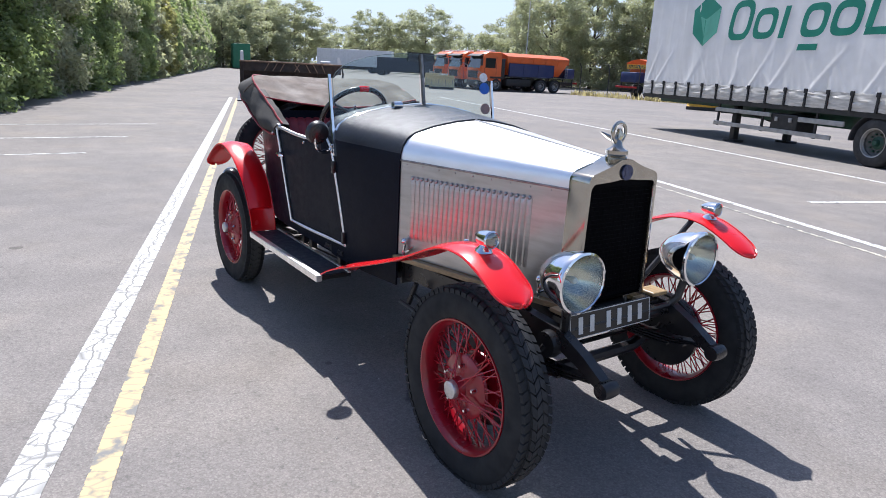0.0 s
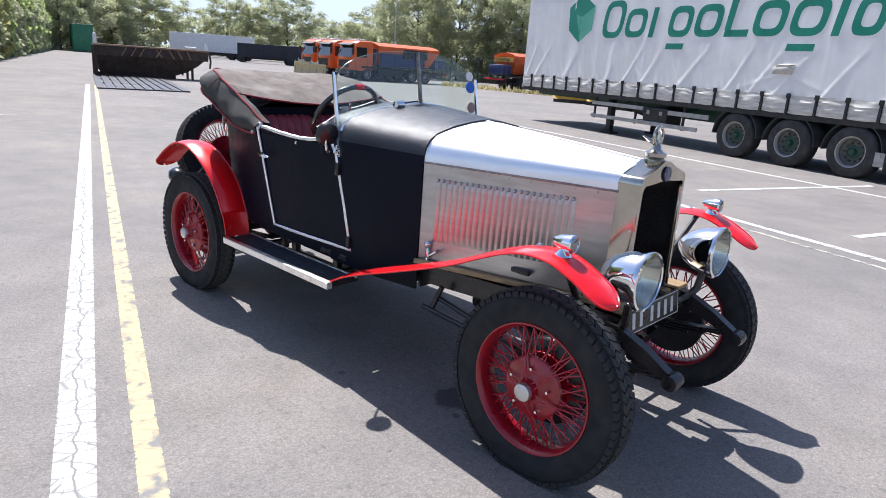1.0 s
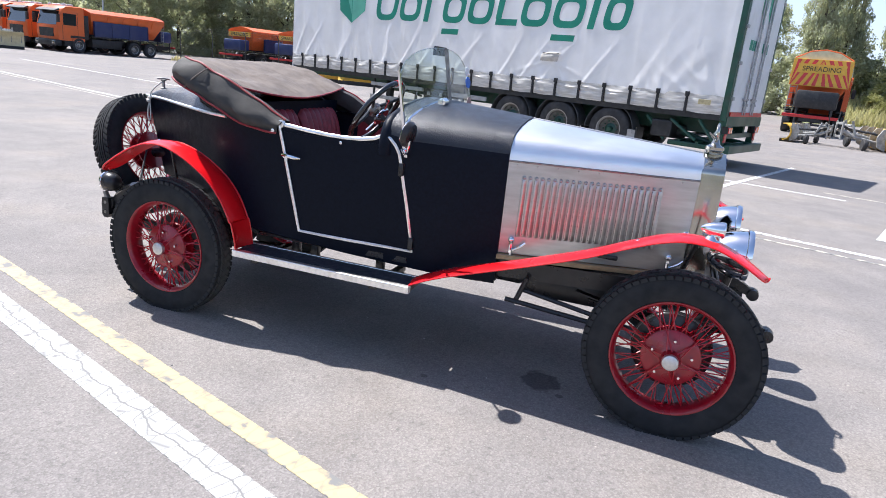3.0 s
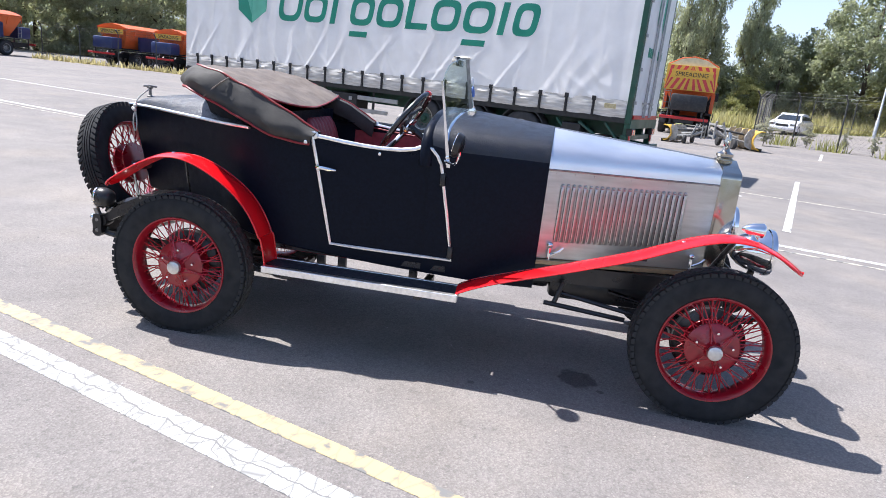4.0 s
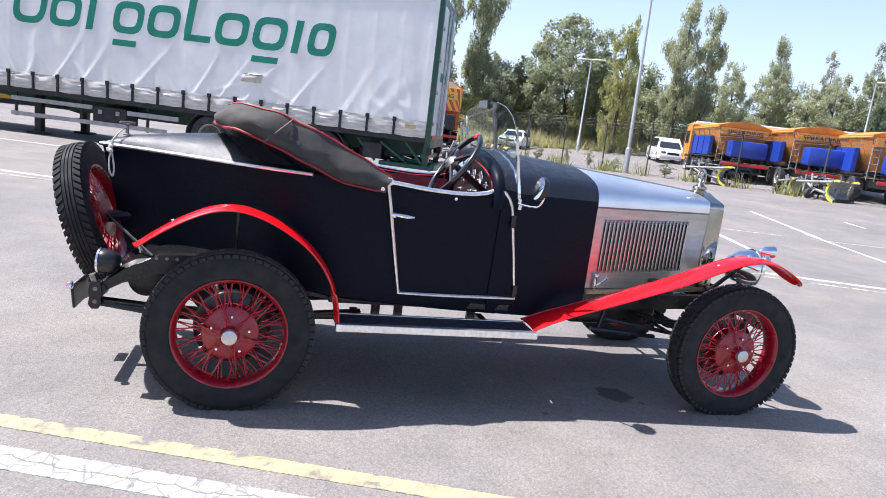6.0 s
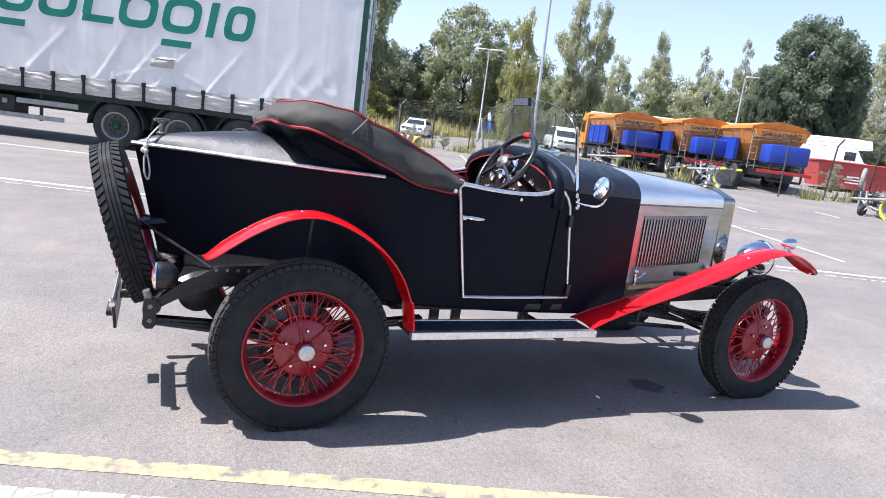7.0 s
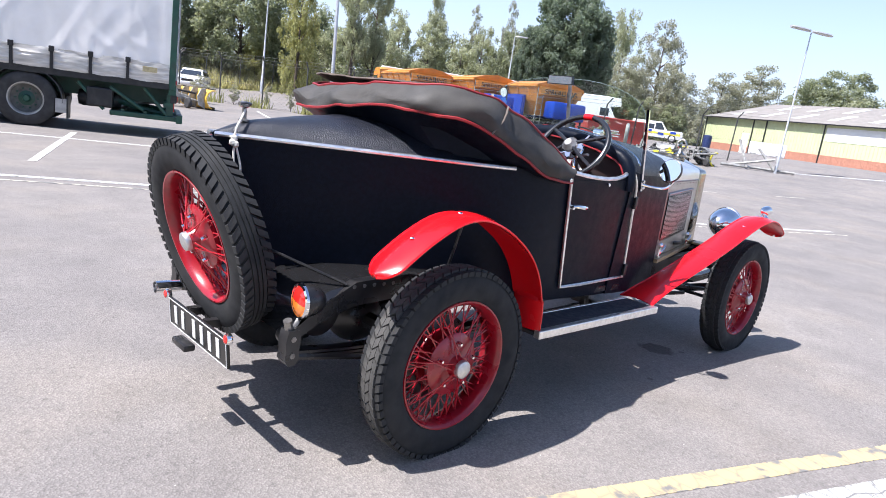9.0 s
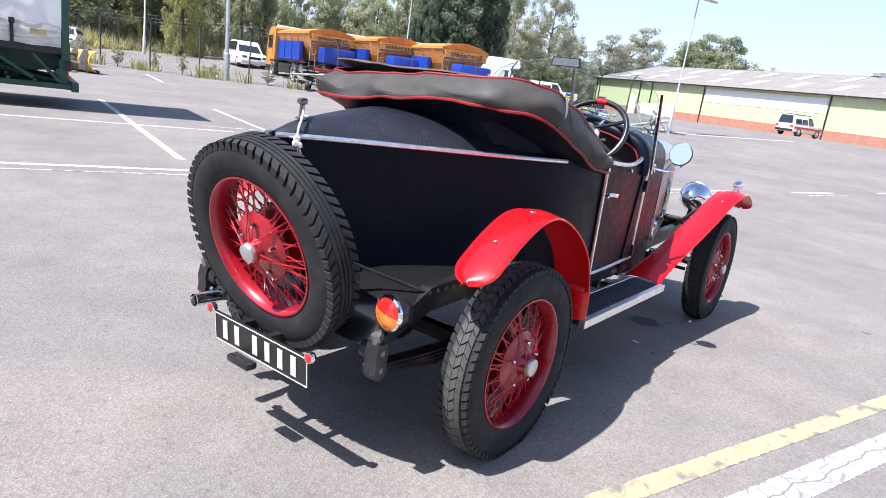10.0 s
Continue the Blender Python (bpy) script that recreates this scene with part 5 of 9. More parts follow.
def make_wheel(name, label, kind):
    w = new(name)
    w.empty_display_size = 0.1
    w.parent = CAR
    w["label"] = label
    tread(part("tyre", turned(tyre_profile(), 72, closed=True), RUBBER, w, "black treaded rubber tyre"), kind)
    part("rim", turned([(0.247, -0.048), (0.255, -0.057), (0.261, -0.057), (0.263, -0.048), (0.255, -0.04), (0.248, -0.026), (0.244, -0.015), (0.244, 0.015), (0.248, 0.026), (0.255, 0.04), (0.263, 0.048), (0.261, 0.057), (0.255, 0.057), (0.249, 0.048), (0.241, 0.034), (0.237, 0.0), (0.241, -0.034)], 72, closed=True), REDW, w, "red-painted steel wheel rim")
    sp = bmesh.new()
    n = 36
    for k in range(n):
        a = 2 * math.pi * k / n
        sg = 1 if k % 2 else -1
        for r0, y0, y1, da in ((0.12, -0.028, -0.005, 0.16), (0.12, 0.04, 0.008, 0.19), (0.045, -0.075, -0.002, 0.36)):
            if y0 == -0.075 and k % 3:
                continue
            b = a + sg * da + (0.05 if y0 > 0 else 0)
            sweep(sp, [(r0 * math.cos(a), y0, r0 * math.sin(a)), (0.241 * math.cos(b), y1, 0.241 * math.sin(b))], 0.003, 5)
    part("spokes", sp, SPOKE, w, "red wire spokes")
    part("hub", turned([(0, -0.086), (0.034, -0.086), (0.038, -0.07), (0.044, -0.052), (0.062, -0.044), (0.116, -0.038), (0.127, -0.03), (0.127, -0.016), (0.085, -0.012), (0.07, 0.03), (0.122, 0.034), (0.126, 0.046), (0, 0.05)], 32), REDW, w, "red-painted wheel hub")
    part("hub_cap", turned([(0, -0.104), (0.026, -0.103), (0.034, -0.099), (0.037, -0.09), (0.036, -0.08), (0, -0.08)], 28), CAPGREY, w, "dull alloy hub cap")
    for k in range(5):
        a = 2 * math.pi * (k + 0.2) / 5
        part("wheel_nut", turned([(0, -0.064), (0.006, -0.063), (0.0085, -0.056), (0.0105, -0.036), (0, -0.034)], 6, Matrix.Translation((0.088 * math.cos(a), 0, 0.088 * math.sin(a)))), CHROME, w)
    return w


def brake_drum(m):
    part("brake_drum", turned([(0, 0.046), (0.16, 0.048), (0.172, 0.056), (0.172, 0.085), (0.178, 0.09), (0.172, 0.1), (0, 0.1)], 40, m), BLACKP, CAR, "black brake drum")


rear = make_wheel("rear_wheel", "red wire wheel with a dusty block-tread tyre", "dusty")
rear.matrix_local = pose(0, -0.63, 0.369)
rl = copy_thing(rear, pose(0, 0.63, 0.369, 0, 0, 180))
front = make_wheel("front_wheel", "red wire wheel with a ribbed tyre", "block")
front.matrix_local = pose(2.74, -0.63, 0.369)
copy_thing(front, pose(2.74, 0.63, 0.369, 0, 0, 180))
for x in (0, 2.74):
    brake_drum(Matrix.Translation((x, -0.63, 0.369)))
    brake_drum(pose(x, 0.63, 0.369, 0, 0, 180))
spare = make_wheel("spare_wheel", "red wire spare wheel strapped to the tail", "rib")
spare.matrix_local = pose(-0.72, -0.03, 0.762) @ pose(0, 0, 0, 0, 0, -90) @ pose(0, 0, 0, 17) @ Matrix.Scale(0.965, 4)
part("spare_carrier", rods([(-0.7, -0.02, 0.75), (-0.4, -0.02, 0.8)], rad=0.03), BLACKP, CAR)
part("spare_stay", rods([(-0.66, -0.1, 0.78), (-0.38, -0.45, 0.66)], rad=0.0065), BLACKP, CAR)
part("spare_stay", rods([(-0.66, 0.1, 0.78), (-0.38, 0.45, 0.66)], rad=0.0065), BLACKP, CAR)

# luggage hook and cord at the tail
hk = bmesh.new()
lathe(hk, [(0, 0), (0.02, 0.002), (0.02, 0.008), (0.009, 0.012), (0.008, 0.05), (0.018, 0.054), (0.018, 0.062), (0, 0.066)], 14, Matrix.Translation((-0.6, 0, 1.178)) @ pose(0, 0, 0, 90))
sweep(hk, [(-0.632, -0.02, 1.243), (-0.6, 0.0, 1.246), (-0.568, 0.02, 1.243)], [0.0065, 0.006, 0.0065], 8)
part("tail_handle", hk, STEEL, CAR, "small steel T-handle on the tail")
part("cord", rods(curve_pts([(-0.6, -0.01, 1.225), (-0.63, -0.04, 1.19), (-0.655, -0.055, 1.15), (-0.66, -0.06, 1.1), (-0.665, -0.07, 1.06), (-0.66, -0.08, 1.0), (-0.645, -0.082, 0.975), (-0.64, -0.078, 1.02), (-0.655, -0.066, 1.09), (-0.665, -0.06, 1.13)], 5), rad=0.0042), CORD, CAR, "knotted white cord")
kn = bmesh.new()
for q in ((-0.662, -0.06, 1.12), (-0.67, -0.065, 1.105), (-0.66, -0.07, 1.1)):
    bmesh.ops.create_icosphere(kn, subdivisions=1, radius=0.014, matrix=Matrix.Translation(q))
part("cord_knot", kn, CORD, CAR)


# ---- folded hood: cloth stretched over its folded sticks, with a hanging skirt piped in red
TOPE = [(0.685, 0.562, 1.15), (0.51, 0.568, 1.238), (0.3, 0.56, 1.335), (0.13, 0.535, 1.397), (-0.02, 0.475, 1.406), (-0.085, 0.3, 1.402), (-0.1, 0.0, 1.4)]
LOWE = [(0.66, 0.592, 1.086), (0.45, 0.604, 1.114), (0.2, 0.602, 1.217), (0.0, 0.57, 1.287), (-0.12, 0.43, 1.302), (-0.165, 0.2, 1.302), (-0.175, 0.0, 1.302)]


def both(rows):
    """Mirror a row across the car; the far side of the hood hangs a little lower."""
    sag = 0.045
    return [(x, -y, z - 0.5 * sag * (y < 0.1)) for x, y, z in rows] + [(x, y, z - sag * max(0.0, min(1.0, (0.35 - x) / 0.35))) for x, y, z in rows[::-1][1:]]


te, le = ([p + noise.noise_vector(p * 9) * 0.011 for p in curve_pts(both(q), 6)] for q in (TOPE, LOWE))
rings = []
for i, (p, q) in enumerate(zip(te, le)):
    out = Vector((q.x - 0.35, q.y, 0)).normalized()
    ring = []
    for k in range(9):
        t = k / 8
        v = p.lerp(q, t) + out * (0.028 * math.sin(math.pi * t))
        v += (noise.noise_vector(v * 7) * 0.03 + noise.noise_vector(Vector((v.x * 16 + v.z * 10, v.y * 5, v.z * 9))) * 0.016) * math.sin(math.pi * t) + noise.noise_vector(Vector((v.x * 4, v.y * 4, v.z * 22))) * 0.014 * math.sin(math.pi * t)
        ring.append(v)
    # tucked under towards the deck
    inward = Vector((0.25 - q.x, -q.y * 0.45, 0))
    ring.append(q + inward * 0.05 + Vector((0, 0, -0.004)))
    for f, drop in ((0.16, 0.045), (0.34, 0.13)):
        v = q + inward * f - Vector((0, 0, drop))
        lim = lerp(HALF, v.x) - 0.03
        if abs(v.y) > lim:
            v.y = math.copysign(lim, v.y)
        v.z = max(v.z, 1.137)
        ring.append(v)
    rings.append(ring)
hood = part("folded_hood", thick(loft([r[:9] for r in rings]), 0.006), HOODDARK, CAR, "folded dark cloth hood with red piping")
# tuck below the piping is black: the shade there is put into its material
part("hood_underside", thick(loft([r[8:] for r in rings]), 0.004), BLACK, hood, "black lining tucked below the piping")
part("hood_piping", sweep(bmesh.new(), te, 0.0062, 6), PIPING, hood, "red hood piping")
part("hood_piping", sweep(bmesh.new(), [p + Vector((0, math.copysign(0.006, p.y), 0)) for p in le], 0.0062, 6), PIPING, hood, "red hood piping")
rings = []
for k in range(13):
    v_ = k / 12
    s_ = te[round(24 - 15 * v_)]
    ring = []
    for j in range(33):
        u = -1 + j / 16
        y = abs(s_.y) * u
        z = s_.z - (0.004 + 0.05 * v_) * (1 - u * u)
        x = s_.x - 0.085 * (1 - v_) ** 2 * (1 - u * u) + 0.05 * v_ * (1 - abs(u))
        v = Vector((x, y, z))
        v.z += (0.035 * noise.noise((x * 5 + y * 2, y * 3.0, 4)) + 0.02 * noise.noise((x * 4, y * 11, 8))) * math.sin(math.pi * min(0.95, 0.1 + v_)) * (1 - u ** 6)
        ring.append(v)
    rings.append(ring)
part("hood_cloth", thick(loft(rings), 0.006), HOODTAN, hood, "faded brown-grey hood cloth in slack folds")
part("cloth_piping", sweep(bmesh.new(), rings[-1], 0.006, 6), PIPING, hood)
# inner returns of the two arms
for s in (-1, 1):
    src = [p for p in te if p.y * s > 0 and p.x > 0.28]
    rr = [[p, p + Vector((0, -s * 0.045, -0.006)), p + Vector((0.0, -s * 0.055, -0.06)), p + Vector((-0.01, -s * 0.045, -0.1))] for p in src]
    part("hood_arm", thick(loft(rr), 0.005), HOODDARK, hood)
    p = Vector((0.645, s * 0.6, 1.096))
    part("hood_stud", turned([(0, -0.01), (0.01, -0.008), (0.012, 0), (0.01, 0.008), (0, 0.01)], 12, Matrix.Translation(p)), CHROME, hood)
    part("hood_seam", sweep(bmesh.new(), [te[i].lerp(le[i], t) + Vector((-0.0, math.copysign(0.018, te[i].y) * math.sin(math.pi * t) + math.copysign(0.01, te[i].y), 0)) for i in ((15,) if s < 0 else (len(te) - 16,)) for t in (0, 0.25, 0.5, 0.75, 1)], 0.004, 5), HOODTAN, hood)
# front wall of the hood well, behind the seats
part("hood_well", thick(loft([[Vector((0.4, y, z)) for y in (-0.5, -0.25, 0, 0.25, 0.5)] for z in (0.9, 1.05, 1.21)]), 0.01), BLACK, CAR)

# ---------------------------------------------------------------- trailer
CURTAIN = mat("white_pvc_curtain", (0.84, 0.82, 0.79), 0.5, vary=(3, 0.04), grime=(1.3, (0.7, 0.675, 0.63), 0.5))
SKIRT = mat("creased_clear_pvc_skirt", (0.6, 0.575, 0.53), 0.35, vary=(4, 0.2), grime=(2.2, (0.3, 0.275, 0.24), 0.6), coat=0.15, stretch=(1, 1, 7))
LOGOGREEN = mat("green_print", (0.02, 0.24, 0.16), 0.4, vary=(4, 0.08))
LOGOPALE = mat("pale_green_print", (0.12, 0.42, 0.3), 0.4, vary=(4, 0.08))
TGREEN = mat("dark_green_frame", (0.012, 0.066, 0.042), 0.4, vary=(5, 0.2), grime=(6, (0.06, 0.06, 0.05), 0.5))
TBLACK = mat("black_underframe", (0.015, 0.016, 0.018), 0.5, vary=(6, 0.3), grime=(9, (0.07, 0.065, 0.06), 0.4))
STRAP = mat("black_strap", (0.015, 0.015, 0.017), 0.6, vary=(20, 0.2))
GALV = mat("grey_guard_rail", (0.42, 0.42, 0.42), 0.45, 0.5, vary=(6, 0.15), grime=(10, (0.2, 0.2, 0.19), 0.4))
DOORWHITE = mat("white_trailer_door", (0.74, 0.75, 0.76), 0.35, vary=(3, 0.04), grime=(2.5, (0.5, 0.5, 0.48), 0.35))
REDREFLECT = mat("red_marker", (0.5, 0.03, 0.03), 0.35, vary=(20, 0.1))
TTYRE = mat("lorry_tyre", (0.03, 0.03, 0.031), 0.8, vary=(10, 0.2), grime=(5, (0.09, 0.085, 0.08), 0.4))
TRIMS = mat("steel_lorry_rim", (0.42, 0.41, 0.39), 0.45, 0.6, vary=(9, 0.2), grime=(9, (0.13, 0.12, 0.1), 0.5))
DISCDARK = mat("dark_wheel_disc", (0.12, 0.118, 0.11), 0.6, 0.3, vary=(12, 0.25), grime=(9, (0.05, 0.048, 0.045), 0.6))
MUDG = mat("grey_mudguard", (0.05, 0.053, 0.058), 0.55, vary=(8, 0.2), grime=(5, (0.12, 0.115, 0.11), 0.4))

TR = thing("curtain_trailer", "long white curtain-sided lorry trailer with green frame", "trailer", pose(1.146, 11.96, 0, 0, 0, -20))
X0, X1, ZT = -11.6, 2.36, 4.1


def curtain_y(x, z):
    """Depth of the slack curtain: upright folds, diagonal pulls near the bottom, a bulge round the torn pocket."""
    y = 0.006 * noise.noise((x * 0.9, 0, z * 0.12)) + 0.003 * noise.noise((x * 3.5 + z * 0.5, 7, z * 0.25)) + 0.0015 * math.sin(x * 9.9)
    low = math.exp(-max(0.0, z - 1.45) / 0.28)
    # creases fanning up from each strap
    u = ((x + 11.714) / 0.634) % 1.0 - 0.5
    fan = abs(((u * 3.0 + (z - 1.4) * 1.3) % 1.0) - 0.5)
    y -= 0.02 * low * max(0.0, 0.3 - fan) * (1 + noise.noise((x * 1.7, 5, z)))
    # long crisp pulls across the cloth
    for k, (a, c) in enumerate(((1.1, -0.8), (1.5, 1.0))):
        n = abs(noise.noise((x * a + z * c, 3 + 5 * k, z * 0.35)))
        y -= 0.016 * max(0.0, 1 - 9 * n) * math.exp(-max(0.0, z - 1.5) / 0.7)
    d = math.hypot((x + 1.83 - 0.5 * (z - 1.97)) / 0.26, (z - 1.97) / 0.075)
    # upright creases over the straps
    y -= 0.0028 * math.exp(-((abs(u) - 0.5) / 0.07) ** 2) * (0.5 + abs(noise.noise((x * 0.8, 11, z * 0.7))))
    # tent of pulls below the pocket
    for q in (-1.1, 1.1):
        along = (x + 1.83) * q
        y -= 0.014 * (along > 0) * math.exp(-((z - 1.9 + 0.32 * along) / 0.035) ** 2) * max(0.0, 1 - along / 1.3)
    return y - 0.03 * math.exp(-d ** 3)


rings = []
levels = [1.4 + 0.04 * k for k in range(24)] + [2.36 + (ZT - 2.36) * k / 10 for k in range(11)]
for i in range(421):
    x = X0 + (X1 - X0) * i / 420
    rings.append([Vector((x, curtain_y(x, z), z)) for z in levels])
part("side_curtain", thick(loft(rings), 0.004), CURTAIN, TR, "white slack pvc side curtain with folds")
nst = 22
STW = 0.634
for i in range(nst):
    a = -11.714 + STW * i
    rings = []
    for k in range(19):
        xa, xb = max(X0, a + 0.03), min(X1 - 0.025, a + STW - 0.03 + (0.2 if i == nst - 1 else 0.0))
        x = xa + (xb - xa) * k / 18
        u = k / 18
        ring = []
        for j in range(13):
            v = j / 12
            z = 1.1 + 0.36 * v
            bulge = 0.035 * math.sin(math.pi * u) * math.sin(math.pi * min(1, v * 1.1)) * (0.6 + 0.8 * abs(noise.noise((i * 3.3, 1, 2))))
            cr = 0.016 * noise.noise((x * 2.2, i, z * 24)) + 0.01 * noise.noise((x * 5 + z * 5, i, z * 34)) + 0.004 * noise.noise((x * 20, i, z * 40))
            ring.append(Vector((x, -0.022 - bulge - cr, z + 0.012 * noise.noise((x * 4, 9, i)) - 0.012 * math.sin(math.pi * u) * (1 - v))))
        rings.append(ring)
    part("curtain_skirt", thick(loft(rings), 0.004), SKIRT, TR)
    if i == 0:
        continue
    bm = boxes((a - 0.026, a + 0.026, -0.055, -0.03, 1.08, 1.47))
    box(bm, a - 0.045, a + 0.045, -0.075, -0.035, 1.4, 1.5, bevel=0.01)
    part("strap", bm, STRAP, TR, smooth=False)
part("roof_rail", boxes((X0, X1 + 0.05, -0.02, 0.04, ZT, ZT + 0.12)), DOORWHITE, TR, smooth=False)
part("roof", boxes((X0, X1, 0.02, 2.5, ZT + 0.06, ZT + 0.1)), DOORWHITE, TR, smooth=False)
part("front_wall", boxes((X0 - 0.05, X0, 0.0, 2.52, 1.05, ZT + 0.1)), DOORWHITE, TR, smooth=False)
part("far_curtain", boxes((X0, X1, 2.5, 2.52, 1.1, ZT)), CURTAIN, TR, smooth=False)
part("load_bed", boxes((X0, X1, 0.02, 2.5, 1.0, 1.12)), TBLACK, TR, smooth=False)
# slotted pocket welded on the curtain, and a patched skirt panel
POCKET = mat("grey_beige_patch", (0.5, 0.47, 0.42), 0.5, vary=(9, 0.15))
pk = part("curtain_pocket", thick(loft([[Vector((-1.83 + 0.24 * a + 0.3 * (z - 1.97), curtain_y(-1.83 + 0.24 * a, z) - 0.012 - 0.03 * (1 - a * a) * math.sin(math.pi * (z - 1.87) / 0.2), z)) for z in (1.87, 1.9, 1.94, 1.98, 2.02, 2.05, 2.07)] for a in [-1 + k / 6 for k in range(13)]]), 0.006), POCKET, TR, "bulging beige pocket on the curtain")
part("pocket_slit", sweep(bmesh.new(), [(-1.83 + 0.22 * a + 0.02, curtain_y(-1.83, 2.06) - 0.03 - 0.02 * (1 - a * a), 2.055 - 0.012 * (1 - a * a)) for a in (-1, -0.5, 0, 0.5, 1)], 0.009, 5), STRAP, pk, "dark slit")
part("skirt_patch", boxes((1.86, 2.12, -0.085, -0.078, 1.27, 1.37), bevel=0.003), mat("ochre_label", (0.42, 0.36, 0.2), 0.5, vary=(20, 0.2)), TR, "small ochre patch", smooth=False)
part("side_rail", boxes((X0, X1, 0.0, 0.06, 0.98, 1.1)), TBLACK, TR, smooth=False)
for y in (0.75, 1.75):
    part("main_beam", loft([[Vector((x, y + a * 0.07, z)) for a, z in ((-1, zb), (1, zb), (1, 1.0), (-1, 1.0))] for x, zb in ((X0, 0.86), (-8.6, 0.86), (-7.6, 0.66), (X1, 0.66))], True, True), TGREEN, TR, smooth=False)
part("rear_pillar", boxes((X1 - 0.02, X1 + 0.1, -0.03, 0.12, 0.98, ZT + 0.14), bevel=0.012), TGREEN, TR, "green rear corner pillar", smooth=False)
part("rear_pillar", boxes((X1 - 0.02, X1 + 0.1, 2.4, 2.54, 0.98, ZT + 0.14), bevel=0.012), TGREEN, TR, smooth=False)
part("rear_header", boxes((X1 - 0.02, X1 + 0.1, 0.12, 2.4, ZT - 0.05, ZT + 0.14)), TGREEN, TR, smooth=False)
part("rear_sill", boxes((X1 - 0.02, X1 + 0.12, 0.0, 2.52, 0.88, 1.08)), TGREEN, TR, smooth=False)
part("marker_strip", boxes((X1 + 0.1, X1 + 0.126, 0.14, 2.4, 1.084, 1.17)), REDREFLECT, TR, "red reflective strip", smooth=False)
for y0, y1 in ((0.13, 1.25), (1.27, 2.39)):
    dr = part("rear_door", boxes((X1 + 0.06, X1 + 0.11, y0, y1, 1.17, ZT - 0.06), bevel=0.008), DOORWHITE, TR, "white rear door leaf", smooth=False)
    for y in ((y0 + y1) / 2 + (0.35 if y0 < 1 else -0.35), (y0 + y1) / 2 + (0.2 if y0 < 1 else -0.2)):
        part("lock_rod", rods([(X1 + 0.135, y, 1.12), (X1 + 0.135, y, ZT)], rad=0.018), GALV, dr)
        part("lock_lever", boxes((X1 + 0.12, X1 + 0.16, y - 0.16, y + 0.04, 1.42, 1.46), (X1 + 0.12, X1 + 0.16, y - 0.05, y + 0.05, 1.3, 1.36)), GALV, dr, smooth=False)
    for z in (1.4, 2.1, 2.8, 3.5):
        yh = y0 - 0.02 if y0 < 1 else y1 + 0.02
        part("door_hinge", boxes((X1 + 0.09, X1 + 0.14, yh - 0.06, yh + 0.06, z, z + 0.07), bevel=0.008), GALV, dr, smooth=False)
# print on the curtain: plain slanted green rings and bars, and a faceted shield
def ring_shape(x0, x1, z0, z1, w, n=36):
    bm = bmesh.new()
    cx, cz, hx, hz = (x0 + x1) / 2, (z0 + z1) / 2, (x1 - x0) / 2, (z1 - z0) / 2
    o, i_ = [], []
    for k in range(n):
        a = 2 * math.pi * k / n
        c, q = math.cos(a), math.sin(a)
        ex, ez = math.copysign(abs(c) ** 0.6, c), math.copysign(abs(q) ** 0.6, q)
        for lst, h, v in ((o, hx, hz), (i_, hx - w, hz - w)):
            z = cz + v * ez
            x = cx + h * ex + 0.16 * (z - cz)
            lst.append(bm.verts.new((x, curtain_y(x, z) - 0.008, z)))
    for k in range(n):
        j = (k + 1) % n
        bm.faces.new((o[k], o[j], i_[j], i_[k]))
    return bm


def bar_shape(x0, x1, z0, z1):
    bm = bmesh.new()
    rows = []
    for k in range(9):
        z = z0 + (z1 - z0) * k / 8
        rows.append([bm.verts.new((x + 0.16 * (z - 3.0), curtain_y(x + 0.16 * (z - 3.0), z) - 0.008, z)) for x in (x0, (x0 + x1) / 2, x1)])
    for a, b in zip(rows, rows[1:]):
        for k in range(2):
            bm.faces.new((a[k], a[k + 1], b[k + 1], b[k]))
    return bm


for a, b, z0, z1 in ((-7.79, -6.95, 2.62, 3.6), (-6.87, -6.1, 2.63, 3.36), (-5.28, -4.54, 2.63, 3.36), (-4.43, -3.66, 2.63, 3.36), (-2.78, -2.0, 2.63, 3.36), (-1.88, -1.09, 2.63, 3.36), (-0.57, 0.04, 2.63, 3.36)):
    part("printed_ring", thick(ring_shape(a, b, z0, z1, 0.155), 0.003), LOGOGREEN, TR, "plain green printed ring")
for a, b, z0, z1 in ((-5.92, -5.75, 2.63, 3.36), (-5.2, -4.62, 2.34, 2.48), (-3.52, -3.34, 2.78, 3.75), (-3.5, -2.86, 2.63, 2.78), (-1.8, -1.17, 2.34, 2.48), (-0.92, -0.75, 2.63, 3.36)):
    part("printed_bar", thick(bar_shape(a, b, z0, z1), 0.003), LOGOGREEN, TR, "plain green printed bar")
for poly, mt in (([(-9.45, 3.5), (-9.4, 2.85), (-8.85, 2.5), (-8.85, 3.2)], LOGOGREEN), ([(-8.85, 2.5), (-8.3, 2.85), (-8.25, 3.5), (-8.85, 3.2)], LOGOPALE), ([(-9.45, 3.5), (-8.85, 3.2), (-8.25, 3.5), (-8.85, 3.85)], LOGOGREEN), ([(-9.1, 3.3), (-8.85, 2.7), (-8.6, 3.3), (-8.85, 3.22)], LOGOPALE)):
    bm = bmesh.new()
    bm.faces.new([bm.verts.new((x, curtain_y(x, z) - (0.012 if mt is LOGOPALE else 0.009), z)) for x, z in poly])
    part("printed_shield", thick(bm, 0.003), mt, TR, "green faceted shield print", smooth=False)
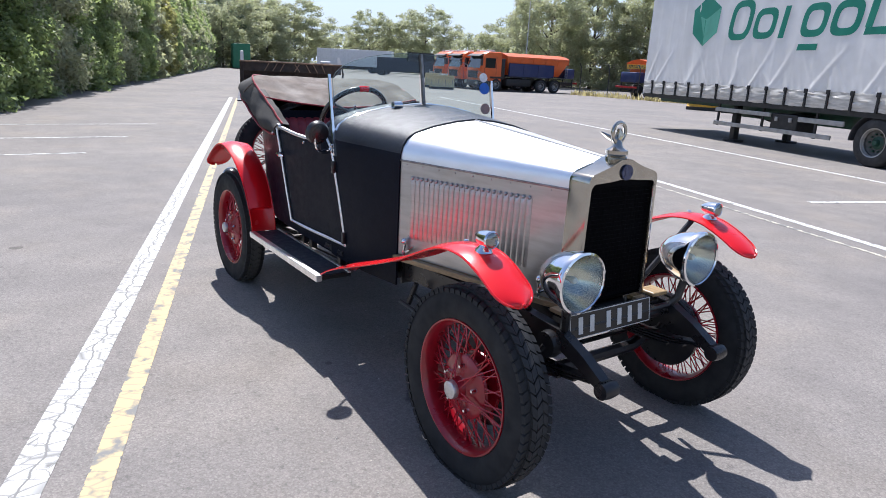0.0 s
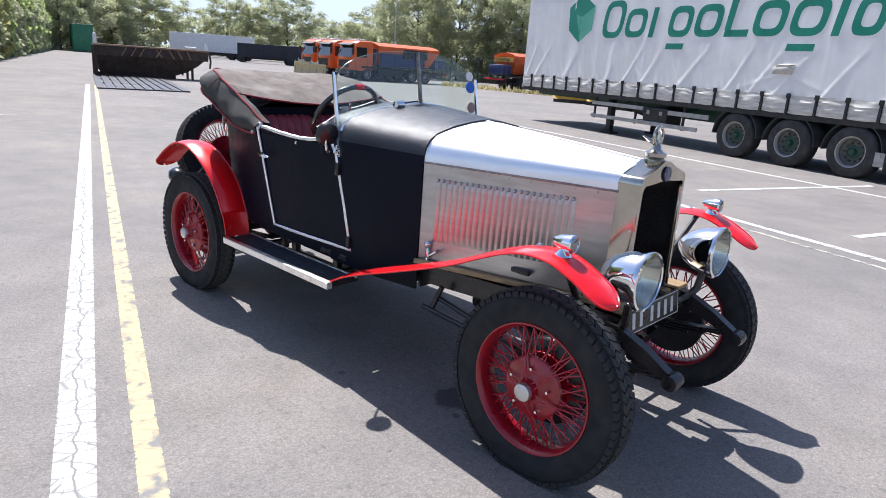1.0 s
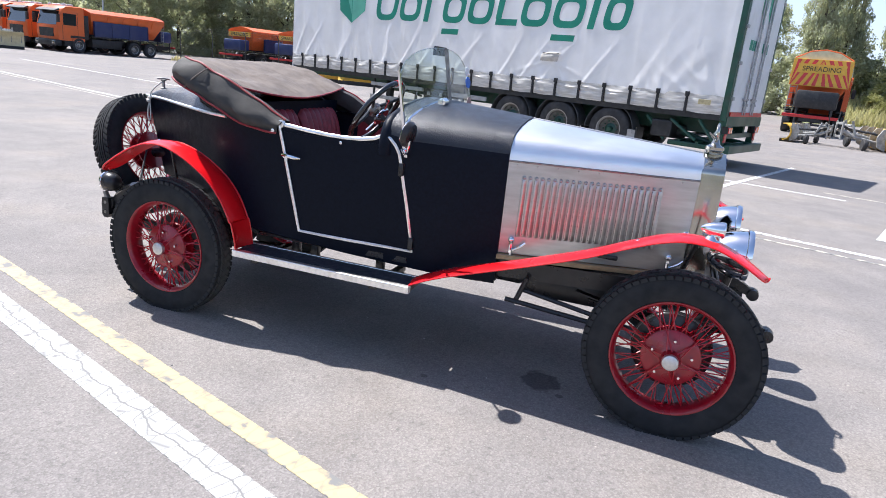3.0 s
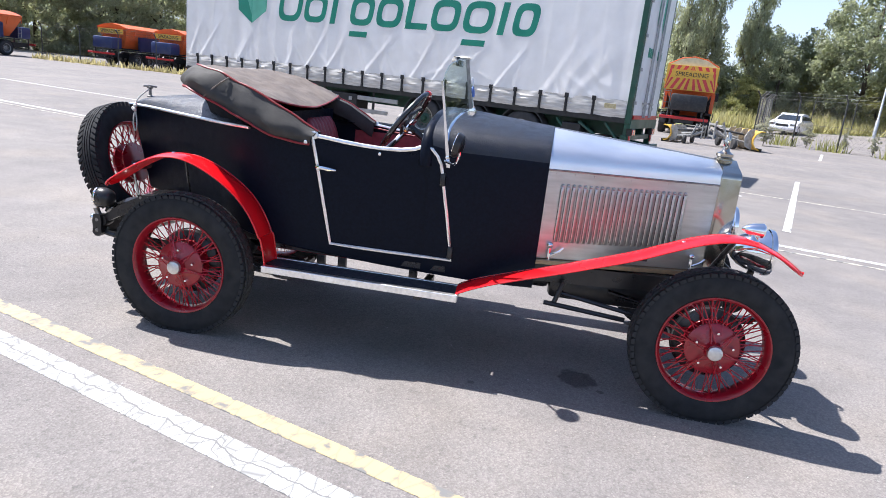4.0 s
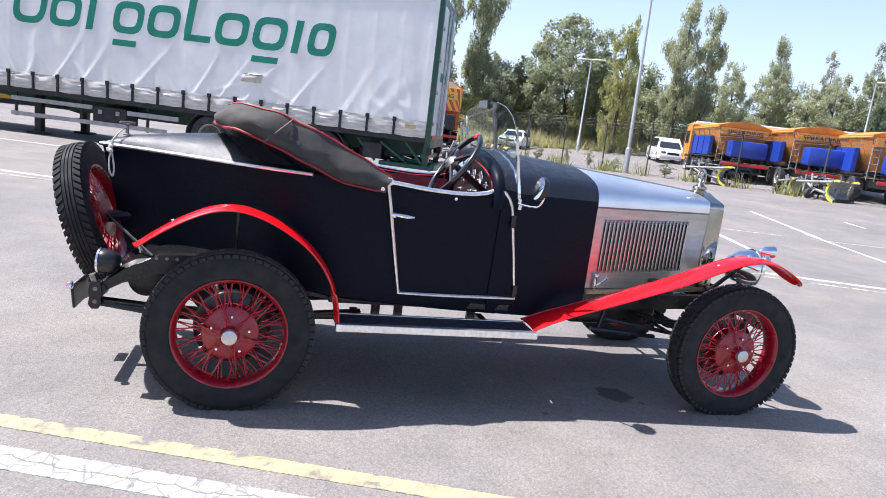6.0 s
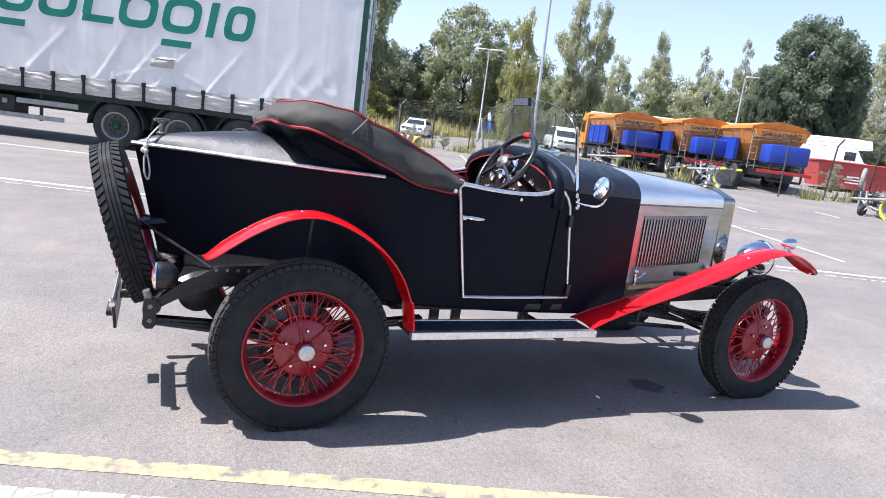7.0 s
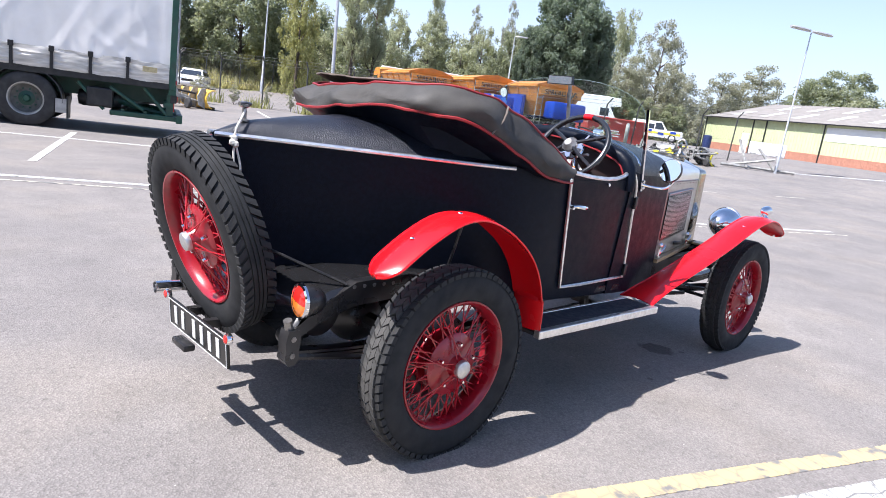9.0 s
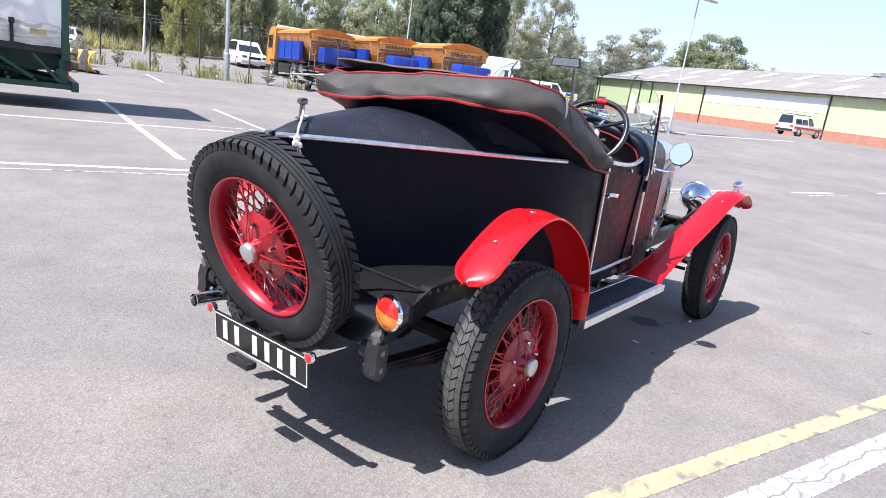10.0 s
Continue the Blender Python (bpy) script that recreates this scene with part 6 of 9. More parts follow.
for y0, w_ in ((0.5, 0.16), (0.7, 0.1), (0.84, 0.14), (1.02, 0.12), (1.42, 0.14), (1.6, 0.1), (1.76, 0.08)):
    part("door_print", boxes((X1 + 0.112, X1 + 0.116, y0, y0 + w_, 2.42, 2.62)), LOGOGREEN, TR, "plain green printed bar", smooth=False)
for y0, y1 in ((0.85, 1.2), (1.35, 1.75)):
    part("door_print", prism([(y0, 3.2), ((y0 + y1) / 2, 2.95), (y1, 3.3), (y1, 4.0), (y0, 4.0)], 0, 0.004, Matrix.Translation((X1 + 0.116, 0, 0)) @ pose(0, 0, 0, 0, 0, 90)), LOGOPALE, TR, smooth=False)


# running gear
def lorry_wheel(name, label, parent, m, r=0.5, w=0.36, hubcol=None):
    e = new(name)
    e.empty_display_size = 0.1
    e.parent = parent
    e.matrix_local = m
    e["label"] = label
    part("tyre", turned([(r * 0.56, -w * 0.5), (r * 0.7, -w * 0.53), (r * 0.9, -w * 0.5), (r * 0.97, -w * 0.45), (r, -w * 0.36), (r * 0.985, -w * 0.33), (r, -w * 0.3), (r, w * 0.3), (r * 0.97, w * 0.45), (r * 0.56, w * 0.5)], 48), TTYRE, e)
    part("rim", turned([(r * 0.585, -w * 0.46), (r * 0.6, -w * 0.52), (r * 0.56, -w * 0.5), (r * 0.535, -w * 0.36), (r * 0.52, -w * 0.34)], 40), TRIMS, e, "worn steel rim")
    part("wheel_disc", turned([(r * 0.525, -w * 0.36), (r * 0.52, -w * 0.22), (r * 0.49, -w * 0.18), (r * 0.3, -w * 0.12), (r * 0.26, -w * 0.14)], 40), DISCDARK, e, "dark grimy wheel disc")
    part("hub", turned([(0, -w * 0.42), (r * 0.1, -w * 0.42), (r * 0.13, -w * 0.36), (r * 0.15, -w * 0.2), (r * 0.27, -w * 0.14), (r * 0.27, 0), (0, 0)], 24), hubcol or TGREEN, e)
    for k in range(10):
        a = 2 * math.pi * k / 10
        part("wheel_nut", turned([(0, -w * 0.26), (0.018, -w * 0.25), (0.02, -w * 0.1), (0, -w * 0.1)], 6, Matrix.Translation((r * 0.36 * math.cos(a), 0, r * 0.36 * math.sin(a)))), hubcol or TGREEN, e)
    return e


first = None
for x in (-2.8, -1.44, -0.08):
    if first is None:
        first = lorry_wheel("trailer_wheel", "large trailer wheel with steel rim and green hub", TR, pose(x, 0.2, 0.495))
    else:
        copy_thing(first, pose(x, 0.2, 0.495))
    copy_thing(first, pose(x, 2.32, 0.495, 0, 0, 180))
    arc = [[Vector((x + 0.6 * math.cos(radians(a)), y, 0.5 + 0.585 * math.sin(radians(a)))) for y in (-0.0, 0.02, 0.4)] for a in range(-2, 183, 8)]
    part("mudguard", thick(loft(arc), 0.012), MUDG, TR, "grey plastic mudguard")
    part("axle", rods([(x, 0.3, 0.495), (x, 2.2, 0.495)], rad=0.07), TBLACK, TR)
mf = part("mud_flap", boxes((0.58, 0.61, 0.02, 0.4, 0.2, 0.62)), TBLACK, TR, smooth=False)
part("flap_label", boxes((0.4, 0.58, 0.0, 0.019, 0.3, 0.56), bevel=0.004), GALV, mf, "pale grey plate", smooth=False)
for y in (0.35, 2.1):
    bm = boxes((-7.48, -7.3, y - 0.08, y + 0.08, 0.05, 0.95), (-7.62, -7.16, y - 0.16, y + 0.16, 0.0, 0.06), bevel=0.012)
    part("landing_leg", bm, TBLACK, TR, "black landing leg")
part("leg_brace", rods([(-7.4, 0.35, 0.85), (-6.6, 0.9, 0.6)], [(-7.4, 0.35, 0.4), (-7.4, 2.1, 0.4)], rad=0.03), TBLACK, TR)
for z in (0.42, 0.78):
    x1 = -3.9 if z < 0.6 else -5.8
    part("guard_rail", boxes((-7.9, x1, 0.02, 0.06, z, z + 0.1), bevel=0.008), GALV, TR, "grey side guard rail", smooth=False)
part("guard_rail", boxes((-4.9, -3.6, 0.02, 0.06, 0.74, 0.85), bevel=0.008), GALV, TR, smooth=False)
for x in (-7.8, -6.1, -4.4):
    part("guard_post", boxes((x - 0.03, x + 0.03, 0.06, 0.1, 0.4, 1.0)), TBLACK, TR, smooth=False)
tb = part("tool_box", boxes((-5.8, -4.95, 0.06, 0.6, 0.44, 0.88), bevel=0.02), TBLACK, TR, "black plastic tool box", smooth=False)
for x in (-5.6, -5.15):
    part("box_latch", boxes((x - 0.05, x + 0.05, 0.03, 0.06, 0.7, 0.8), bevel=0.008), GALV, tb, smooth=False)
part("air_tank", turned([(0, -0.4), (0.14, -0.37), (0.16, -0.3), (0.16, 0.3), (0.14, 0.37), (0, 0.4)], 20, Matrix.Translation((1.1, 0.6, 0.62)) @ pose(0, 0, 0, 0, 0, 90)), TBLACK, TR)
# folded tail lift
part("lift_platform", boxes((1.3, 2.55, 0.1, 2.4, 0.36, 0.46), bevel=0.02), TGREEN, TR, "green folded tail lift platform", smooth=False)
part("lift_edge", boxes((2.5, 2.62, 0.05, 2.45, 0.33, 0.5), bevel=0.015), TGREEN, TR, smooth=False)
part("lift_arm", rods([(0.9, 0.5, 0.75), (2.0, 0.5, 0.5), (2.5, 0.5, 0.45)], [(0.9, 2.0, 0.75), (2.0, 2.0, 0.5), (2.5, 2.0, 0.45)], rad=0.06), TGREEN, TR)
part("lift_ram", rods([(1.0, 0.8, 0.5), (2.2, 0.8, 0.7)], [(1.0, 1.7, 0.5), (2.2, 1.7, 0.7)], rad=0.04), GALV, TR)
for y in (0.2, 2.3):
    part("rear_post", boxes((X1 - 0.05, X1 + 0.08, y - 0.07, y + 0.07, 0.45, 0.9)), TGREEN, TR, smooth=False)
    part("rear_marker", boxes((X1 + 0.08, X1 + 0.1, y - 0.06, y + 0.06, 0.55, 0.88)), REDREFLECT, TR, smooth=False)
part("rear_cross_beam", boxes((X1 - 0.1, X1 + 0.05, 0.1, 2.4, 0.62, 0.72)), TGREEN, TR, smooth=False)
for y in (0.12, 2.1):
    lb = part("light_box", boxes((X1 + 0.02, X1 + 0.14, y, y + 0.3, 0.72, 0.88), bevel=0.015), TBLACK, TR, "black rear light box", smooth=False)
    part("tail_lens", boxes((X1 + 0.14, X1 + 0.155, y + 0.03, y + 0.16, 0.74, 0.86), bevel=0.004), REDLENS, lb, "red tail lens", smooth=False)
    part("turn_lens", boxes((X1 + 0.14, X1 + 0.155, y + 0.18, y + 0.27, 0.74, 0.86), bevel=0.004), AMBER, lb, "amber lens", smooth=False)
for x in (1.5, 1.9, 2.3):
    part("lift_rib", boxes((x, x + 0.06, 0.12, 2.38, 0.46, 0.5)), TGREEN, TR, smooth=False)
part("lift_pack", boxes((0.9, 1.35, 0.06, 0.5, 0.5, 0.86), bevel=0.03), TBLACK, TR, "black lift power pack", smooth=False)
part("lift_brace", rods([(1.3, 0.08, 0.9), (1.9, 0.08, 0.52)], [(1.9, 0.08, 0.95), (2.3, 0.08, 0.5)], [(0.75, 0.12, 0.92), (1.2, 0.12, 0.45)], rad=0.035), TGREEN, TR)

# ---------------------------------------------------------------- lorries, cars, ploughs
ORANGE = mat("orange_truck_paint", (0.72, 0.14, 0.03), 0.35, vary=(2, 0.06), grime=(1.5, (0.4, 0.12, 0.06), 0.3))
AMBERP = mat("amber_hopper_paint", (0.62, 0.24, 0.04), 0.45, vary=(2, 0.12), grime=(1.5, (0.36, 0.13, 0.04), 0.6))
BLUE = mat("blue_panel_paint", (0.012, 0.05, 0.36), 0.35, vary=(2, 0.1), grime=(2, (0.05, 0.06, 0.2), 0.3))
DARKBLUE = mat("navy_panel_paint", (0.02, 0.035, 0.12), 0.4, vary=(2, 0.1), grime=(2, (0.08, 0.08, 0.1), 0.3))
DARKGLASS = mat("dark_window", (0.02, 0.025, 0.03), 0.08, coat=0.5, vary=(3, 0.1))
WHITEP = mat("white_car_paint", (0.78, 0.78, 0.78), 0.25, vary=(2, 0.03), coat=0.5)
REDSTRIPE = mat("red_stripe", (0.6, 0.05, 0.05), 0.35, vary=(6, 0.1))
YELLOWP = mat("yellow_plough_paint", (0.76, 0.46, 0.06), 0.4, vary=(4, 0.1), grime=(6, (0.35, 0.22, 0.08), 0.5))
BRIGHTY = mat("bright_yellow_paint", (0.78, 0.68, 0.05), 0.4, vary=(4, 0.1), grime=(6, (0.4, 0.35, 0.1), 0.4))
CREAM = mat("cream_paint", (0.66, 0.58, 0.36), 0.45, vary=(4, 0.08), grime=(5, (0.4, 0.34, 0.22), 0.4))
GREYSTEEL = mat("weathered_grey_steel", (0.34, 0.34, 0.325), 0.55, 0.25, vary=(5, 0.25), grime=(7, (0.12, 0.1, 0.08), 0.6))
# rust darkened: the shade on the skip's facing side is put into this colour
RUST = mat("rusty_skip_steel", (0.05, 0.034, 0.027), 0.75, vary=(5, 0.3), grime=(4, (0.11, 0.068, 0.047), 0.5))
NAVYDARK = mat("near_black_blue_paint", (0.012, 0.016, 0.03), 0.5, vary=(2, 0.15))
RUSTPALE = mat("pale_rust", (0.3, 0.19, 0.12), 0.8, vary=(6, 0.2))
REDBOX = mat("faded_red_paint", (0.5, 0.06, 0.05), 0.5, vary=(3, 0.12), grime=(3, (0.3, 0.08, 0.06), 0.5))
BOXGREEN = mat("green_container_paint", (0.03, 0.19, 0.1), 0.5, vary=(2, 0.15))
LETTER = mat("black_letters", (0.02, 0.02, 0.02), 0.5, vary=(9, 0.1))
CHEV_Y = mat("yellow_board", (0.72, 0.42, 0.05), 0.45, vary=(6, 0.08))


def gritter(name, label, m, cabcol, hopcol, panel, group):
    """A three-axle salt-spreading lorry; its nose points along +x, 8.4 m long."""
    t = thing(name, label, "lorry", m, group)
    cab = [(6.5, 0.75), (8.3, 0.75), (8.38, 1.2), (8.34, 1.75), (8.05, 2.75), (7.7, 2.98), (6.6, 3.0), (6.5, 2.9)]
    rings = [[Vector((x - (0.06 if e else 0) * (x > 8), y, z - (0.05 if e else 0) * (z > 2.7))) for x, z in cab] for y, e in ((-1.24, 1), (-1.16, 0), (1.16, 0), (1.24, 1))]
    c = part("cab", loft(rings, True, True), cabcol, t, "orange flat-fronted cab")
    part("windscreen", thick(loft([[Vector((8.36, y, 1.72)), Vector((8.1, y, 2.62))] for y in (-1.08, 0, 1.08)]), 0.02), DARKGLASS, c)
    for s in (-1, 1):
        part("side_window", boxes((7.05, 7.95, s * 1.25 - 0.012, s * 1.25 + 0.012, 1.75, 2.5), bevel=0.01), DARKGLASS, c, smooth=False)
        part("cab_step", boxes((7.2, 7.9, s * 1.1 - 0.1, s * 1.1 + 0.1, 0.4, 0.75)), TBLACK, c, smooth=False)
        part("cab_mirror", boxes((8.3, 8.45, s * 1.4 - 0.09, s * 1.4 + 0.09, 1.9, 2.4), bevel=0.02), TBLACK, c, smooth=False)
    part("bumper", boxes((8.1, 8.5, -1.22, 1.22, 0.38, 0.78), bevel=0.04), TBLACK, t, "dark bumper")
    part("grille", boxes((8.33, 8.4, -0.8, 0.8, 0.95, 1.5)), TBLACK, c, smooth=False)
    part("sun_visor", prism([(8.1, 2.66), (8.42, 2.58), (8.42, 2.64), (8.1, 2.8)], -1.12, 1.12), TBLACK, c, "dark sun visor", smooth=False)
    for sd in (-1, 1):
        part("headlight", boxes((8.46, 8.53, sd * 0.95 - 0.18, sd * 0.95 + 0.18, 0.5, 0.7), bevel=0.02), LENS, c)
        part("beacon", turned([(0, 0.18), (0.09, 0.16), (0.12, 0.0), (0, 0.0)], 12, Matrix.Translation((7.6, sd * 0.8, 2.98)) @ pose(0, 0, 0, 90)), DOORWHITE, c, "pale roof beacon")
        part("door_line", boxes((6.95, 6.97, sd * 1.245 - 0.006, sd * 1.245 + 0.006, 0.85, 2.6), (8.0, 8.02, sd * 1.245 - 0.006, sd * 1.245 + 0.006, 0.85, 1.75)), TBLACK, c, smooth=False)
        part("wheel_arch_trim", boxes((6.3, 7.5, sd * 1.2 - 0.05, sd * 1.2 + 0.05, 0.95, 1.12), bevel=0.03), TBLACK, c, smooth=False)
    part("light_bar", boxes((7.0, 7.4, -0.9, 0.9, 3.0, 3.12), bevel=0.04), DOORWHITE, c)
    part("exhaust_stack", boxes((6.1, 6.42, 0.5, 1.15, 0.9, 2.5), (6.1, 6.42, -1.15, -0.5, 0.9, 2.1), bevel=0.03), TBLACK, t, "black equipment behind the cab")
    part("chassis", boxes((-0.9, 8.0, -0.45, 0.45, 0.62, 0.92)), TBLACK, t, smooth=False)
    for s in (-1, 1):
        part("side_tank", boxes((3.6, 5.9, s * 0.85 - 0.3, s * 0.85 + 0.3, 0.42, 1.0), bevel=0.04), TBLACK, t)
        hop = [(1.5, 1.2), (5.75, 1.2), (5.75, 2.2), (1.5, 2.2)]
        pn = part("side_panel", prism(hop, s * 1.16 - 0.07, s * 1.16 + 0.07), panel, t, "blue body side panel", smooth=False)
        for x in (1.55, 3.0, 4.4, 5.7):
            part("panel_rib", boxes((x - 0.035, x + 0.035, s * 1.245 - 0.025, s * 1.245 + 0.025, 1.18, 2.14)), panel, pn, smooth=False)
        part("catwalk", boxes((0.3, 6.0, s * 1.1 - 0.16, s * 1.1 + 0.16, 1.1, 1.16)), TBLACK, t, smooth=False)
    # hopper: sides and ends lean outwards to the rim, under a low ridge of sheeting
    rings = []
    for x0, x1_, inset in ((0.62, 0.08, 0.0), (2.2, 2.2, 0.0), (4.2, 4.2, 0.0), (5.6, 6.0, 0.0)):
        half = [(0.62, 1.3), (1.0, 1.95), (1.24, 2.55), (1.25, 2.72), (0.7, 2.9), (0.0, 3.0)]
        side = [Vector((x0 + (x1_ - x0) * min(1.0, (z - 1.3) / 1.25), -y, z)) for y, z in half]
        rings.append(side + [Vector((v.x, -v.y, v.z)) for v in side[::-1][1:]])
    part("hopper", loft(rings, True, True), hopcol, t, "orange covered salt hopper", smooth=False)
    for sd in (-1, 1):
        part("hopper_rim", rods([(0.1, sd * 1.25, 2.62), (6.0, sd * 1.25, 2.62)], rad=0.045), hopcol, t)
        for x in (1.1, 2.3, 3.5, 4.7):
            part("hopper_rib", loft([[Vector((x + a, sd * (y + b), z)) for a, b in ((-0.04, 0.0), (0.04, 0.0), (0.04, 0.05), (-0.04, 0.05))] for y, z in ((1.06, 2.1), (1.23, 2.55))], True, True), hopcol, t, smooth=False)
    bd = part("rear_board", boxes((0.0, 0.07, -1.12, 1.12, 2.24, 2.62)), hopcol, t, "hopper tail board", smooth=False)
    part("sign_board", boxes((-0.03, -0.004, -1.08, 1.08, 2.26, 2.6)), hopcol if hopcol is AMBERP else CHEV_Y, bd, smooth=False)
    words("SPREADING", 0.33, Matrix.Translation((-0.036, 0.0, 2.31)) @ pose(0, 0, 0, 90, 0, -90), LETTER, bd)
    part("spreader_chute", boxes((-0.95, 0.05, -0.95, 0.75, 1.2, 2.0), bevel=0.1), TBLACK if panel is ORANGE else panel, t, "blue sheeted spreader cover")
    part("spreader_frame", rods([(-0.85, -0.8, 0.5), (-0.85, -0.8, 1.3)], [(-0.85, 0.6, 0.5), (-0.85, 0.6, 1.3)], [(-0.85, -0.8, 0.5), (-0.85, 0.6, 0.5)], [(-0.85, -0.1, 0.5), (0.2, -0.1, 0.8)], rad=0.05), TBLACK, t)
    part("rear_light_bar", boxes((-0.98, -0.9, -1.15, 1.15, 0.78, 0.92), bevel=0.02), REDREFLECT, t, smooth=False)
    part("spinner", turned([(0, 0.0), (0.3, 0.02), (0.3, 0.06), (0, 0.08)], 20, Matrix.Translation((-0.3, 0, 0.45)) @ pose(0, 0, 0, 90)), TBLACK, t)
    w = None
    for x in (1.3, 2.65, 6.9):
        for s in (-1, 1):
            mm = pose(x, s * 1.08, 0.5, 0, 0, 0 if s < 0 else 180)
            if w is None:
                w = lorry_wheel("truck_wheel", "black lorry wheel", t, mm, 0.5, 0.32, TRIMS)
            else:
                copy_thing(w, mm)
        for s in (-1, 1):
            part("wheel_arch", thick(loft([[Vector((x + 0.58 * math.cos(radians(a)), s * y, 0.5 + 0.58 * math.sin(radians(a)))) for y in (0.9, 1.24)] for a in range(0, 181, 20)]), 0.02), TBLACK, t)
    ladder = bmesh.new()
    for y in (0.85, 1.15):
        sweep(ladder, [(0.1, y, 0.9), (0.1, y, 2.6)], 0.02, 6)
    for k in range(6):
        sweep(ladder, [(0.1, 0.85, 1.0 + 0.28 * k), (0.1, 1.15, 1.0 + 0.28 * k)], 0.015, 6)
    part("ladder", ladder, GREYSTEEL, t)
    return t


G1 = "orange spreading lorries parked at the yard's far side"
one = gritter("gritting_lorry", "orange gritting lorry with dark blue body panels, parked", pose(-37.0, 39.0, 0, 0, 0, -100), ORANGE, ORANGE, DARKBLUE, G1)
for x, y in ((-40.4, 39.5), (-43.7, 40.2)):
    copy_thing(one, pose(x, y, 0, 0, 0, -100))
for x, y in ((-30.6, 41.0), (-26.3, 41.4), (-22.2, 42.0), (-18.0, 42.6)):
    copy_thing(one, pose(x, y, 0, 0, 0, 84))
G2 = "amber spreading lorries behind the mesh fence"
two = gritter("gritting_lorry", "amber gritting lorry with bright blue panels behind a fence", on_ground(22.5, 24.9, 67), AMBERP, AMBERP, BLUE, G2)
for x, y in ((23.7, 21.2), (23.95, 17.25)):
    copy_thing(two, on_ground(x, y, 65))
gl = gritter("gritting_lorry", "red-orange gritting lorry with a striped tail board", on_ground(8.25, 31.5, 78), ORANGE, ORANGE, ORANGE, "")
tb = part("tail_board", boxes((-0.14, -0.05, -1.22, 1.22, 2.2, 3.4), bevel=0.01), CHEV_Y, gl, "yellow board with red chevrons", smooth=False)
for k in range(7):
    for sd in (-1, 1):
        y = sd * (0.12 + 0.34 * k)
        pts_ = [(y, 2.23), (y + sd * 0.17, 2.23), (y + sd * 0.17 - sd * 0.6, 3.37), (y - sd * 0.6, 3.37)]
        pts_ = [(min(1.2, max(-1.2, a)) if a * sd > 0 else 0.0, b) for a, b in pts_]
        if abs(pts_[0][0] - pts_[1][0]) + abs(pts_[2][0] - pts_[3][0]) > 0.05:
            bm = bmesh.new()
            bm.faces.new([bm.verts.new((-0.146, a, b)) for a, b in pts_])
            part("red_chevron", thick(bm, 0.004), REDSTRIPE, tb, smooth=False)
sb = part("sign_panel", boxes((-0.19, -0.152, -0.98, 0.98, 2.78, 3.18)), CHEV_Y, tb, "yellow sign panel", smooth=False)
words("SPREADING", 0.3, Matrix.Translation((-0.195, 0.0, 2.87)) @ pose(0, 0, 0, 90, 0, -90), LETTER, sb)
part("hopper_cover", loft([[Vector((x, y, z)) for y, z in ((-1.2, 2.7), (-1.15, 3.4), (-0.6, 3.7), (0, 3.8), (0.6, 3.7), (1.15, 3.4), (1.2, 2.7))] for x in (-0.04, 3.0, 6.0)], False, True), CREAM, gl, "pale cloth hopper cover")
part("cover_frame", rods(*[[(x, -1.18, 3.42), (x, -0.6, 3.73), (x, 0, 3.83), (x, 0.6, 3.73), (x, 1.18, 3.42)] for x in (0.0, 2.0, 4.0)], rad=0.03), ORANGE, gl)


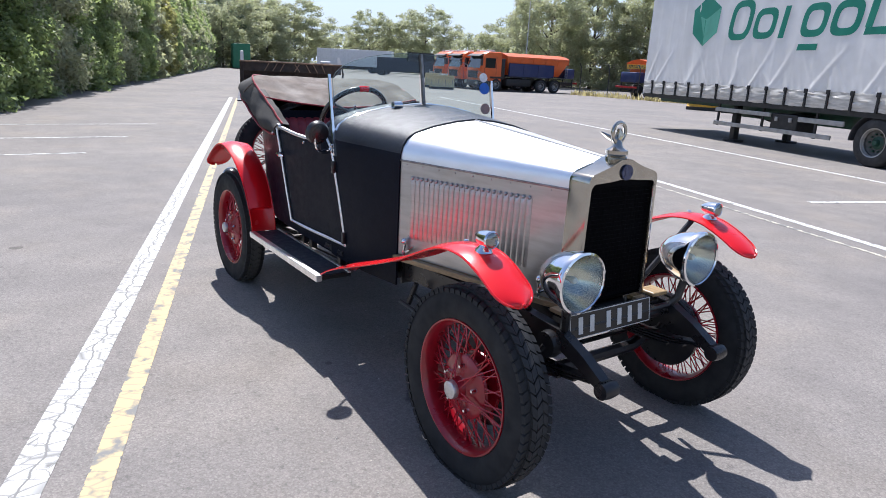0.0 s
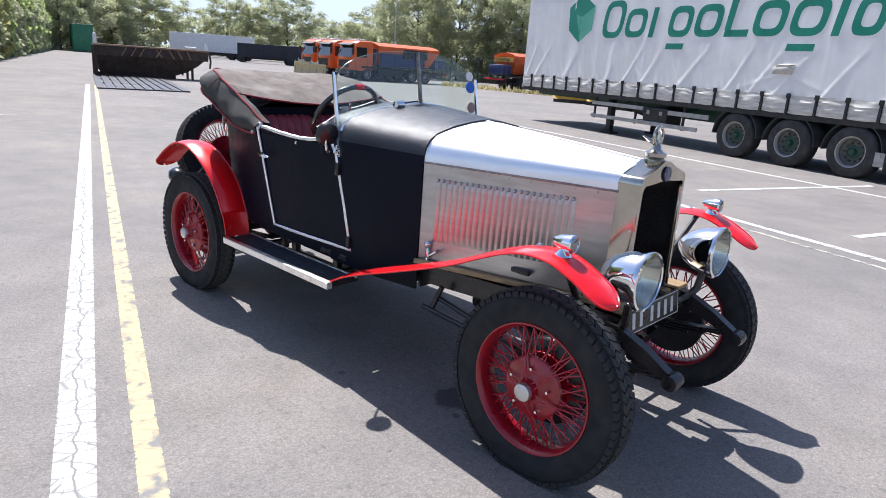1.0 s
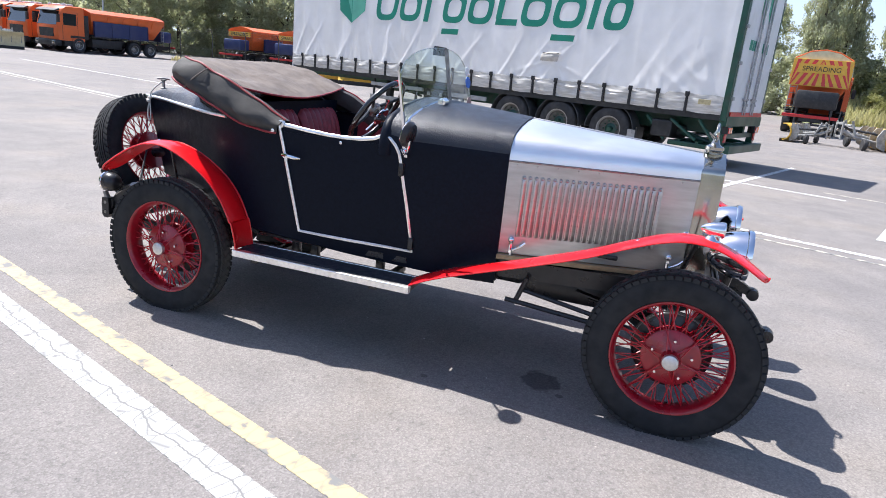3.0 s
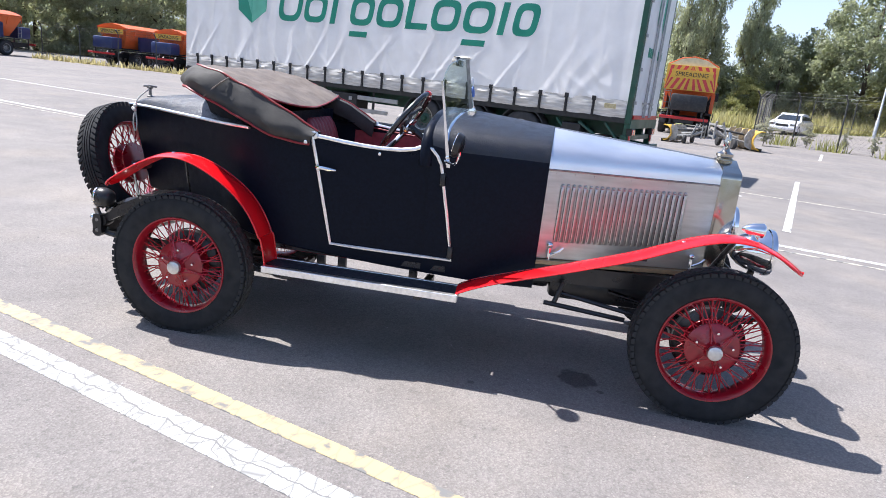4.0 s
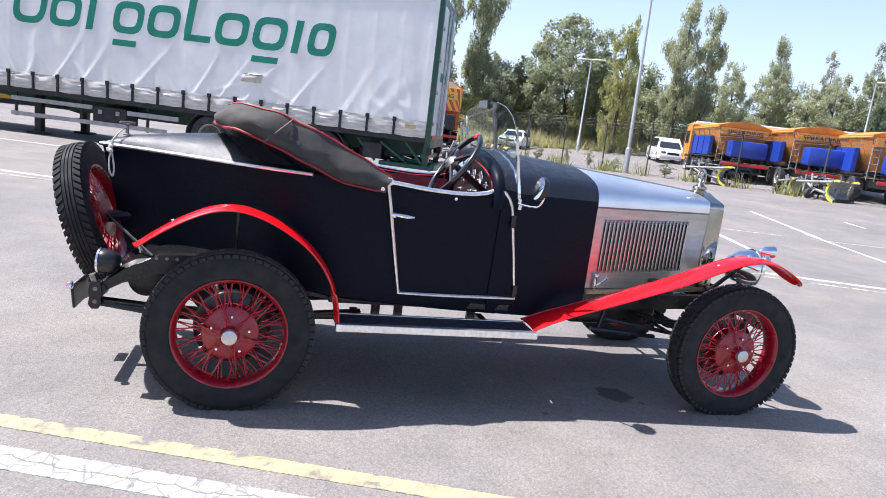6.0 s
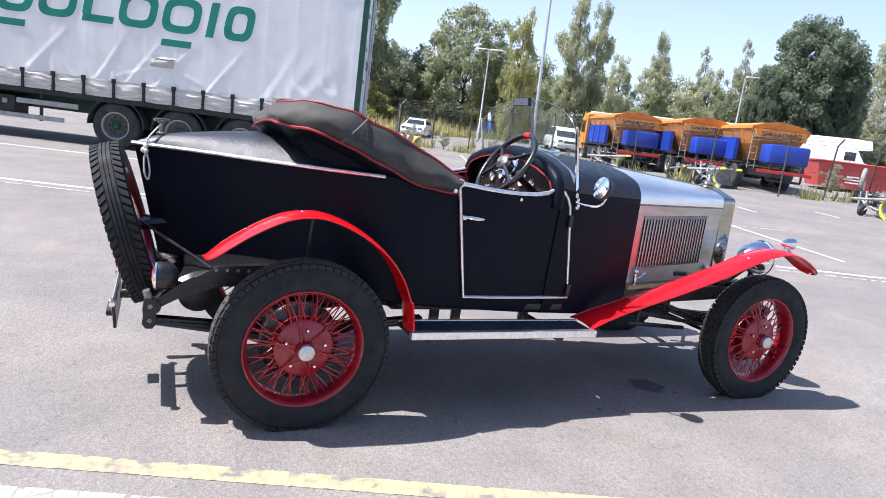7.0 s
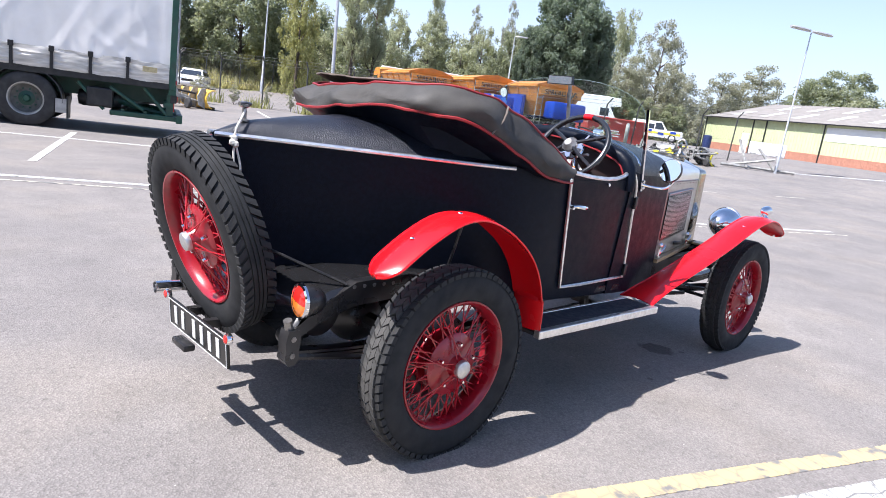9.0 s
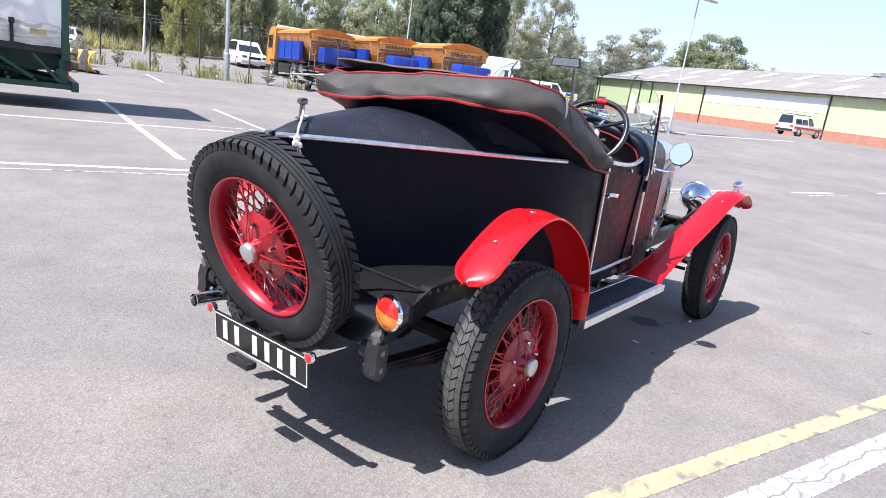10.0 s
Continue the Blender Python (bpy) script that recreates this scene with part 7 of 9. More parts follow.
def motor_car(name, label, m, L, W, H, col, boxy=False, stripe_mat=None, group=""):
    """A parked car, nose along +x, centred on its wheelbase."""
    t = thing(name, label, "car", m, group)
    a = L / 2
    if boxy:
        low = [(-a, 0.45), (-a + 0.03, 0.98), (a - 0.05, 1.0), (a, 0.72), (a, 0.42), (a - 0.1, 0.32), (-a + 0.1, 0.32)]
        cab = [(-a + 0.04, 0.98), (-a + 0.16, H), (0.35, H), (0.95, 0.98)]
    else:
        low = [(-a, 0.5), (-a + 0.06, 0.9), (-a + 0.5, 0.98), (a - 1.2, 0.95), (a - 0.35, 0.78), (a - 0.03, 0.6), (a, 0.4), (a - 0.15, 0.2), (-a + 0.15, 0.22)]
        cab = [(-a + 0.35, 0.95), (-a + 1.1, H - 0.05), (-a + 1.6, H), (0.25, H - 0.03), (1.1, 0.92)]
    st = ((-W / 2, 0.93), (-W / 2 + 0.1, 1.0), (0, 1.01), (W / 2 - 0.1, 1.0), (W / 2, 0.93))
    body = part("body", loft([[Vector((x * (q if abs(x) > a - 0.3 else 1), y, 0.55 + (z - 0.55) * q)) for x, z in low] for y, q in st], True, True), col, t, "car body shell")
    part("cabin", loft([[Vector((x, y * (1 - 0.2 * (z > 1.1)), z)) for x, z in cab] for y in (-W / 2 + 0.06, -W / 2 + 0.14, W / 2 - 0.14, W / 2 - 0.06)], True, True), col, t)
    n = 3
    z0, z1 = 1.02, H - 0.12
    for s in (-1, 1):
        xs0, xs1 = (cab[0][0] + 0.25, cab[-1][0] - 0.18)
        for k in range(n):
            u0, u1 = xs0 + (xs1 - xs0) * k / n + 0.04, xs0 + (xs1 - xs0) * (k + 1) / n - 0.04
            ti = 0.16 if boxy else 0.45
            q = [(u0 + (ti * 0.9 if k == 0 and not boxy else 0), z1), (u1 - (0.35 if k == n - 1 else 0), z1), (u1, z0), (u0, z0)]
            bm = bmesh.new()
            va = [bm.verts.new((x, s * (W / 2 - 0.04 - 0.17 * (z - z0) / max(0.2, z1 - z0)), z)) for x, z in q]
            bm.faces.new(va)
            part("side_window", thick(bm, 0.03), DARKGLASS, t, smooth=False)
    for (xa, za), (xb, zb) in ((cab[-1], cab[-2]), (cab[0], cab[1])):
        bm = bmesh.new()
        sgn = 1 if xa > 0 else -1
        bm.faces.new([bm.verts.new(v) for v in ((xa + sgn * 0.02, -W / 2 + 0.2, za + 0.05), (xa + sgn * 0.02, W / 2 - 0.2, za + 0.05), (xb + sgn * 0.03, W / 2 * 0.8 - 0.16, zb - 0.06), (xb + sgn * 0.03, -W / 2 * 0.8 + 0.16, zb - 0.06))])
        part("windscreen" if sgn > 0 else "rear_window", thick(bm, 0.02), DARKGLASS, t, smooth=False)
    r = 0.36 if boxy else 0.32
    w = None
    for x in (-a + 0.85, a - 0.85):
        for s in (-1, 1):
            mm = pose(x, s * (W / 2 - 0.1), r, 0, 0, 0 if s < 0 else 180)
            if w is None:
                w = new("car_wheel")
                w.parent, w.matrix_local = t, mm
                part("tyre", turned([(r * 0.62, -0.1), (r * 0.9, -0.11), (r, -0.08), (r, 0.08), (r * 0.9, 0.11), (r * 0.6, 0.1)], 28), TTYRE, w)
                part("rim", turned([(r * 0.63, -0.1), (r * 0.6, -0.085), (r * 0.3, -0.07), (r * 0.12, -0.09), (0, -0.09)], 20), TRIMS, w)
            else:
                copy_thing(w, mm)
    part("bumper", boxes((a - 0.1, a + 0.04, -W / 2 + 0.08, W / 2 - 0.08, 0.3, 0.5), bevel=0.03), TBLACK if boxy else col, t)
    part("bumper", boxes((-a - 0.04, -a + 0.1, -W / 2 + 0.08, W / 2 - 0.08, 0.36, 0.56), bevel=0.03), TBLACK if boxy else col, t)
    part("grille", boxes((a - 0.06, a + 0.02, -0.4, 0.4, 0.52, 0.68), bevel=0.02), TBLACK, t, smooth=False)
    for s in (-1, 1):
        part("headlight", boxes((a - 0.2, a - 0.01, s * (W / 2 - 0.28) - 0.16, s * (W / 2 - 0.28) + 0.16, 0.58, 0.72), bevel=0.03), LENS, t)
        part("tail_light", boxes((-a - 0.02, -a + 0.12, s * (W / 2 - 0.2) - 0.12, s * (W / 2 - 0.2) + 0.12, 0.7, 0.88), bevel=0.02), REDLENS, t)
        if stripe_mat:
            part("side_stripe", boxes((-a + 0.15, a - 0.2, s * (W / 2 + 0.004) - 0.012, s * (W / 2 + 0.004) + 0.012, 0.62, 0.8)), stripe_mat, t, "broad red side stripe", smooth=False)
    if boxy:
        part("roof_rack", rods(*[[(x, -W / 2 * 0.75, H + 0.06), (x, W / 2 * 0.75, H + 0.06)] for x in (-1.6, -1.0, -0.4, 0.2)], rad=0.025), TBLACK, t)
    return t


motor_car("saloon_car", "white modern saloon car parked beyond the fence", on_ground(17.4, 43.9, -122) @ Matrix.Scale(0.94, 4), 4.7, 1.85, 1.46, WHITEP)
motor_car("off_road_car", "white off-road car parked beside the fence", on_ground(26.5, 37.8, -110), 4.5, 1.88, 1.68, WHITEP)
motor_car("estate_car", "white off-road estate with a red side stripe", on_ground(54.3, 7.4, -24) @ Matrix.Scale(0.87, 4), 4.3, 1.75, 1.75, WHITEP, True, REDSTRIPE)
pc = motor_car("patrol_car", "white patrol car with a blue and yellow side", on_ground(53.3, 28.2, -66), 4.6, 1.8, 1.7, WHITEP, True, BRIGHTY)

for k in range(4):
    for sd in (-1, 1):
        x = -1.9 + 1.05 * k
        part("blue_check", boxes((x, x + 0.5, sd * 0.925 - 0.012, sd * 0.925 + 0.012, 0.56 + 0.18 * (k % 2), 0.76 + 0.18 * (k % 2))), BLUE, pc, smooth=False)


def van(m):
    t = thing("box_van", "white high-roofed van behind a red skip", "van", m)
    part("body", loft([[Vector((x, y, z)) for x, z in ((-2.6, 0.5), (-2.6, 2.7 * q), (1.0, 2.72 * q), (2.0, 2.66 * q), (2.1, 2.1), (1.3, 2.0), (1.75, 1.25), (2.7, 1.0), (2.75, 0.5))] for y, q in ((-1.0, 0.97), (-0.88, 1), (0.88, 1), (1.0, 0.97))], True, True), WHITEP, t)
    part("windscreen", boxes((1.45, 1.6, -0.8, 0.8, 1.3, 1.95), bevel=0.03), DARKGLASS, t)
    for s in (-1, 1):
        part("side_window", boxes((0.6, 1.25, s * 1.0 - 0.02, s * 1.0 + 0.02, 1.3, 1.85), bevel=0.01), DARKGLASS, t)
        for x in (-1.6, 1.8):
            part("wheel", turned([(0, -0.1), (0.2, -0.1), (0.34, -0.1), (0.36, 0), (0.34, 0.1), (0, 0.1)], 24, Matrix.Translation((x, s * 0.9, 0.36))), TTYRE, t)


van(on_ground(41.3, 27.3, -54))


def skip_box(m):
    t = thing("red_skip", "faded red steel skip with plain pale marks", "skip", m)
    part("skip_body", loft([[Vector((sx * (2.6 + 0.35 * k), sy * (1.0 + 0.15 * k), 0.15 + 1.75 * k)) for sx, sy in ((-1, -1), (1, -1), (1, 1), (-1, 1))] for k in (0, 0.5, 1)], True, True), REDBOX, t, smooth=False)
    part("skip_rim", rods([(-2.98, -1.17, 1.92), (2.98, -1.17, 1.92), (2.98, 1.17, 1.92), (-2.98, 1.17, 1.92), (-2.98, -1.17, 1.92)], rad=0.06), REDBOX, t)
    for z, w in ((0.95, 0.9), (0.75, 1.2), (0.55, 1.0)):
        part("marking_bar", boxes((-0.2 - w / 2, -0.2 + w / 2, -1.18 - 0.0, -1.12, z, z + 0.09)), WHITEP, t, "plain pale bar", smooth=False)


skip_box(on_ground(30.8, 18.7, -34) @ Matrix.Diagonal((0.6, 0.9, 0.7, 1)))


def plough(name, label, m, bladecol, group, ribcol=None, hw=1.3):
    """A snow plough on its small-wheeled stand; the blade faces -y."""
    t = thing(name, label, "snow plough", m, group)
    rings = []
    for k in range(9):
        x = -hw + 2 * hw * k / 8
        rings.append([Vector((x, -0.05 + 0.42 * math.cos(radians(a)) - 0.3, 0.5 + 0.45 * math.sin(radians(a)))) for a in (-80, -50, -20, 10, 40, 70, 100)])
    part("blade", thick(loft(rings), 0.04), bladecol, t, "curved plough blade")
    if ribcol:
        for x in (-hw - 0.06, hw):
            arc = [(-0.35 + 0.42 * math.cos(radians(a)), 0.5 + 0.45 * math.sin(radians(a)), math.cos(radians(a)), math.sin(radians(a))) for a in range(-85, 106, 19)]
            part("blade_end", loft([[Vector((x, y - 0.02 * c, z - 0.02 * q)), Vector((x + 0.06, y - 0.02 * c, z - 0.02 * q)), Vector((x + 0.06, y + 0.075 * c, z + 0.075 * q)), Vector((x, y + 0.075 * c, z + 0.075 * q))] for y, z, c, q in arc], True, True), ribcol, t, "bright yellow curved blade end", smooth=False)
    for k in range(4):
        x = (-1.1 + 0.73 * k) * hw / 1.3
        part("blade_rib", prism([(-0.02, 0.05), (0.3, 0.2), (0.38, 0.6), (0.2, 0.95), (-0.05, 1.0)], x - 0.03, x + 0.03, Matrix.Rotation(0, 4, "Z") @ Matrix(((0, 1, 0, 0), (1, 0, 0, 0.02), (0, 0, 1, 0), (0, 0, 0, 1)))), GREYSTEEL, t, smooth=False)
    part("cutting_edge", boxes((-hw, hw, -0.42, -0.36, 0.0, 0.16)), TBLACK, t, smooth=False)
    part("frame", rods([(-0.7, 0.1, 0.35), (-0.5, 1.0, 0.5), (-0.3, 1.5, 0.75)], [(0.7, 0.1, 0.35), (0.5, 1.0, 0.5), (0.3, 1.5, 0.75)], [(-0.6, 0.6, 0.42), (0.6, 0.6, 0.42)], [(-0.4, 1.2, 0.95), (0.4, 1.2, 0.95)], [(-0.5, 1.0, 0.5), (-0.4, 1.2, 1.15)], [(0.5, 1.0, 0.5), (0.4, 1.2, 1.15)], rad=0.055, n=6), GREYSTEEL, t, "grey steel plough frame")
    part("ram", rods([(-0.6, 0.2, 0.7), (-0.2, 1.2, 0.8)], [(0.6, 0.2, 0.7), (0.2, 1.2, 0.8)], rad=0.045), TBLACK, t)
    hp_ = part("hitch_plate", boxes((-0.42, -0.32, 1.48, 1.55, 0.35, 1.1), (0.32, 0.42, 1.48, 1.55, 0.35, 1.1), (-0.32, 0.32, 1.48, 1.55, 0.95, 1.05), (-0.32, 0.32, 1.48, 1.55, 0.4, 0.5), bevel=0.015), GREYSTEEL, t, smooth=False)
    part("ram", rods([(0.0, 0.5, 0.5), (0.0, 1.5, 0.95)], rad=0.05), TBLACK, t)
    part("spring_unit", rods([(-0.25, 0.15, 0.45), (-0.15, 0.9, 0.6)], [(0.25, 0.15, 0.45), (0.15, 0.9, 0.6)], rad=0.07), GREYSTEEL, t)
    part("top_lamp", rods([(0.38, 1.5, 1.1), (0.42, 1.45, 1.5)], rad=0.025), TBLACK, t)
    for s in (-1, 1):
        part("stand_wheel", turned([(0, -0.08), (0.1, -0.08), (0.12, -0.07), (0.2, -0.09), (0.24, -0.05), (0.24, 0.05), (0.2, 0.09), (0, 0.08)], 20, Matrix.Translation((s * 0.95, 0.75, 0.24))), TTYRE, t)
        part("stand_leg", rods([(s * 0.95, 0.68, 0.24), (s * 0.8, 0.6, 0.45)], rad=0.03), GREYSTEEL, t)
    return t


GP = "snow ploughs stored on the yard"
ya = plough("snow_plough", "yellow snow plough blade on a grey wheeled frame", on_ground(9.4, 24.6, 98) @ Matrix.Scale(0.85, 4), YELLOWP, GP)
copy_thing(ya, on_ground(6.9, 25.2, 246) @ Matrix.Scale(0.85, 4))
yb = plough("snow_plough", "grey wheeled plough frame with bright yellow blade ends", on_ground(19.7, 22.3, 45) @ Matrix.Scale(0.88, 4), GREYSTEEL, GP, BRIGHTY, 0.62)
part("deck_plate", boxes((-0.45, 0.45, 0.25, 1.1, 0.98, 1.04), bevel=0.01), GREYSTEEL, yb, "flat grey deck plate", smooth=False)
part("long_tube", rods([(-0.75, -0.2, 0.9), (-0.7, 1.7, 0.72)], [(0.55, 0.0, 0.62), (0.8, 1.75, 0.4)], rad=0.06), GREYSTEEL, yb)
part("hydraulic_hose", rods(curve_pts([(-0.3, 0.2, 0.9), (-0.5, 0.7, 1.1), (-0.2, 1.2, 0.7), (0.2, 1.5, 0.6), (0.5, 1.0, 0.3)], 5), curve_pts([(0.3, 0.1, 0.8), (0.4, 0.6, 0.95), (0.1, 1.0, 0.5), (-0.3, 1.6, 0.3)], 5), rad=0.025, n=6), TBLACK, yb, "black hydraulic hoses")
part("gearbox", boxes((-0.3, 0.2, 0.5, 0.85, 0.3, 0.75), bevel=0.05), TBLACK, yb, "dark oily gearbox")
for x, y, r, k in ((21.75, 17.8, 8, 0.98), (21.6, 19.6, -20, 0.8), (21.4, 10.3, -8, 0.8), (24.2, 11.6, 25, 0.72), (26.3, 12.2, -30, 0.7), (27.3, 11.2, 70, 0.72), (28.8, 13.2, 20, 0.7)):
    copy_thing(yb, on_ground(x, y, r) @ Matrix.Scale(k, 4))
yc = plough("snow_plough", "cream snow plough standing before the lorries", pose(-37.6, 27.2, 0, 0, 0, 50) @ Matrix.Diagonal((0.72, 1.0, 1.1, 1)), CREAM, GP)
copy_thing(yc, pose(-40.6, 28.4, 0, 0, 0, 62) @ Matrix.Diagonal((0.72, 1.0, 1.1, 1)))
yd = plough("snow_plough", "yellow snow plough seen beyond the trailer", pose(-17.2, 31.6, 0, 0, 0, 30) @ Matrix.Scale(1.15, 4), YELLOWP, GP)
for x in (-14.7, -12.2):
    copy_thing(yd, pose(x, 31.6, 0, 0, 0, 26) @ Matrix.Scale(1.15, 4))

# pale gear drums lying among the ploughs
GD = "gear drums stored on the yard"
dm = thing("gear_drum", "pale grey steel drum with a dark hub lying among ploughs", "drum", on_ground(26.2, 12.6, 20))
part("drum_shell", turned([(0.3, -0.38), (0.36, -0.4), (0.38, -0.36), (0.35, -0.3), (0.35, 0.3), (0.38, 0.36), (0.36, 0.4), (0.3, 0.38)], 22, Matrix.Translation((0, 0, 0.38))), GREYSTEEL, dm, "pale ribbed drum shell")
part("drum_hub", turned([(0, -0.46), (0.1, -0.45), (0.12, -0.36), (0.31, -0.33), (0.31, 0.33), (0.12, 0.36), (0.1, 0.45), (0, 0.46)], 18, Matrix.Translation((0, 0, 0.38))), TBLACK, dm, "dark drum hub")
tagged(dm, group=GD)
for x, y, r, k in ((27.6, 13.6, 75, 0.9), (29.4, 14.2, 40, 0.8), (25.2, 12.9, -30, 0.8), (30.6, 12.9, 100, 0.8)):
    copy_thing(dm, on_ground(x, y, r) @ Matrix.Scale(k, 4))

# low white block and a blue drum before the shed
wb = thing("white_block", "low white painted concrete block before the shed", "block", pose(45.15, 15.3, height(45.15, 15.3), 0, 0, -69))
part("block_body", boxes((-1.15, 1.15, -0.45, 0.45, 0.0, 0.85), bevel=0.06), WHITEP, wb)
part("block_foot", boxes((-1.0, -0.6, -0.47, 0.47, -0.02, 0.1), (0.6, 1.0, -0.47, 0.47, -0.02, 0.1)), GREYSTEEL, wb, smooth=False)
bd = thing("blue_drum", "blue plastic drum standing by the shed corner", "drum", pose(45.4, 19.7, height(45.4, 19.7)))
part("drum_body", turned([(0, 0.9), (0.24, 0.9), (0.29, 0.86), (0.3, 0.62), (0.28, 0.6), (0.3, 0.58), (0.3, 0.3), (0.28, 0.28), (0.3, 0.26), (0.28, 0.0), (0, 0.0)], 20, pose(0, 0, 0, 90)), DARKBLUE, bd, "blue ribbed drum body")

# pale steel frame lying by the lamp
t = thing("steel_frame", "pale tubular steel frame lying on the tarmac", "frame", on_ground(29.2, 9.6, -50))
part("tube", rods([(-1.6, 0, 0.1), (0.2, 0.3, 0.12), (1.6, -0.2, 0.12)], [(-0.4, 0.1, 0.1), (-0.8, 0.6, 1.3)], [(0.8, 0, 0.1), (0.1, 0.5, 1.0)], [(-1.2, 0.4, 0.1), (0.6, -0.3, 0.6)], rad=0.06), GREYSTEEL, t)
ht = thing("hitch_gear", "round steel gear on a stand by the shed", "machine", on_ground(26.0, 14.6, 30))
part("ring", sweep(bmesh.new(), [(0.45 * math.cos(a), 0, 0.9 + 0.45 * math.sin(a)) for a in [2 * math.pi * k / 20 for k in range(20)]], 0.09, 8, True), GREYSTEEL, ht)
part("stand", boxes((-0.5, 0.5, -0.3, 0.3, 0.0, 0.5), bevel=0.04), TBLACK, ht)

# rusty skip with an overhanging braced rim, and dark slats laid flat before it
sk = thing("rusty_skip", "rusty steel skip with a braced rim and dark underside", "skip", pose(-28.7, 11.45, 0, 0, 0, 73))


def skip_ring(x0, x1, y, z0, z1):
    return [Vector((x0, -y, z0)), Vector((x1, -y, z1)), Vector((x1, y, z1)), Vector((x0, y, z0))]


part("skip_body", thick(loft([skip_ring(-2.2, 0.9, 0.55, 0.14, 0.14), skip_ring(-2.3, 1.5, 0.62, 0.3, 0.36), skip_ring(-2.36, 2.0, 0.75, 0.62, 0.68), skip_ring(-2.4, 2.3, 0.86, 0.93, 0.95)], True, True), 0.03), RUST, sk, "dark tapering skip body", smooth=False)
band = part("rim_band", boxes((-2.45, 2.45, -0.98, -0.92, 0.93, 1.36), (-2.45, 2.45, 0.92, 0.98, 0.93, 1.36), (-2.45, -2.39, -0.92, 0.92, 0.93, 1.36), (2.39, 2.45, -0.92, 0.92, 0.93, 1.36), bevel=0.012), RUST, sk, smooth=False)
part("skip_rim", boxes((-2.5, 2.5, -1.03, -0.9, 1.36, 1.43), (-2.5, 2.5, 0.9, 1.03, 1.36, 1.43), (-2.5, -2.37, -0.9, 0.9, 1.36, 1.43), (2.37, 2.5, -0.9, 0.9, 1.36, 1.43), bevel=0.015), RUSTPALE, sk, "pale rust-worn rim", smooth=False)
for x, d in ((-1.25, 0.22), (-0.85, 0.22), (-0.5, 0.22), (0.22, 0.24), (0.24, -0.24), (0.78, -0.2), (1.15, -0.2), (1.55, -0.16)):
    part("rim_brace", rods([(x - d / 2, -0.995, 0.97), (x + d / 2, -0.995, 1.34)], rad=0.028, n=6), RUSTPALE, band, "pale worn brace")
for x in (-2.0, -0.9, 0.2, 1.3):
    part("skip_rib", loft([[Vector((x + a * 0.04, -0.94 + 0.34 * k, 0.93 - 0.72 * k)) for a in (-1, 1)] + [Vector((x + a * 0.04, -0.86 + 0.34 * k, 0.93 - 0.72 * k)) for a in (1, -1)] for k in (0, 1)], True, True), RUST, sk, smooth=False)
for sd in (-1, 1):
    part("corner_leg", boxes((-2.5, -2.36, sd * 0.94 - 0.08, sd * 0.94 + 0.08, 0.0, 1.36), bevel=0.015), RUST, sk, smooth=False)
    part("support_leg", boxes((1.68, 1.78, sd * 0.73 - 0.05, sd * 0.73 + 0.05, 0.0, 0.62)), RUST, sk, smooth=False)
    part("skid", boxes((-2.3, 1.0, sd * 0.44 - 0.06, sd * 0.44 + 0.06, 0.0, 0.16)), RUST, sk, smooth=False)
part("white_post", boxes((-2.5, -2.34, -1.02, -0.88, 1.36, 1.88), bevel=0.03), WHITEP, sk, "white-painted marker post", smooth=False)
part("white_post", prism([(2.28, 1.36), (2.5, 1.36), (2.36, 1.78), (2.24, 1.78)], -1.02, -0.94), WHITEP, sk, smooth=False)
part("hanging_latch", rods([(2.5, -0.95, 1.3), (2.56, -0.95, 0.95), (2.52, -0.95, 0.6)], rad=0.045, n=6), RUST, sk)
part("rolled_sheet", rods([(1.45, -0.6, 1.5), (1.95, -0.6, 1.5)], rad=0.07, n=10), WHITEP, sk, "rolled white sheet lying on the rim")
slats_t = thing("slatted_ramp", "dark slatted steel ramp lying flat on the tarmac", "ramp", pose(-23.9, 8.7, 0, 0, 0, -18.5))
for k in range(10):
    y = -1.36 + 0.3 * k
    part("slat", boxes((-4.7, 4.9, y - 0.118, y + 0.118, 0.0, 0.05), bevel=0.008), NAVYDARK, slats_t, smooth=False)
for x in (-4.6, -1.5, 1.6, 4.8):
    part("cross_bar", boxes((x - 0.06, x + 0.06, -1.46, 1.46, 0.0, 0.04)), NAVYDARK, slats_t, smooth=False)


def box_trailer(name, label, m, L, z0, H, col, cat):
    t = thing(name, label, cat, m)
    part("body", boxes((-L / 2, L / 2, -1.25, 1.25, z0, H), bevel=0.03), col, t, smooth=False)
    part("underframe", boxes((-L / 2 + 0.3, L / 2 - 0.3, -0.6, 0.6, 0.6, z0)), TBLACK, t, smooth=False)
    for x in (-L / 2 + 0.6, L / 2 - 3.6, L / 2 - 2.3, L / 2 - 1.0):
        for s in (-1, 1):
            part("wheel", turned([(0, -0.14), (0.3, -0.14), (0.46, -0.14), (0.5, -0.08), (0.5, 0.08), (0.46, 0.14), (0, 0.14)], 24, Matrix.Translation((x, s * 1.05, 0.5))), TTYRE, t)
    for k in range(int(L)):
        part("body_rib", boxes((-L / 2 + k + 0.45, -L / 2 + k + 0.5, -1.28, -1.24, z0, H)), col, t, smooth=False)
    return t


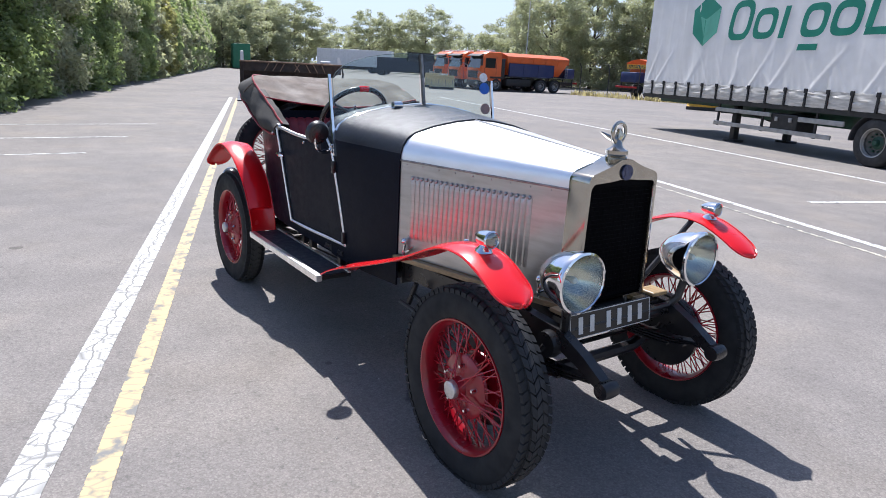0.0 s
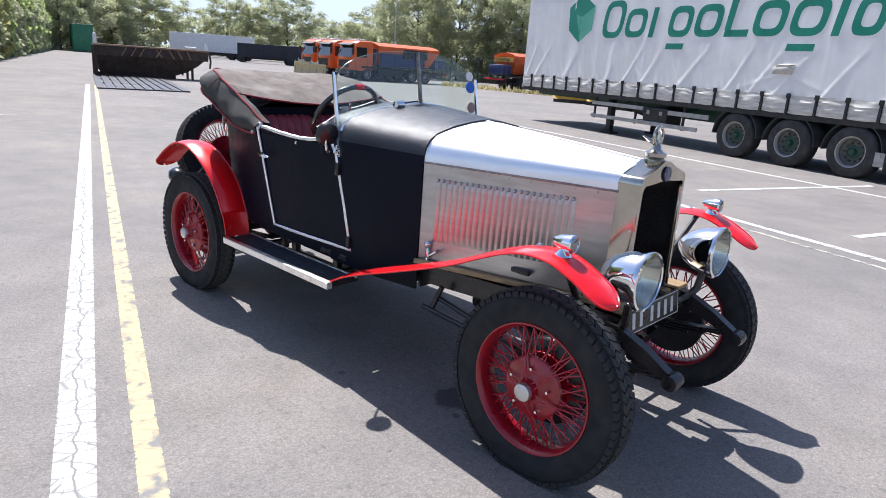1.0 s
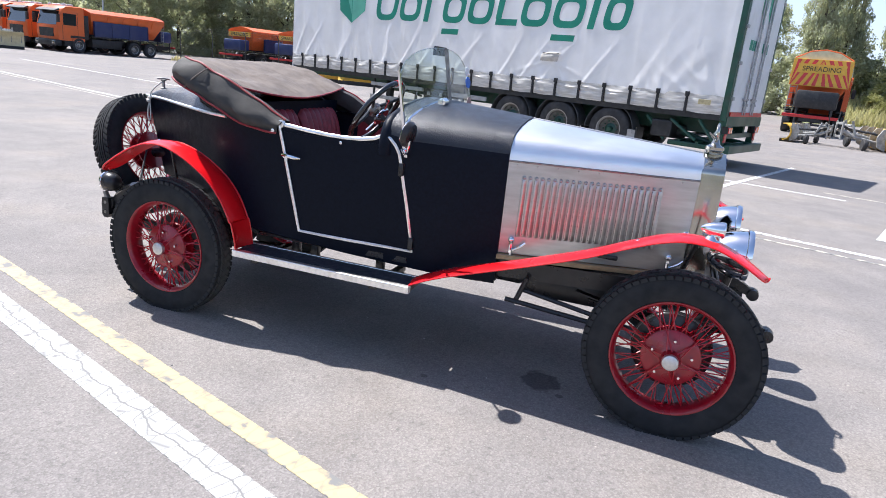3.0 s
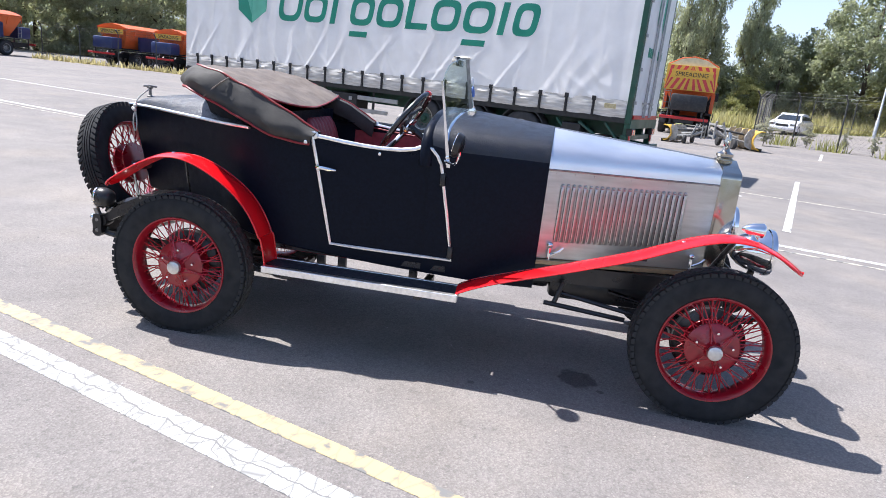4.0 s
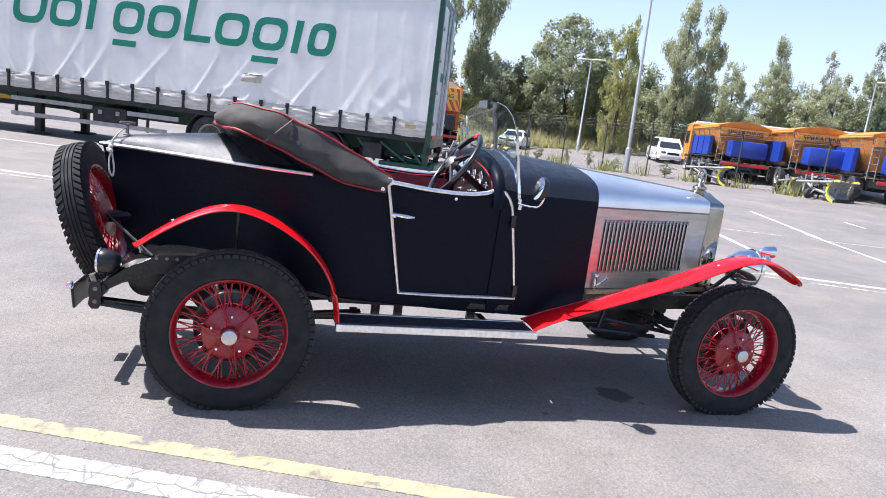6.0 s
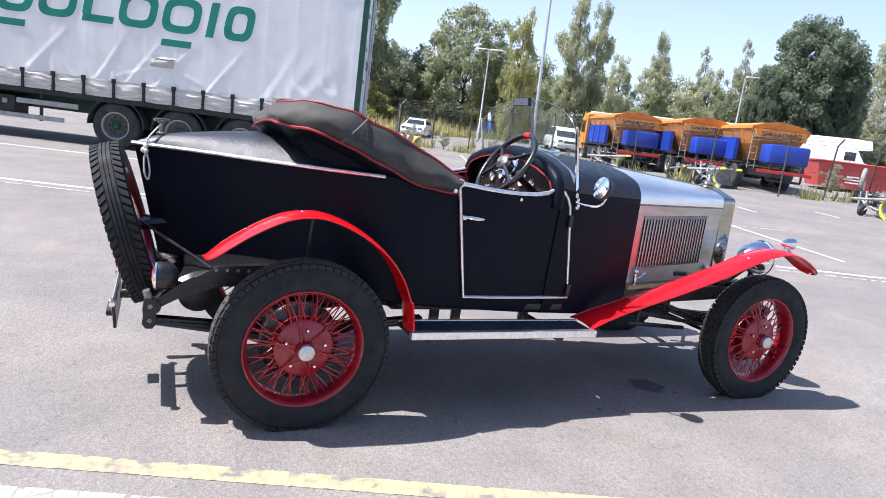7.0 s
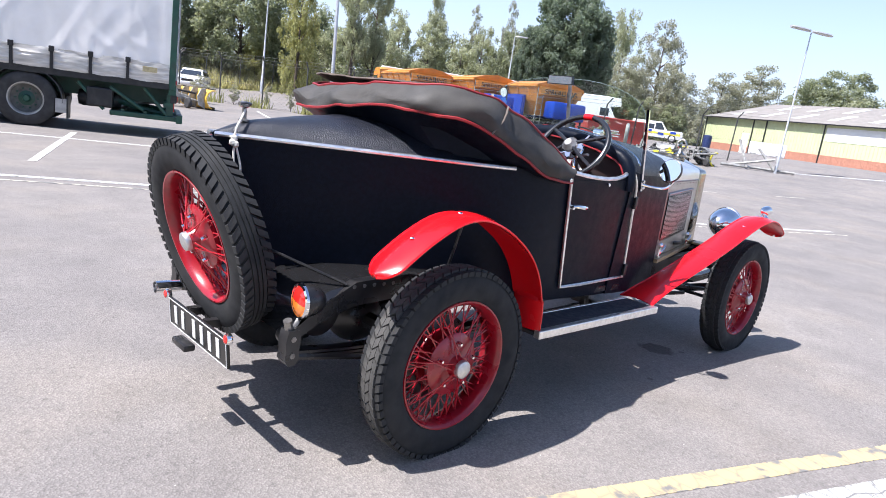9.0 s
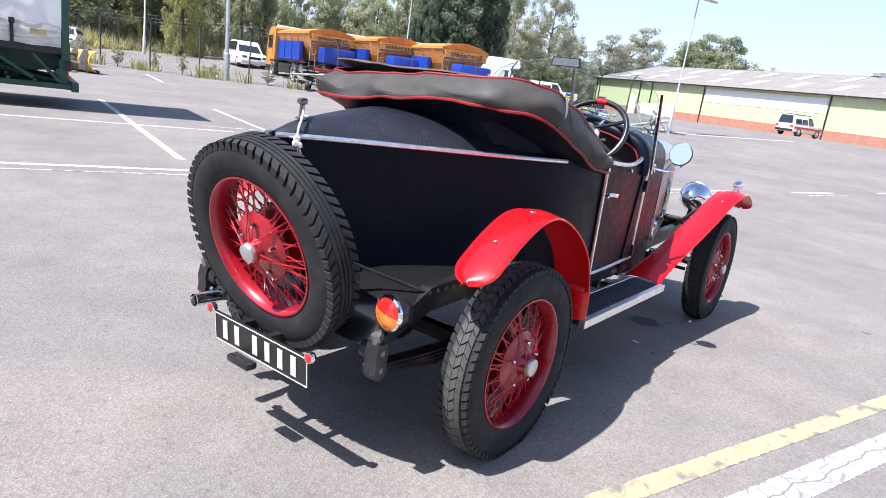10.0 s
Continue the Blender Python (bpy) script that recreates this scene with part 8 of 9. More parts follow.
box_trailer("box_trailer", "long white box trailer parked far off", pose(-105.5, 55.0, 0, 0, 0, 50), 13.6, 1.1, 4.0, DOORWHITE, "trailer")
box_trailer("dark_trailer", "dark blue box trailer parked far off", pose(-86.0, 55.0, 0, 0, 0, 48), 11, 0.8, 2.8, NAVYDARK, "trailer")
box_trailer("dark_trailer", "dark blue box trailer parked far off", pose(-80.0, 58.5, 0, 0, 0, 48), 9, 0.8, 2.8, NAVYDARK, "trailer")
cn = thing("green_container", "green steel storage container with ribbed sides", "container", pose(-95.0, 30.6, 0, 0, 0, -15))
part("container_body", boxes((-3, 3, -1.2, 1.2, 0.1, 3.5), bevel=0.03), BOXGREEN, cn, smooth=False)
for k in range(14):
    part("container_rib", boxes((-2.9 + 0.43 * k, -2.75 + 0.43 * k, -1.25, -1.19, 0.2, 3.4)), BOXGREEN, cn, smooth=False)
part("container_door", boxes((3.0, 3.06, -1.15, 1.15, 0.2, 3.4)), BOXGREEN, cn, "green end doors", smooth=False)

# ---------------------------------------------------------------- shed, fence, lamps
CLAD = mat("pale_green_cladding", (0.53, 0.58, 0.34), 0.5, vary=(1.5, 0.06), grime=(1.2, (0.5, 0.53, 0.33), 0.4))
CLADW = mat("white_cladding", (0.75, 0.76, 0.74), 0.5, vary=(1.5, 0.05))
ROOF = mat("weathered_roof_sheet", (0.225, 0.207, 0.188), 0.75, vary=(1.2, 0.14), grime=(0.7, (0.22, 0.21, 0.19), 0.5))
SKYL = mat("pale_roof_light", (0.55, 0.55, 0.53), 0.5, vary=(2, 0.08))
BRICK = mat("red_brick_plinth", (0.4, 0.19, 0.13), 0.8, vary=(9, 0.2), grime=(1.5, (0.3, 0.13, 0.09), 0.5))
POSTGREY = mat("galvanised_post", (0.5, 0.51, 0.52), 0.45, 0.5, vary=(3, 0.12))
POSTDARK = mat("dark_fence_post", (0.06, 0.06, 0.055), 0.6, vary=(6, 0.2))
WIRE = mat("fence_wire", (0.09, 0.09, 0.088), 0.6, 0.3, vary=(9, 0.2))
BARK = mat("bark", (0.09, 0.07, 0.055), 0.9, vary=(6, 0.3), bump=(14, 0.6, 0.03))

shed = thing("shed", "long low green-clad shed with brick plinth and grey roof", "building", pose(71.5, 32.4, 1.28, 0, 0, -117))
SA, SB = 0.0, 64.0
part("brick_plinth", boxes((SA, SB, -0.06, 0.12, -1.0, 0.82)), BRICK, shed, "red brick plinth", smooth=False)
part("wall", boxes((SA, SB, 0.0, 0.2, 0.82, 3.6)), CLAD, shed, "pale green ribbed cladding", smooth=False)
part("white_band", boxes((16.6, 29.1, -0.035, -0.002, 2.08, 3.3)), CLADW, shed, "white cladding band", smooth=False)
cr = bmesh.new()
k = SA + 0.05
while k < SB:
    box(cr, k, k + 0.09, -0.03, -0.002, 0.83, 2.07 if 16.5 < k < 29.1 else 3.59)
    k += 0.36
tagged(part("cladding_ribs", cr, CLAD, shed, smooth=False), kind="stuff")
part("gable_wall", prism([(0.0, -1.0), (0.0, 3.6), (9.0, 6.0), (18.0, 3.6), (18.0, -1.0)], 0, 0.2, Matrix.Translation((SA, 0, 0)) @ pose(0, 0, 0, 0, 0, 90)), CLAD, shed, smooth=False)
for y0, y1 in ((-0.35, 9.0), (18.35, 9.0)):
    bm = bmesh.new()
    rows = []
    n = 240
    for i in range(n + 1):
        x = SA - 0.3 + (SB - SA + 0.6) * i / n
        d = 0.03 * (i % 2)
        rows.append([bm.verts.new((x, y, z + d)) for y, z in ((y0, 3.55), (y1, 6.05))])
    for a, b in zip(rows, rows[1:]):
        bm.faces.new((a[0], a[1], b[1], b[0]))
    part("roof_slope", thick(bm, 0.04), ROOF, shed, "grey corrugated roof", smooth=False)
for k in range(28):
    x = SA + 2.0 + 2.15 * k
    ya, yb = ((1.4, 4.0), (5.2, 7.8))[k % 2]
    part("roof_light", thick(loft([[Vector((x, y, z)), Vector((x + 1.0, y, z))] for y, z in [(v, 3.67 + 0.2675 * v) for v in (ya, yb)]]), 0.02), SKYL, shed, "pale roof light", smooth=False)
part("gutter", boxes((SA - 0.2, SB, -0.48, -0.36, 3.48, 3.58)), TBLACK, shed, smooth=False)
for x in (0.12, 7.5, 9.3, 16.4, 29.3, 38.0):
    part("downpipe", rods([(x, -0.09, 3.5), (x, -0.09, -0.2)], rad=0.06), TBLACK, shed)
part("shed_door", boxes((6.2, 7.2, -0.075, -0.032, -0.05, 2.1), bevel=0.01), CLADW, shed, "pale personnel door", smooth=False)
part("roof_vent", turned([(0, 0.5), (0.8, 0.42), (0.85, 0.3), (0.6, 0.28), (0.6, 0.0)], 24, Matrix.Translation((27.0, 9.0, 6.0)) @ pose(0, 0, 0, 90)), CLADW, shed)


def fence(points, label, hgt_=2.2, step=2.7):
    t = thing("mesh_fence", label, "fence")
    wires, mesh_ = bmesh.new(), bmesh.new()
    post = bmesh.new()
    sweep(post, [(0, 0, -0.2), (0, 0, hgt_), (0.0, -0.25, hgt_ + 0.3)], 0.036, 6)
    bmesh.ops.recalc_face_normals(post, faces=post.faces)
    pme = bpy.data.meshes.new("fence_post")
    post.to_mesh(pme)
    post.free()
    pme.materials.append(POSTDARK)
    for (xa, ya), (xb, yb) in zip(points, points[1:]):
        a, b = Vector((xa, ya)), Vector((xb, yb))
        n = max(1, round((b - a).length / step))
        rz = math.degrees(math.atan2(yb - ya, xb - xa))
        for k in range(n):
            p, q = a + (b - a) * (k / n), a + (b - a) * ((k + 1) / n)
            hp, hq = height(p.x, p.y), height(q.x, q.y)
            shared("fence_post", pme, t, pose(p.x, p.y, hp, random.uniform(-2, 2), random.uniform(-2, 2), rz))
            for z in (0.1, hgt_ * 0.5, hgt_, hgt_ + 0.15, hgt_ + 0.3):
                sweep(wires, [(p.x, p.y, hp + z), ((p.x + q.x) / 2, (p.y + q.y) / 2, (hp + hq) / 2 + z - 0.02), (q.x, q.y, hq + z)], 0.006, 3, cap=False)
            m = int((b - a).length / n / 0.22)
            for j in range(-int(hgt_ / 0.22), m):
                for sg in (1, -1):
                    s0, s1 = j * 0.22, j * 0.22 + hgt_
                    c0, c1 = max(0, s0), min(m * 0.22, s1)
                    if c1 - c0 < 0.1:
                        continue
                    L_ = m * 0.22
                    e = []
                    for c in (c0, c1):
                        f = (c if sg > 0 else L_ - c) / L_
                        o = p + (q - p) * f
                        e.append((o.x, o.y, hp + (hq - hp) * f + c - s0))
                    sweep(mesh_, e, 0.002, 3, cap=False)
    tagged(part("line_wire", wires, WIRE, t, flip=False), kind="stuff")
    tagged(part("chain_link", mesh_, WIRE, t, flip=False), kind="stuff")


fence([(12.0, 32.6), (14.4, 28.2), (17.2, 24.6), (19.9, 21.6), (21.6, 18.6), (22.3, 15.4), (26.5, 14.6), (30, 13), (34.5, 11.6)], "sagging chain-link fence with dark posts and weeds")
fence([(12.0, 32.6), (17, 47.5), (42, 47.0), (56, 36)], "chain-link fence along the rough grass")
fence([(-34, 38.4), (-20, 39.2), (-6, 40.0), (4, 40.6)], "chain-link fence before the gritting lorries")


def lamp_post(x, y, h, heads, lean, label, r=0.09):
    t = thing("street_lamp", label, "lamp post", on_ground(x, y, 0) @ pose(0, 0, 0, lean[0], lean[1], 0), "lamp posts round the yard")
    bm = bmesh.new()
    sweep(bm, [(0, 0, -0.2), (0, 0, 1.2), (0, 0, 1.25), (0, 0, h)], [r * 1.25, r * 1.25, r * 0.8, r * 0.5], 10)
    part("pole", bm, POSTGREY, t, "galvanised steel pole")
    for a in heads:
        c, s = math.cos(radians(a)), math.sin(radians(a))
        hd = part("lamp_head", loft([[Vector((c * u - s * w * q, s * u + c * w * q, h + 0.06 * e + 0.05)) for q, e in ((-1, 0), (-0.6, 1), (0.6, 1), (1, 0), (0.6, -0.6), (-0.6, -0.6))] for u, w in ((0.05, 0.05), (0.3, 0.16), (0.9, 0.18), (1.1, 0.08))], True, True), POSTGREY, t, "flat grey lamp head")
    return t


lamp_post(16.7, 25.6, 11.5, (200,), (-2.5, 0), "tall galvanised lamp post beside the fence", 0.11)
lamp_post(22.6, 43.9, 6.95, (-40, 140), (0, 0), "grey lamp post before the far trees")
lamp_post(42.2, 37.0, 7.0, (-40,), (0, 0), "grey lamp post behind the amber lorries")
lamp_post(29.6, 8.9, 6.2, (150, -30), (0, 2.5), "leaning grey lamp post with a flat head", 0.055)
lamp_post(-51.5, 47.9, 9.0, (-90,), (0, 0), "grey lamp post behind the lorries")

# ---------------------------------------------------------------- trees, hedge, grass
# LEAF_A, LEAF_B and LEAF_E carry extra blue as haze over far trees
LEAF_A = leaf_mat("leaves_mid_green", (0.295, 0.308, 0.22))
LEAF_H = leaf_mat("hedge_leaf_green", (0.2, 0.25, 0.115))
LEAF_B = leaf_mat("leaves_dark_green", (0.132, 0.165, 0.12))
LEAF_E = leaf_mat("leaves_deep_green", (0.215, 0.235, 0.16))
LEAF_C = leaf_mat("leaves_pale_green", (0.27, 0.27, 0.22))
LEAF_D = leaf_mat("leaves_yellow_green", (0.265, 0.265, 0.12))
GRASS = leaf_mat("rough_grass_blades", (0.34, 0.315, 0.18))
GRASSG = mat("rough_grass_ground", (0.24, 0.27, 0.11), 0.9, vary=(2.5, 0.25), grime=(0.8, (0.22, 0.2, 0.1), 0.5))
rng = np.random.default_rng(7)


def leaf_mesh(name, centres, spread, per, size, material):
    """Many small bent leaves scattered round the given clump centres."""
    c = np.repeat(centres, per, axis=0)
    n = len(c)
    d = rng.normal(size=(n, 3))
    d /= np.linalg.norm(d, axis=1)[:, None]
    p = c + d * (spread * rng.random((n, 1)) ** 0.45) * np.array([1, 1, 0.8])
    nrm = d * 0.6 + rng.normal(size=(n, 3)) * 0.6 + np.array([0, 0, 0.5])
    nrm /= np.linalg.norm(nrm, axis=1)[:, None]
    a = np.cross(nrm, rng.normal(size=(n, 3)))
    a /= np.linalg.norm(a, axis=1)[:, None]
    b = np.cross(nrm, a)
    s = size * (0.6 + 0.8 * rng.random((n, 1)))
    v = np.stack([p - a * s - b * s * 0.62, p + a * s * 1.15, p - a * s * 0.4 + b * s * 0.95], axis=1).reshape(-1, 3)
    f = np.arange(n * 3).reshape(-1, 3)
    me = bpy.data.meshes.new(name)
    me.from_pydata(v.tolist(), [], f.tolist())
    me.materials.append(material)
    return me


def crown_points(n, shape):
    """Clump centres of a crown in a unit box: width 1, z from 0 to 1."""
    pts = []
    while len(pts) < n:
        x, y, z = rng.uniform(-0.5, 0.5), rng.uniform(-0.5, 0.5), rng.uniform(0.0, 1.0)
        r = math.hypot(x, y)
        lump = 0.8 + 0.35 * noise.noise((x * 5, y * 5, z * 5 + 3.7 * len(shape)))
        if shape == "round":
            lim = 0.5 * math.sqrt(max(0, 1 - ((z - 0.52) / 0.5) ** 2)) * lump
            if r < lim and r > lim * 0.45:
                pts.append((x, y, z))
        elif shape == "tall":
            body = max(0.0, math.sin(math.pi * min(1.0, (z - 0.1) / 0.94))) ** 0.7
            lim = 0.4 * body * (0.55 + 0.6 * abs(noise.noise((x * 3, y * 3, z * 9)))) * (0.75 + 0.25 * math.sin(z * 21 + 4 * x))
            if z > 0.14 and r < lim and noise.noise((x * 5, y * 5, z * 11)) > -0.18:
                pts.append((x, y, z))
        else:
            lim = 0.5 * (1 - z) ** 0.35 * lump
            if r < lim and (r > lim * 0.4 or z > 0.8):
                pts.append((x, y, z))
    return np.array(pts)


def trunk_mesh(name, h0, limbs, r=0.022):
    bm = bmesh.new()
    sweep(bm, [(0, 0, -0.03), (0.004, 0, 0.12), (-0.006, 0.004, 0.35), (0.005, 0, 0.6), (0, 0, h0)], [r * 1.3, r, r * 0.75, r * 0.5, r * 0.15], 8)
    for k in range(limbs):
        a, z = k * 2.4, 0.2 + 0.55 * k / limbs
        l = 0.2 * (1.1 - z)
        sweep(bm, [(0, 0, z), (l * 0.5 * math.cos(a), l * 0.5 * math.sin(a), z + l * 0.3), (l * math.cos(a), l * math.sin(a), z + l * 0.7)], [r * 0.45, r * 0.28, r * 0.06], 5)
    me = bpy.data.meshes.new(name)
    bm.to_mesh(me)
    bm.free()
    me.materials.append(BARK)
    return me


TRUNK = trunk_mesh("trunk", 0.92, 11)
CROWNS = {}
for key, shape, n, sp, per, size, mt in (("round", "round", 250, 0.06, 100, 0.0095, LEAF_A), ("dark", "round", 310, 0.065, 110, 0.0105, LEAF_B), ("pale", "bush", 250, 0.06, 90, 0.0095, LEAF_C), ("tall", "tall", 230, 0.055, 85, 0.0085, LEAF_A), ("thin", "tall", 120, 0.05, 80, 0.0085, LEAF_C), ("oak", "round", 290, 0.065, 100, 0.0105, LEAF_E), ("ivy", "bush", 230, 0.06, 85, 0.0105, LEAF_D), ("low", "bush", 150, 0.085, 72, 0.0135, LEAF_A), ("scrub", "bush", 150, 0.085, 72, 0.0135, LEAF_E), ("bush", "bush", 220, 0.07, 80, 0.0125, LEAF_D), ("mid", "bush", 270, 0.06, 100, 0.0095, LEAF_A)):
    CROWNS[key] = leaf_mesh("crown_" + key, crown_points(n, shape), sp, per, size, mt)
WORDS = {"round": "broad mid-green leafy tree", "dark": "large dark green oak tree", "pale": "pale grey-green willow tree", "tall": "tall slender open tree", "thin": "tall thin sparse pale tree", "bush": "yellow-green bushy shrub", "mid": "low-crowned mid-green leafy tree", "oak": "large broad mid-green oak tree", "ivy": "upright yellow-green tree clad in ivy", "low": "low spreading mid-green tree", "scrub": "dense dark green thicket tree"}


def trees(rows, where):
    for x, y, h, w, key in rows:
        t = thing("tree", WORDS[key] + " " + where, "tree", on_ground(x, y, random.uniform(0, 360)), "trees round the yard")
        tw = min(h * 0.8, w * 1.5)
        shared("trunk", TRUNK, t, Matrix.Diagonal((tw, tw, h * 0.95, 1)))
        if key in ("tall", "thin"):
            shared("crown", CROWNS[key], t, Matrix.Diagonal((w * 1.25, w * 1.25, h, 1)))
        else:
            lift = 0.06 if key in ("round", "dark", "oak") else 0.0
            shared("crown", CROWNS[key], t, Matrix.Translation((0, 0, h * lift)) @ Matrix.Diagonal((w * 1.15, w * 1.15, h * (1 - lift), 1)))


FAR = "beyond the far end"
trees([(-124.9, 51.4, 13.5, 17, "round"), (-117.5, 42.9, 12, 14, "mid"), (-108, 33, 13, 14, "round"), (-118, 36, 12, 13, "dark"), (-128, 44, 13, 15, "round"), (-100, 29.5, 9, 9, "mid"), (-127.3, 69.7, 12.9, 12.5, "round"), (-121, 80.1, 14.2, 17.5, "round"), (-98.9, 76.8, 8.2, 13.6, "mid"), (-103.3, 87.3, 9.5, 4.5, "thin"), (-90, 84, 8.5, 12, "mid"), (-82, 84, 9.5, 12, "round")], FAR)
BEHIND = "behind the gritting lorries"
trees([(-54.4, 54.1, 12.5, 10, "round"), (-54, 61, 13.6, 11, "mid"), (-50, 66, 14.6, 11, "mid"), (-63.2, 58.3, 11, 9, "mid"), (-59.7, 63, 13.5, 9.5, "tall"), (-46.6, 64, 13.5, 10, "round"), (-41.9, 65, 14, 10, "mid"), (-70, 62, 9, 11, "round")], BEHIND)
trees([(-36, 66, 14, 10, "round"), (-30, 67, 14, 10, "round"), (-24, 67, 15, 8, "tall"), (-18, 67, 14, 10, "mid"), (-12, 66, 14, 9, "dark"), (-6, 66, 14, 9, "round"), (0, 65, 14, 9, "mid"), (6, 63, 12, 8, "round")], BEHIND)
MEADOW = "beyond the rough grass"
trees([(11.9, 60, 9, 8, "mid"), (11.2, 53.5, 17, 4.8, "tall"), (13.3, 55.2, 18, 4.8, "tall"), (17.0, 55.4, 17.5, 5.0, "tall"), (19.0, 58.5, 8.0, 6, "mid"), (22.0, 61, 6.5, 7, "round")], MEADOW)
trees([(21.4, 53.1, 3.8, 4.0, "bush"), (16.5, 52, 3.8, 4.6, "bush"), (24.8, 49.5, 4.4, 3.2, "bush"), (27.5, 51, 3.4, 3.8, "bush")], MEADOW)
trees([(24.3, 51.3, 11.1, 8.3, "oak"), (26.0, 44.9, 10.6, 3.8, "ivy"), (33.3, 53.3, 7.0, 1.6, "dark"), (31.3, 45.2, 12.6, 4.4, "tall"), (34.0, 45.8, 12.3, 4.1, "tall"), (33.0, 47.6, 6.4, 4.5, "scrub"), (39.4, 49.2, 8.9, 4.4, "mid"), (43.3, 48.6, 11.6, 3.7, "tall"), (47.8, 47.3, 10.7, 4.0, "thin"), (50.3, 44.8, 11.6, 3.7, "thin"), (44.1, 45.2, 6.8, 5.3, "low"), (46.4, 43.0, 6.7, 4.5, "scrub"), (50.9, 37.9, 13.2, 8.8, "dark"), (51.9, 38.9, 12.6, 8.4, "dark"), (47.3, 39.2, 8.7, 3.5, "dark"), (52.0, 34.8, 9.6, 3.0, "dark")], MEADOW)
trees([(41.7, 47.4, 7.9, 5.3, "mid"), (44.7, 47.4, 8.1, 5.4, "low"), (46.2, 44.6, 8.5, 5.6, "mid"), (47.7, 41.7, 8.8, 5.3, "scrub"), (22.5, 54.2, 6.6, 4.8, "low"), (18.9, 53.4, 6.4, 4.7, "scrub"), (27.7, 51.8, 5.8, 4.8, "scrub"), (31.9, 50.7, 5.7, 4.9, "low"), (37.2, 48.4, 7.4, 4.7, "low")], "in the belt behind the yard")
under = random.Random(5)
trees([(13 + 2.9 * k + under.uniform(-0.8, 0.8), 55 - 0.12 * k + under.uniform(-1.2, 2.5), under.uniform(5.0, 8.5), under.uniform(5.5, 7.5), ("low", "scrub")[k % 2]) for k in range(11)], "in the thicket beyond the grass")
trees([(44.5 + 3.2 * k, 49.5 - 1.7 * k, under.uniform(5.5, 7.5), under.uniform(6, 7.5), ("scrub", "low")[k % 2]) for k in range(6)], "in the thicket behind the lorries")
# last three rows: dark thickets added for the shade at the trees' feet
trees([(67.1, 42.1, 14.4, 6.8, "mid"), (68.7, 37.9, 13.2, 8.0, "pale"), (63.4, 38.4, 8.4, 8, "pale"), (67.2, 35.4, 8.4, 7, "pale"), (60.5, 38.6, 4.6, 5.5, "scrub"), (63.0, 36.0, 4.4, 5.5, "scrub"), (65.6, 33.4, 4.2, 5, "scrub")], "behind the amber lorries")
trees([(98.2, 43.6, 11.3, 10, "pale"), (106.3, 41.4, 13.6, 13.5, "pale"), (102.5, 42.4, 10.4, 11, "pale"), (91, 46, 10, 9, "pale"), (113, 32, 14.2, 14, "oak"), (110.5, 29.5, 11.5, 11, "low"), (116, 28.5, 12, 10, "low"), (127.9, 27.0, 11, 9.6, "round"), (124.7, 17.6, 9.5, 7.4, "mid"), (125.5, 8.5, 9.5, 9.5, "round"), (128, -4.7, 10, 10.8, "mid")], "behind the shed")

# distant woods all round
fw = []
for k in range(520):
    a = 2 * math.pi * k / 520
    if not -0.45 < a - 2 * math.pi * (a > 5) < 0.12:
        R = 172 + 14 * noise.noise((math.cos(a) * 6, math.sin(a) * 6, 2))
        for q in range(9):
            fw.append((R * math.cos(a) + rng.normal() * 3, R * math.sin(a) + rng.normal() * 3, rng.random() * (9 + 5 * noise.noise((math.cos(a) * 14, math.sin(a) * 14, 7)))))
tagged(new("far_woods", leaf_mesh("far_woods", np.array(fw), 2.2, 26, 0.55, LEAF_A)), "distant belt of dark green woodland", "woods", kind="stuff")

# tall hedge along the yard
hp_ = []
while len(hp_) < 330:
    x, y, z = rng.uniform(-2.2, 2.2), rng.uniform(-1.7, 1.7), rng.uniform(0, 1)
    if abs(y) > 1.7 * (1 - z ** 3) * (0.75 + 0.4 * noise.noise((x * 0.9, y, z * 5))) or abs(y) < 0.5 * (1 - z):
        continue
    hp_.append((x, y, 0.1 + 7.6 * z))
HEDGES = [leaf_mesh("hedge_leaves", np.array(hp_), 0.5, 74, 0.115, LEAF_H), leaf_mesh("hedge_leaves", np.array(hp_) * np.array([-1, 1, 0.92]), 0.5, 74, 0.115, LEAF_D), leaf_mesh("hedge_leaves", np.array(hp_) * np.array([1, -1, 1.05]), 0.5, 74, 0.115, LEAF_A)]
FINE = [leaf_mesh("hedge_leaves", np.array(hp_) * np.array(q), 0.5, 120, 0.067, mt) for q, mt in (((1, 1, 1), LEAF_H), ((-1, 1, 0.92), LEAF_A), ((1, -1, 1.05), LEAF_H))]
COARSE = [leaf_mesh("hedge_leaves", np.array(hp_) * np.array(q), 0.55, 36, 0.165, mt) for q, mt in (((1, 1, 1), LEAF_H), ((-1, 1, 0.95), LEAF_A))]
HD = Vector((-0.943, 0.333))
for k in range(30):
    p = Vector((-8.5, -5.4)) + HD * (3.6 * k)
    t = thing("hedge", "tall dense green hedge of mixed leafy trees", "hedge", pose(p.x, p.y, 0, 0, 0, math.degrees(math.atan2(HD.y, HD.x)) + random.uniform(-6, 6)), "hedge along the yard")
    sc = random.uniform(0.88, 1.15)
    shared("leaves", FINE[k % 3] if k < 8 else HEDGES[(k * 2 + k // 3) % 3] if k < 15 else COARSE[k % 2], t, Matrix.Diagonal((1.05, 1.0, sc, 1)))
    bm = bmesh.new()
    for q in (-1.3, 0.2, 1.4):
        sweep(bm, [(q, 0, -0.1), (q + 0.1, 0.1, 2.5), (q - 0.1, -0.1, 5.5)], [0.11, 0.08, 0.03], 6)
    part("stems", bm, BARK, t)

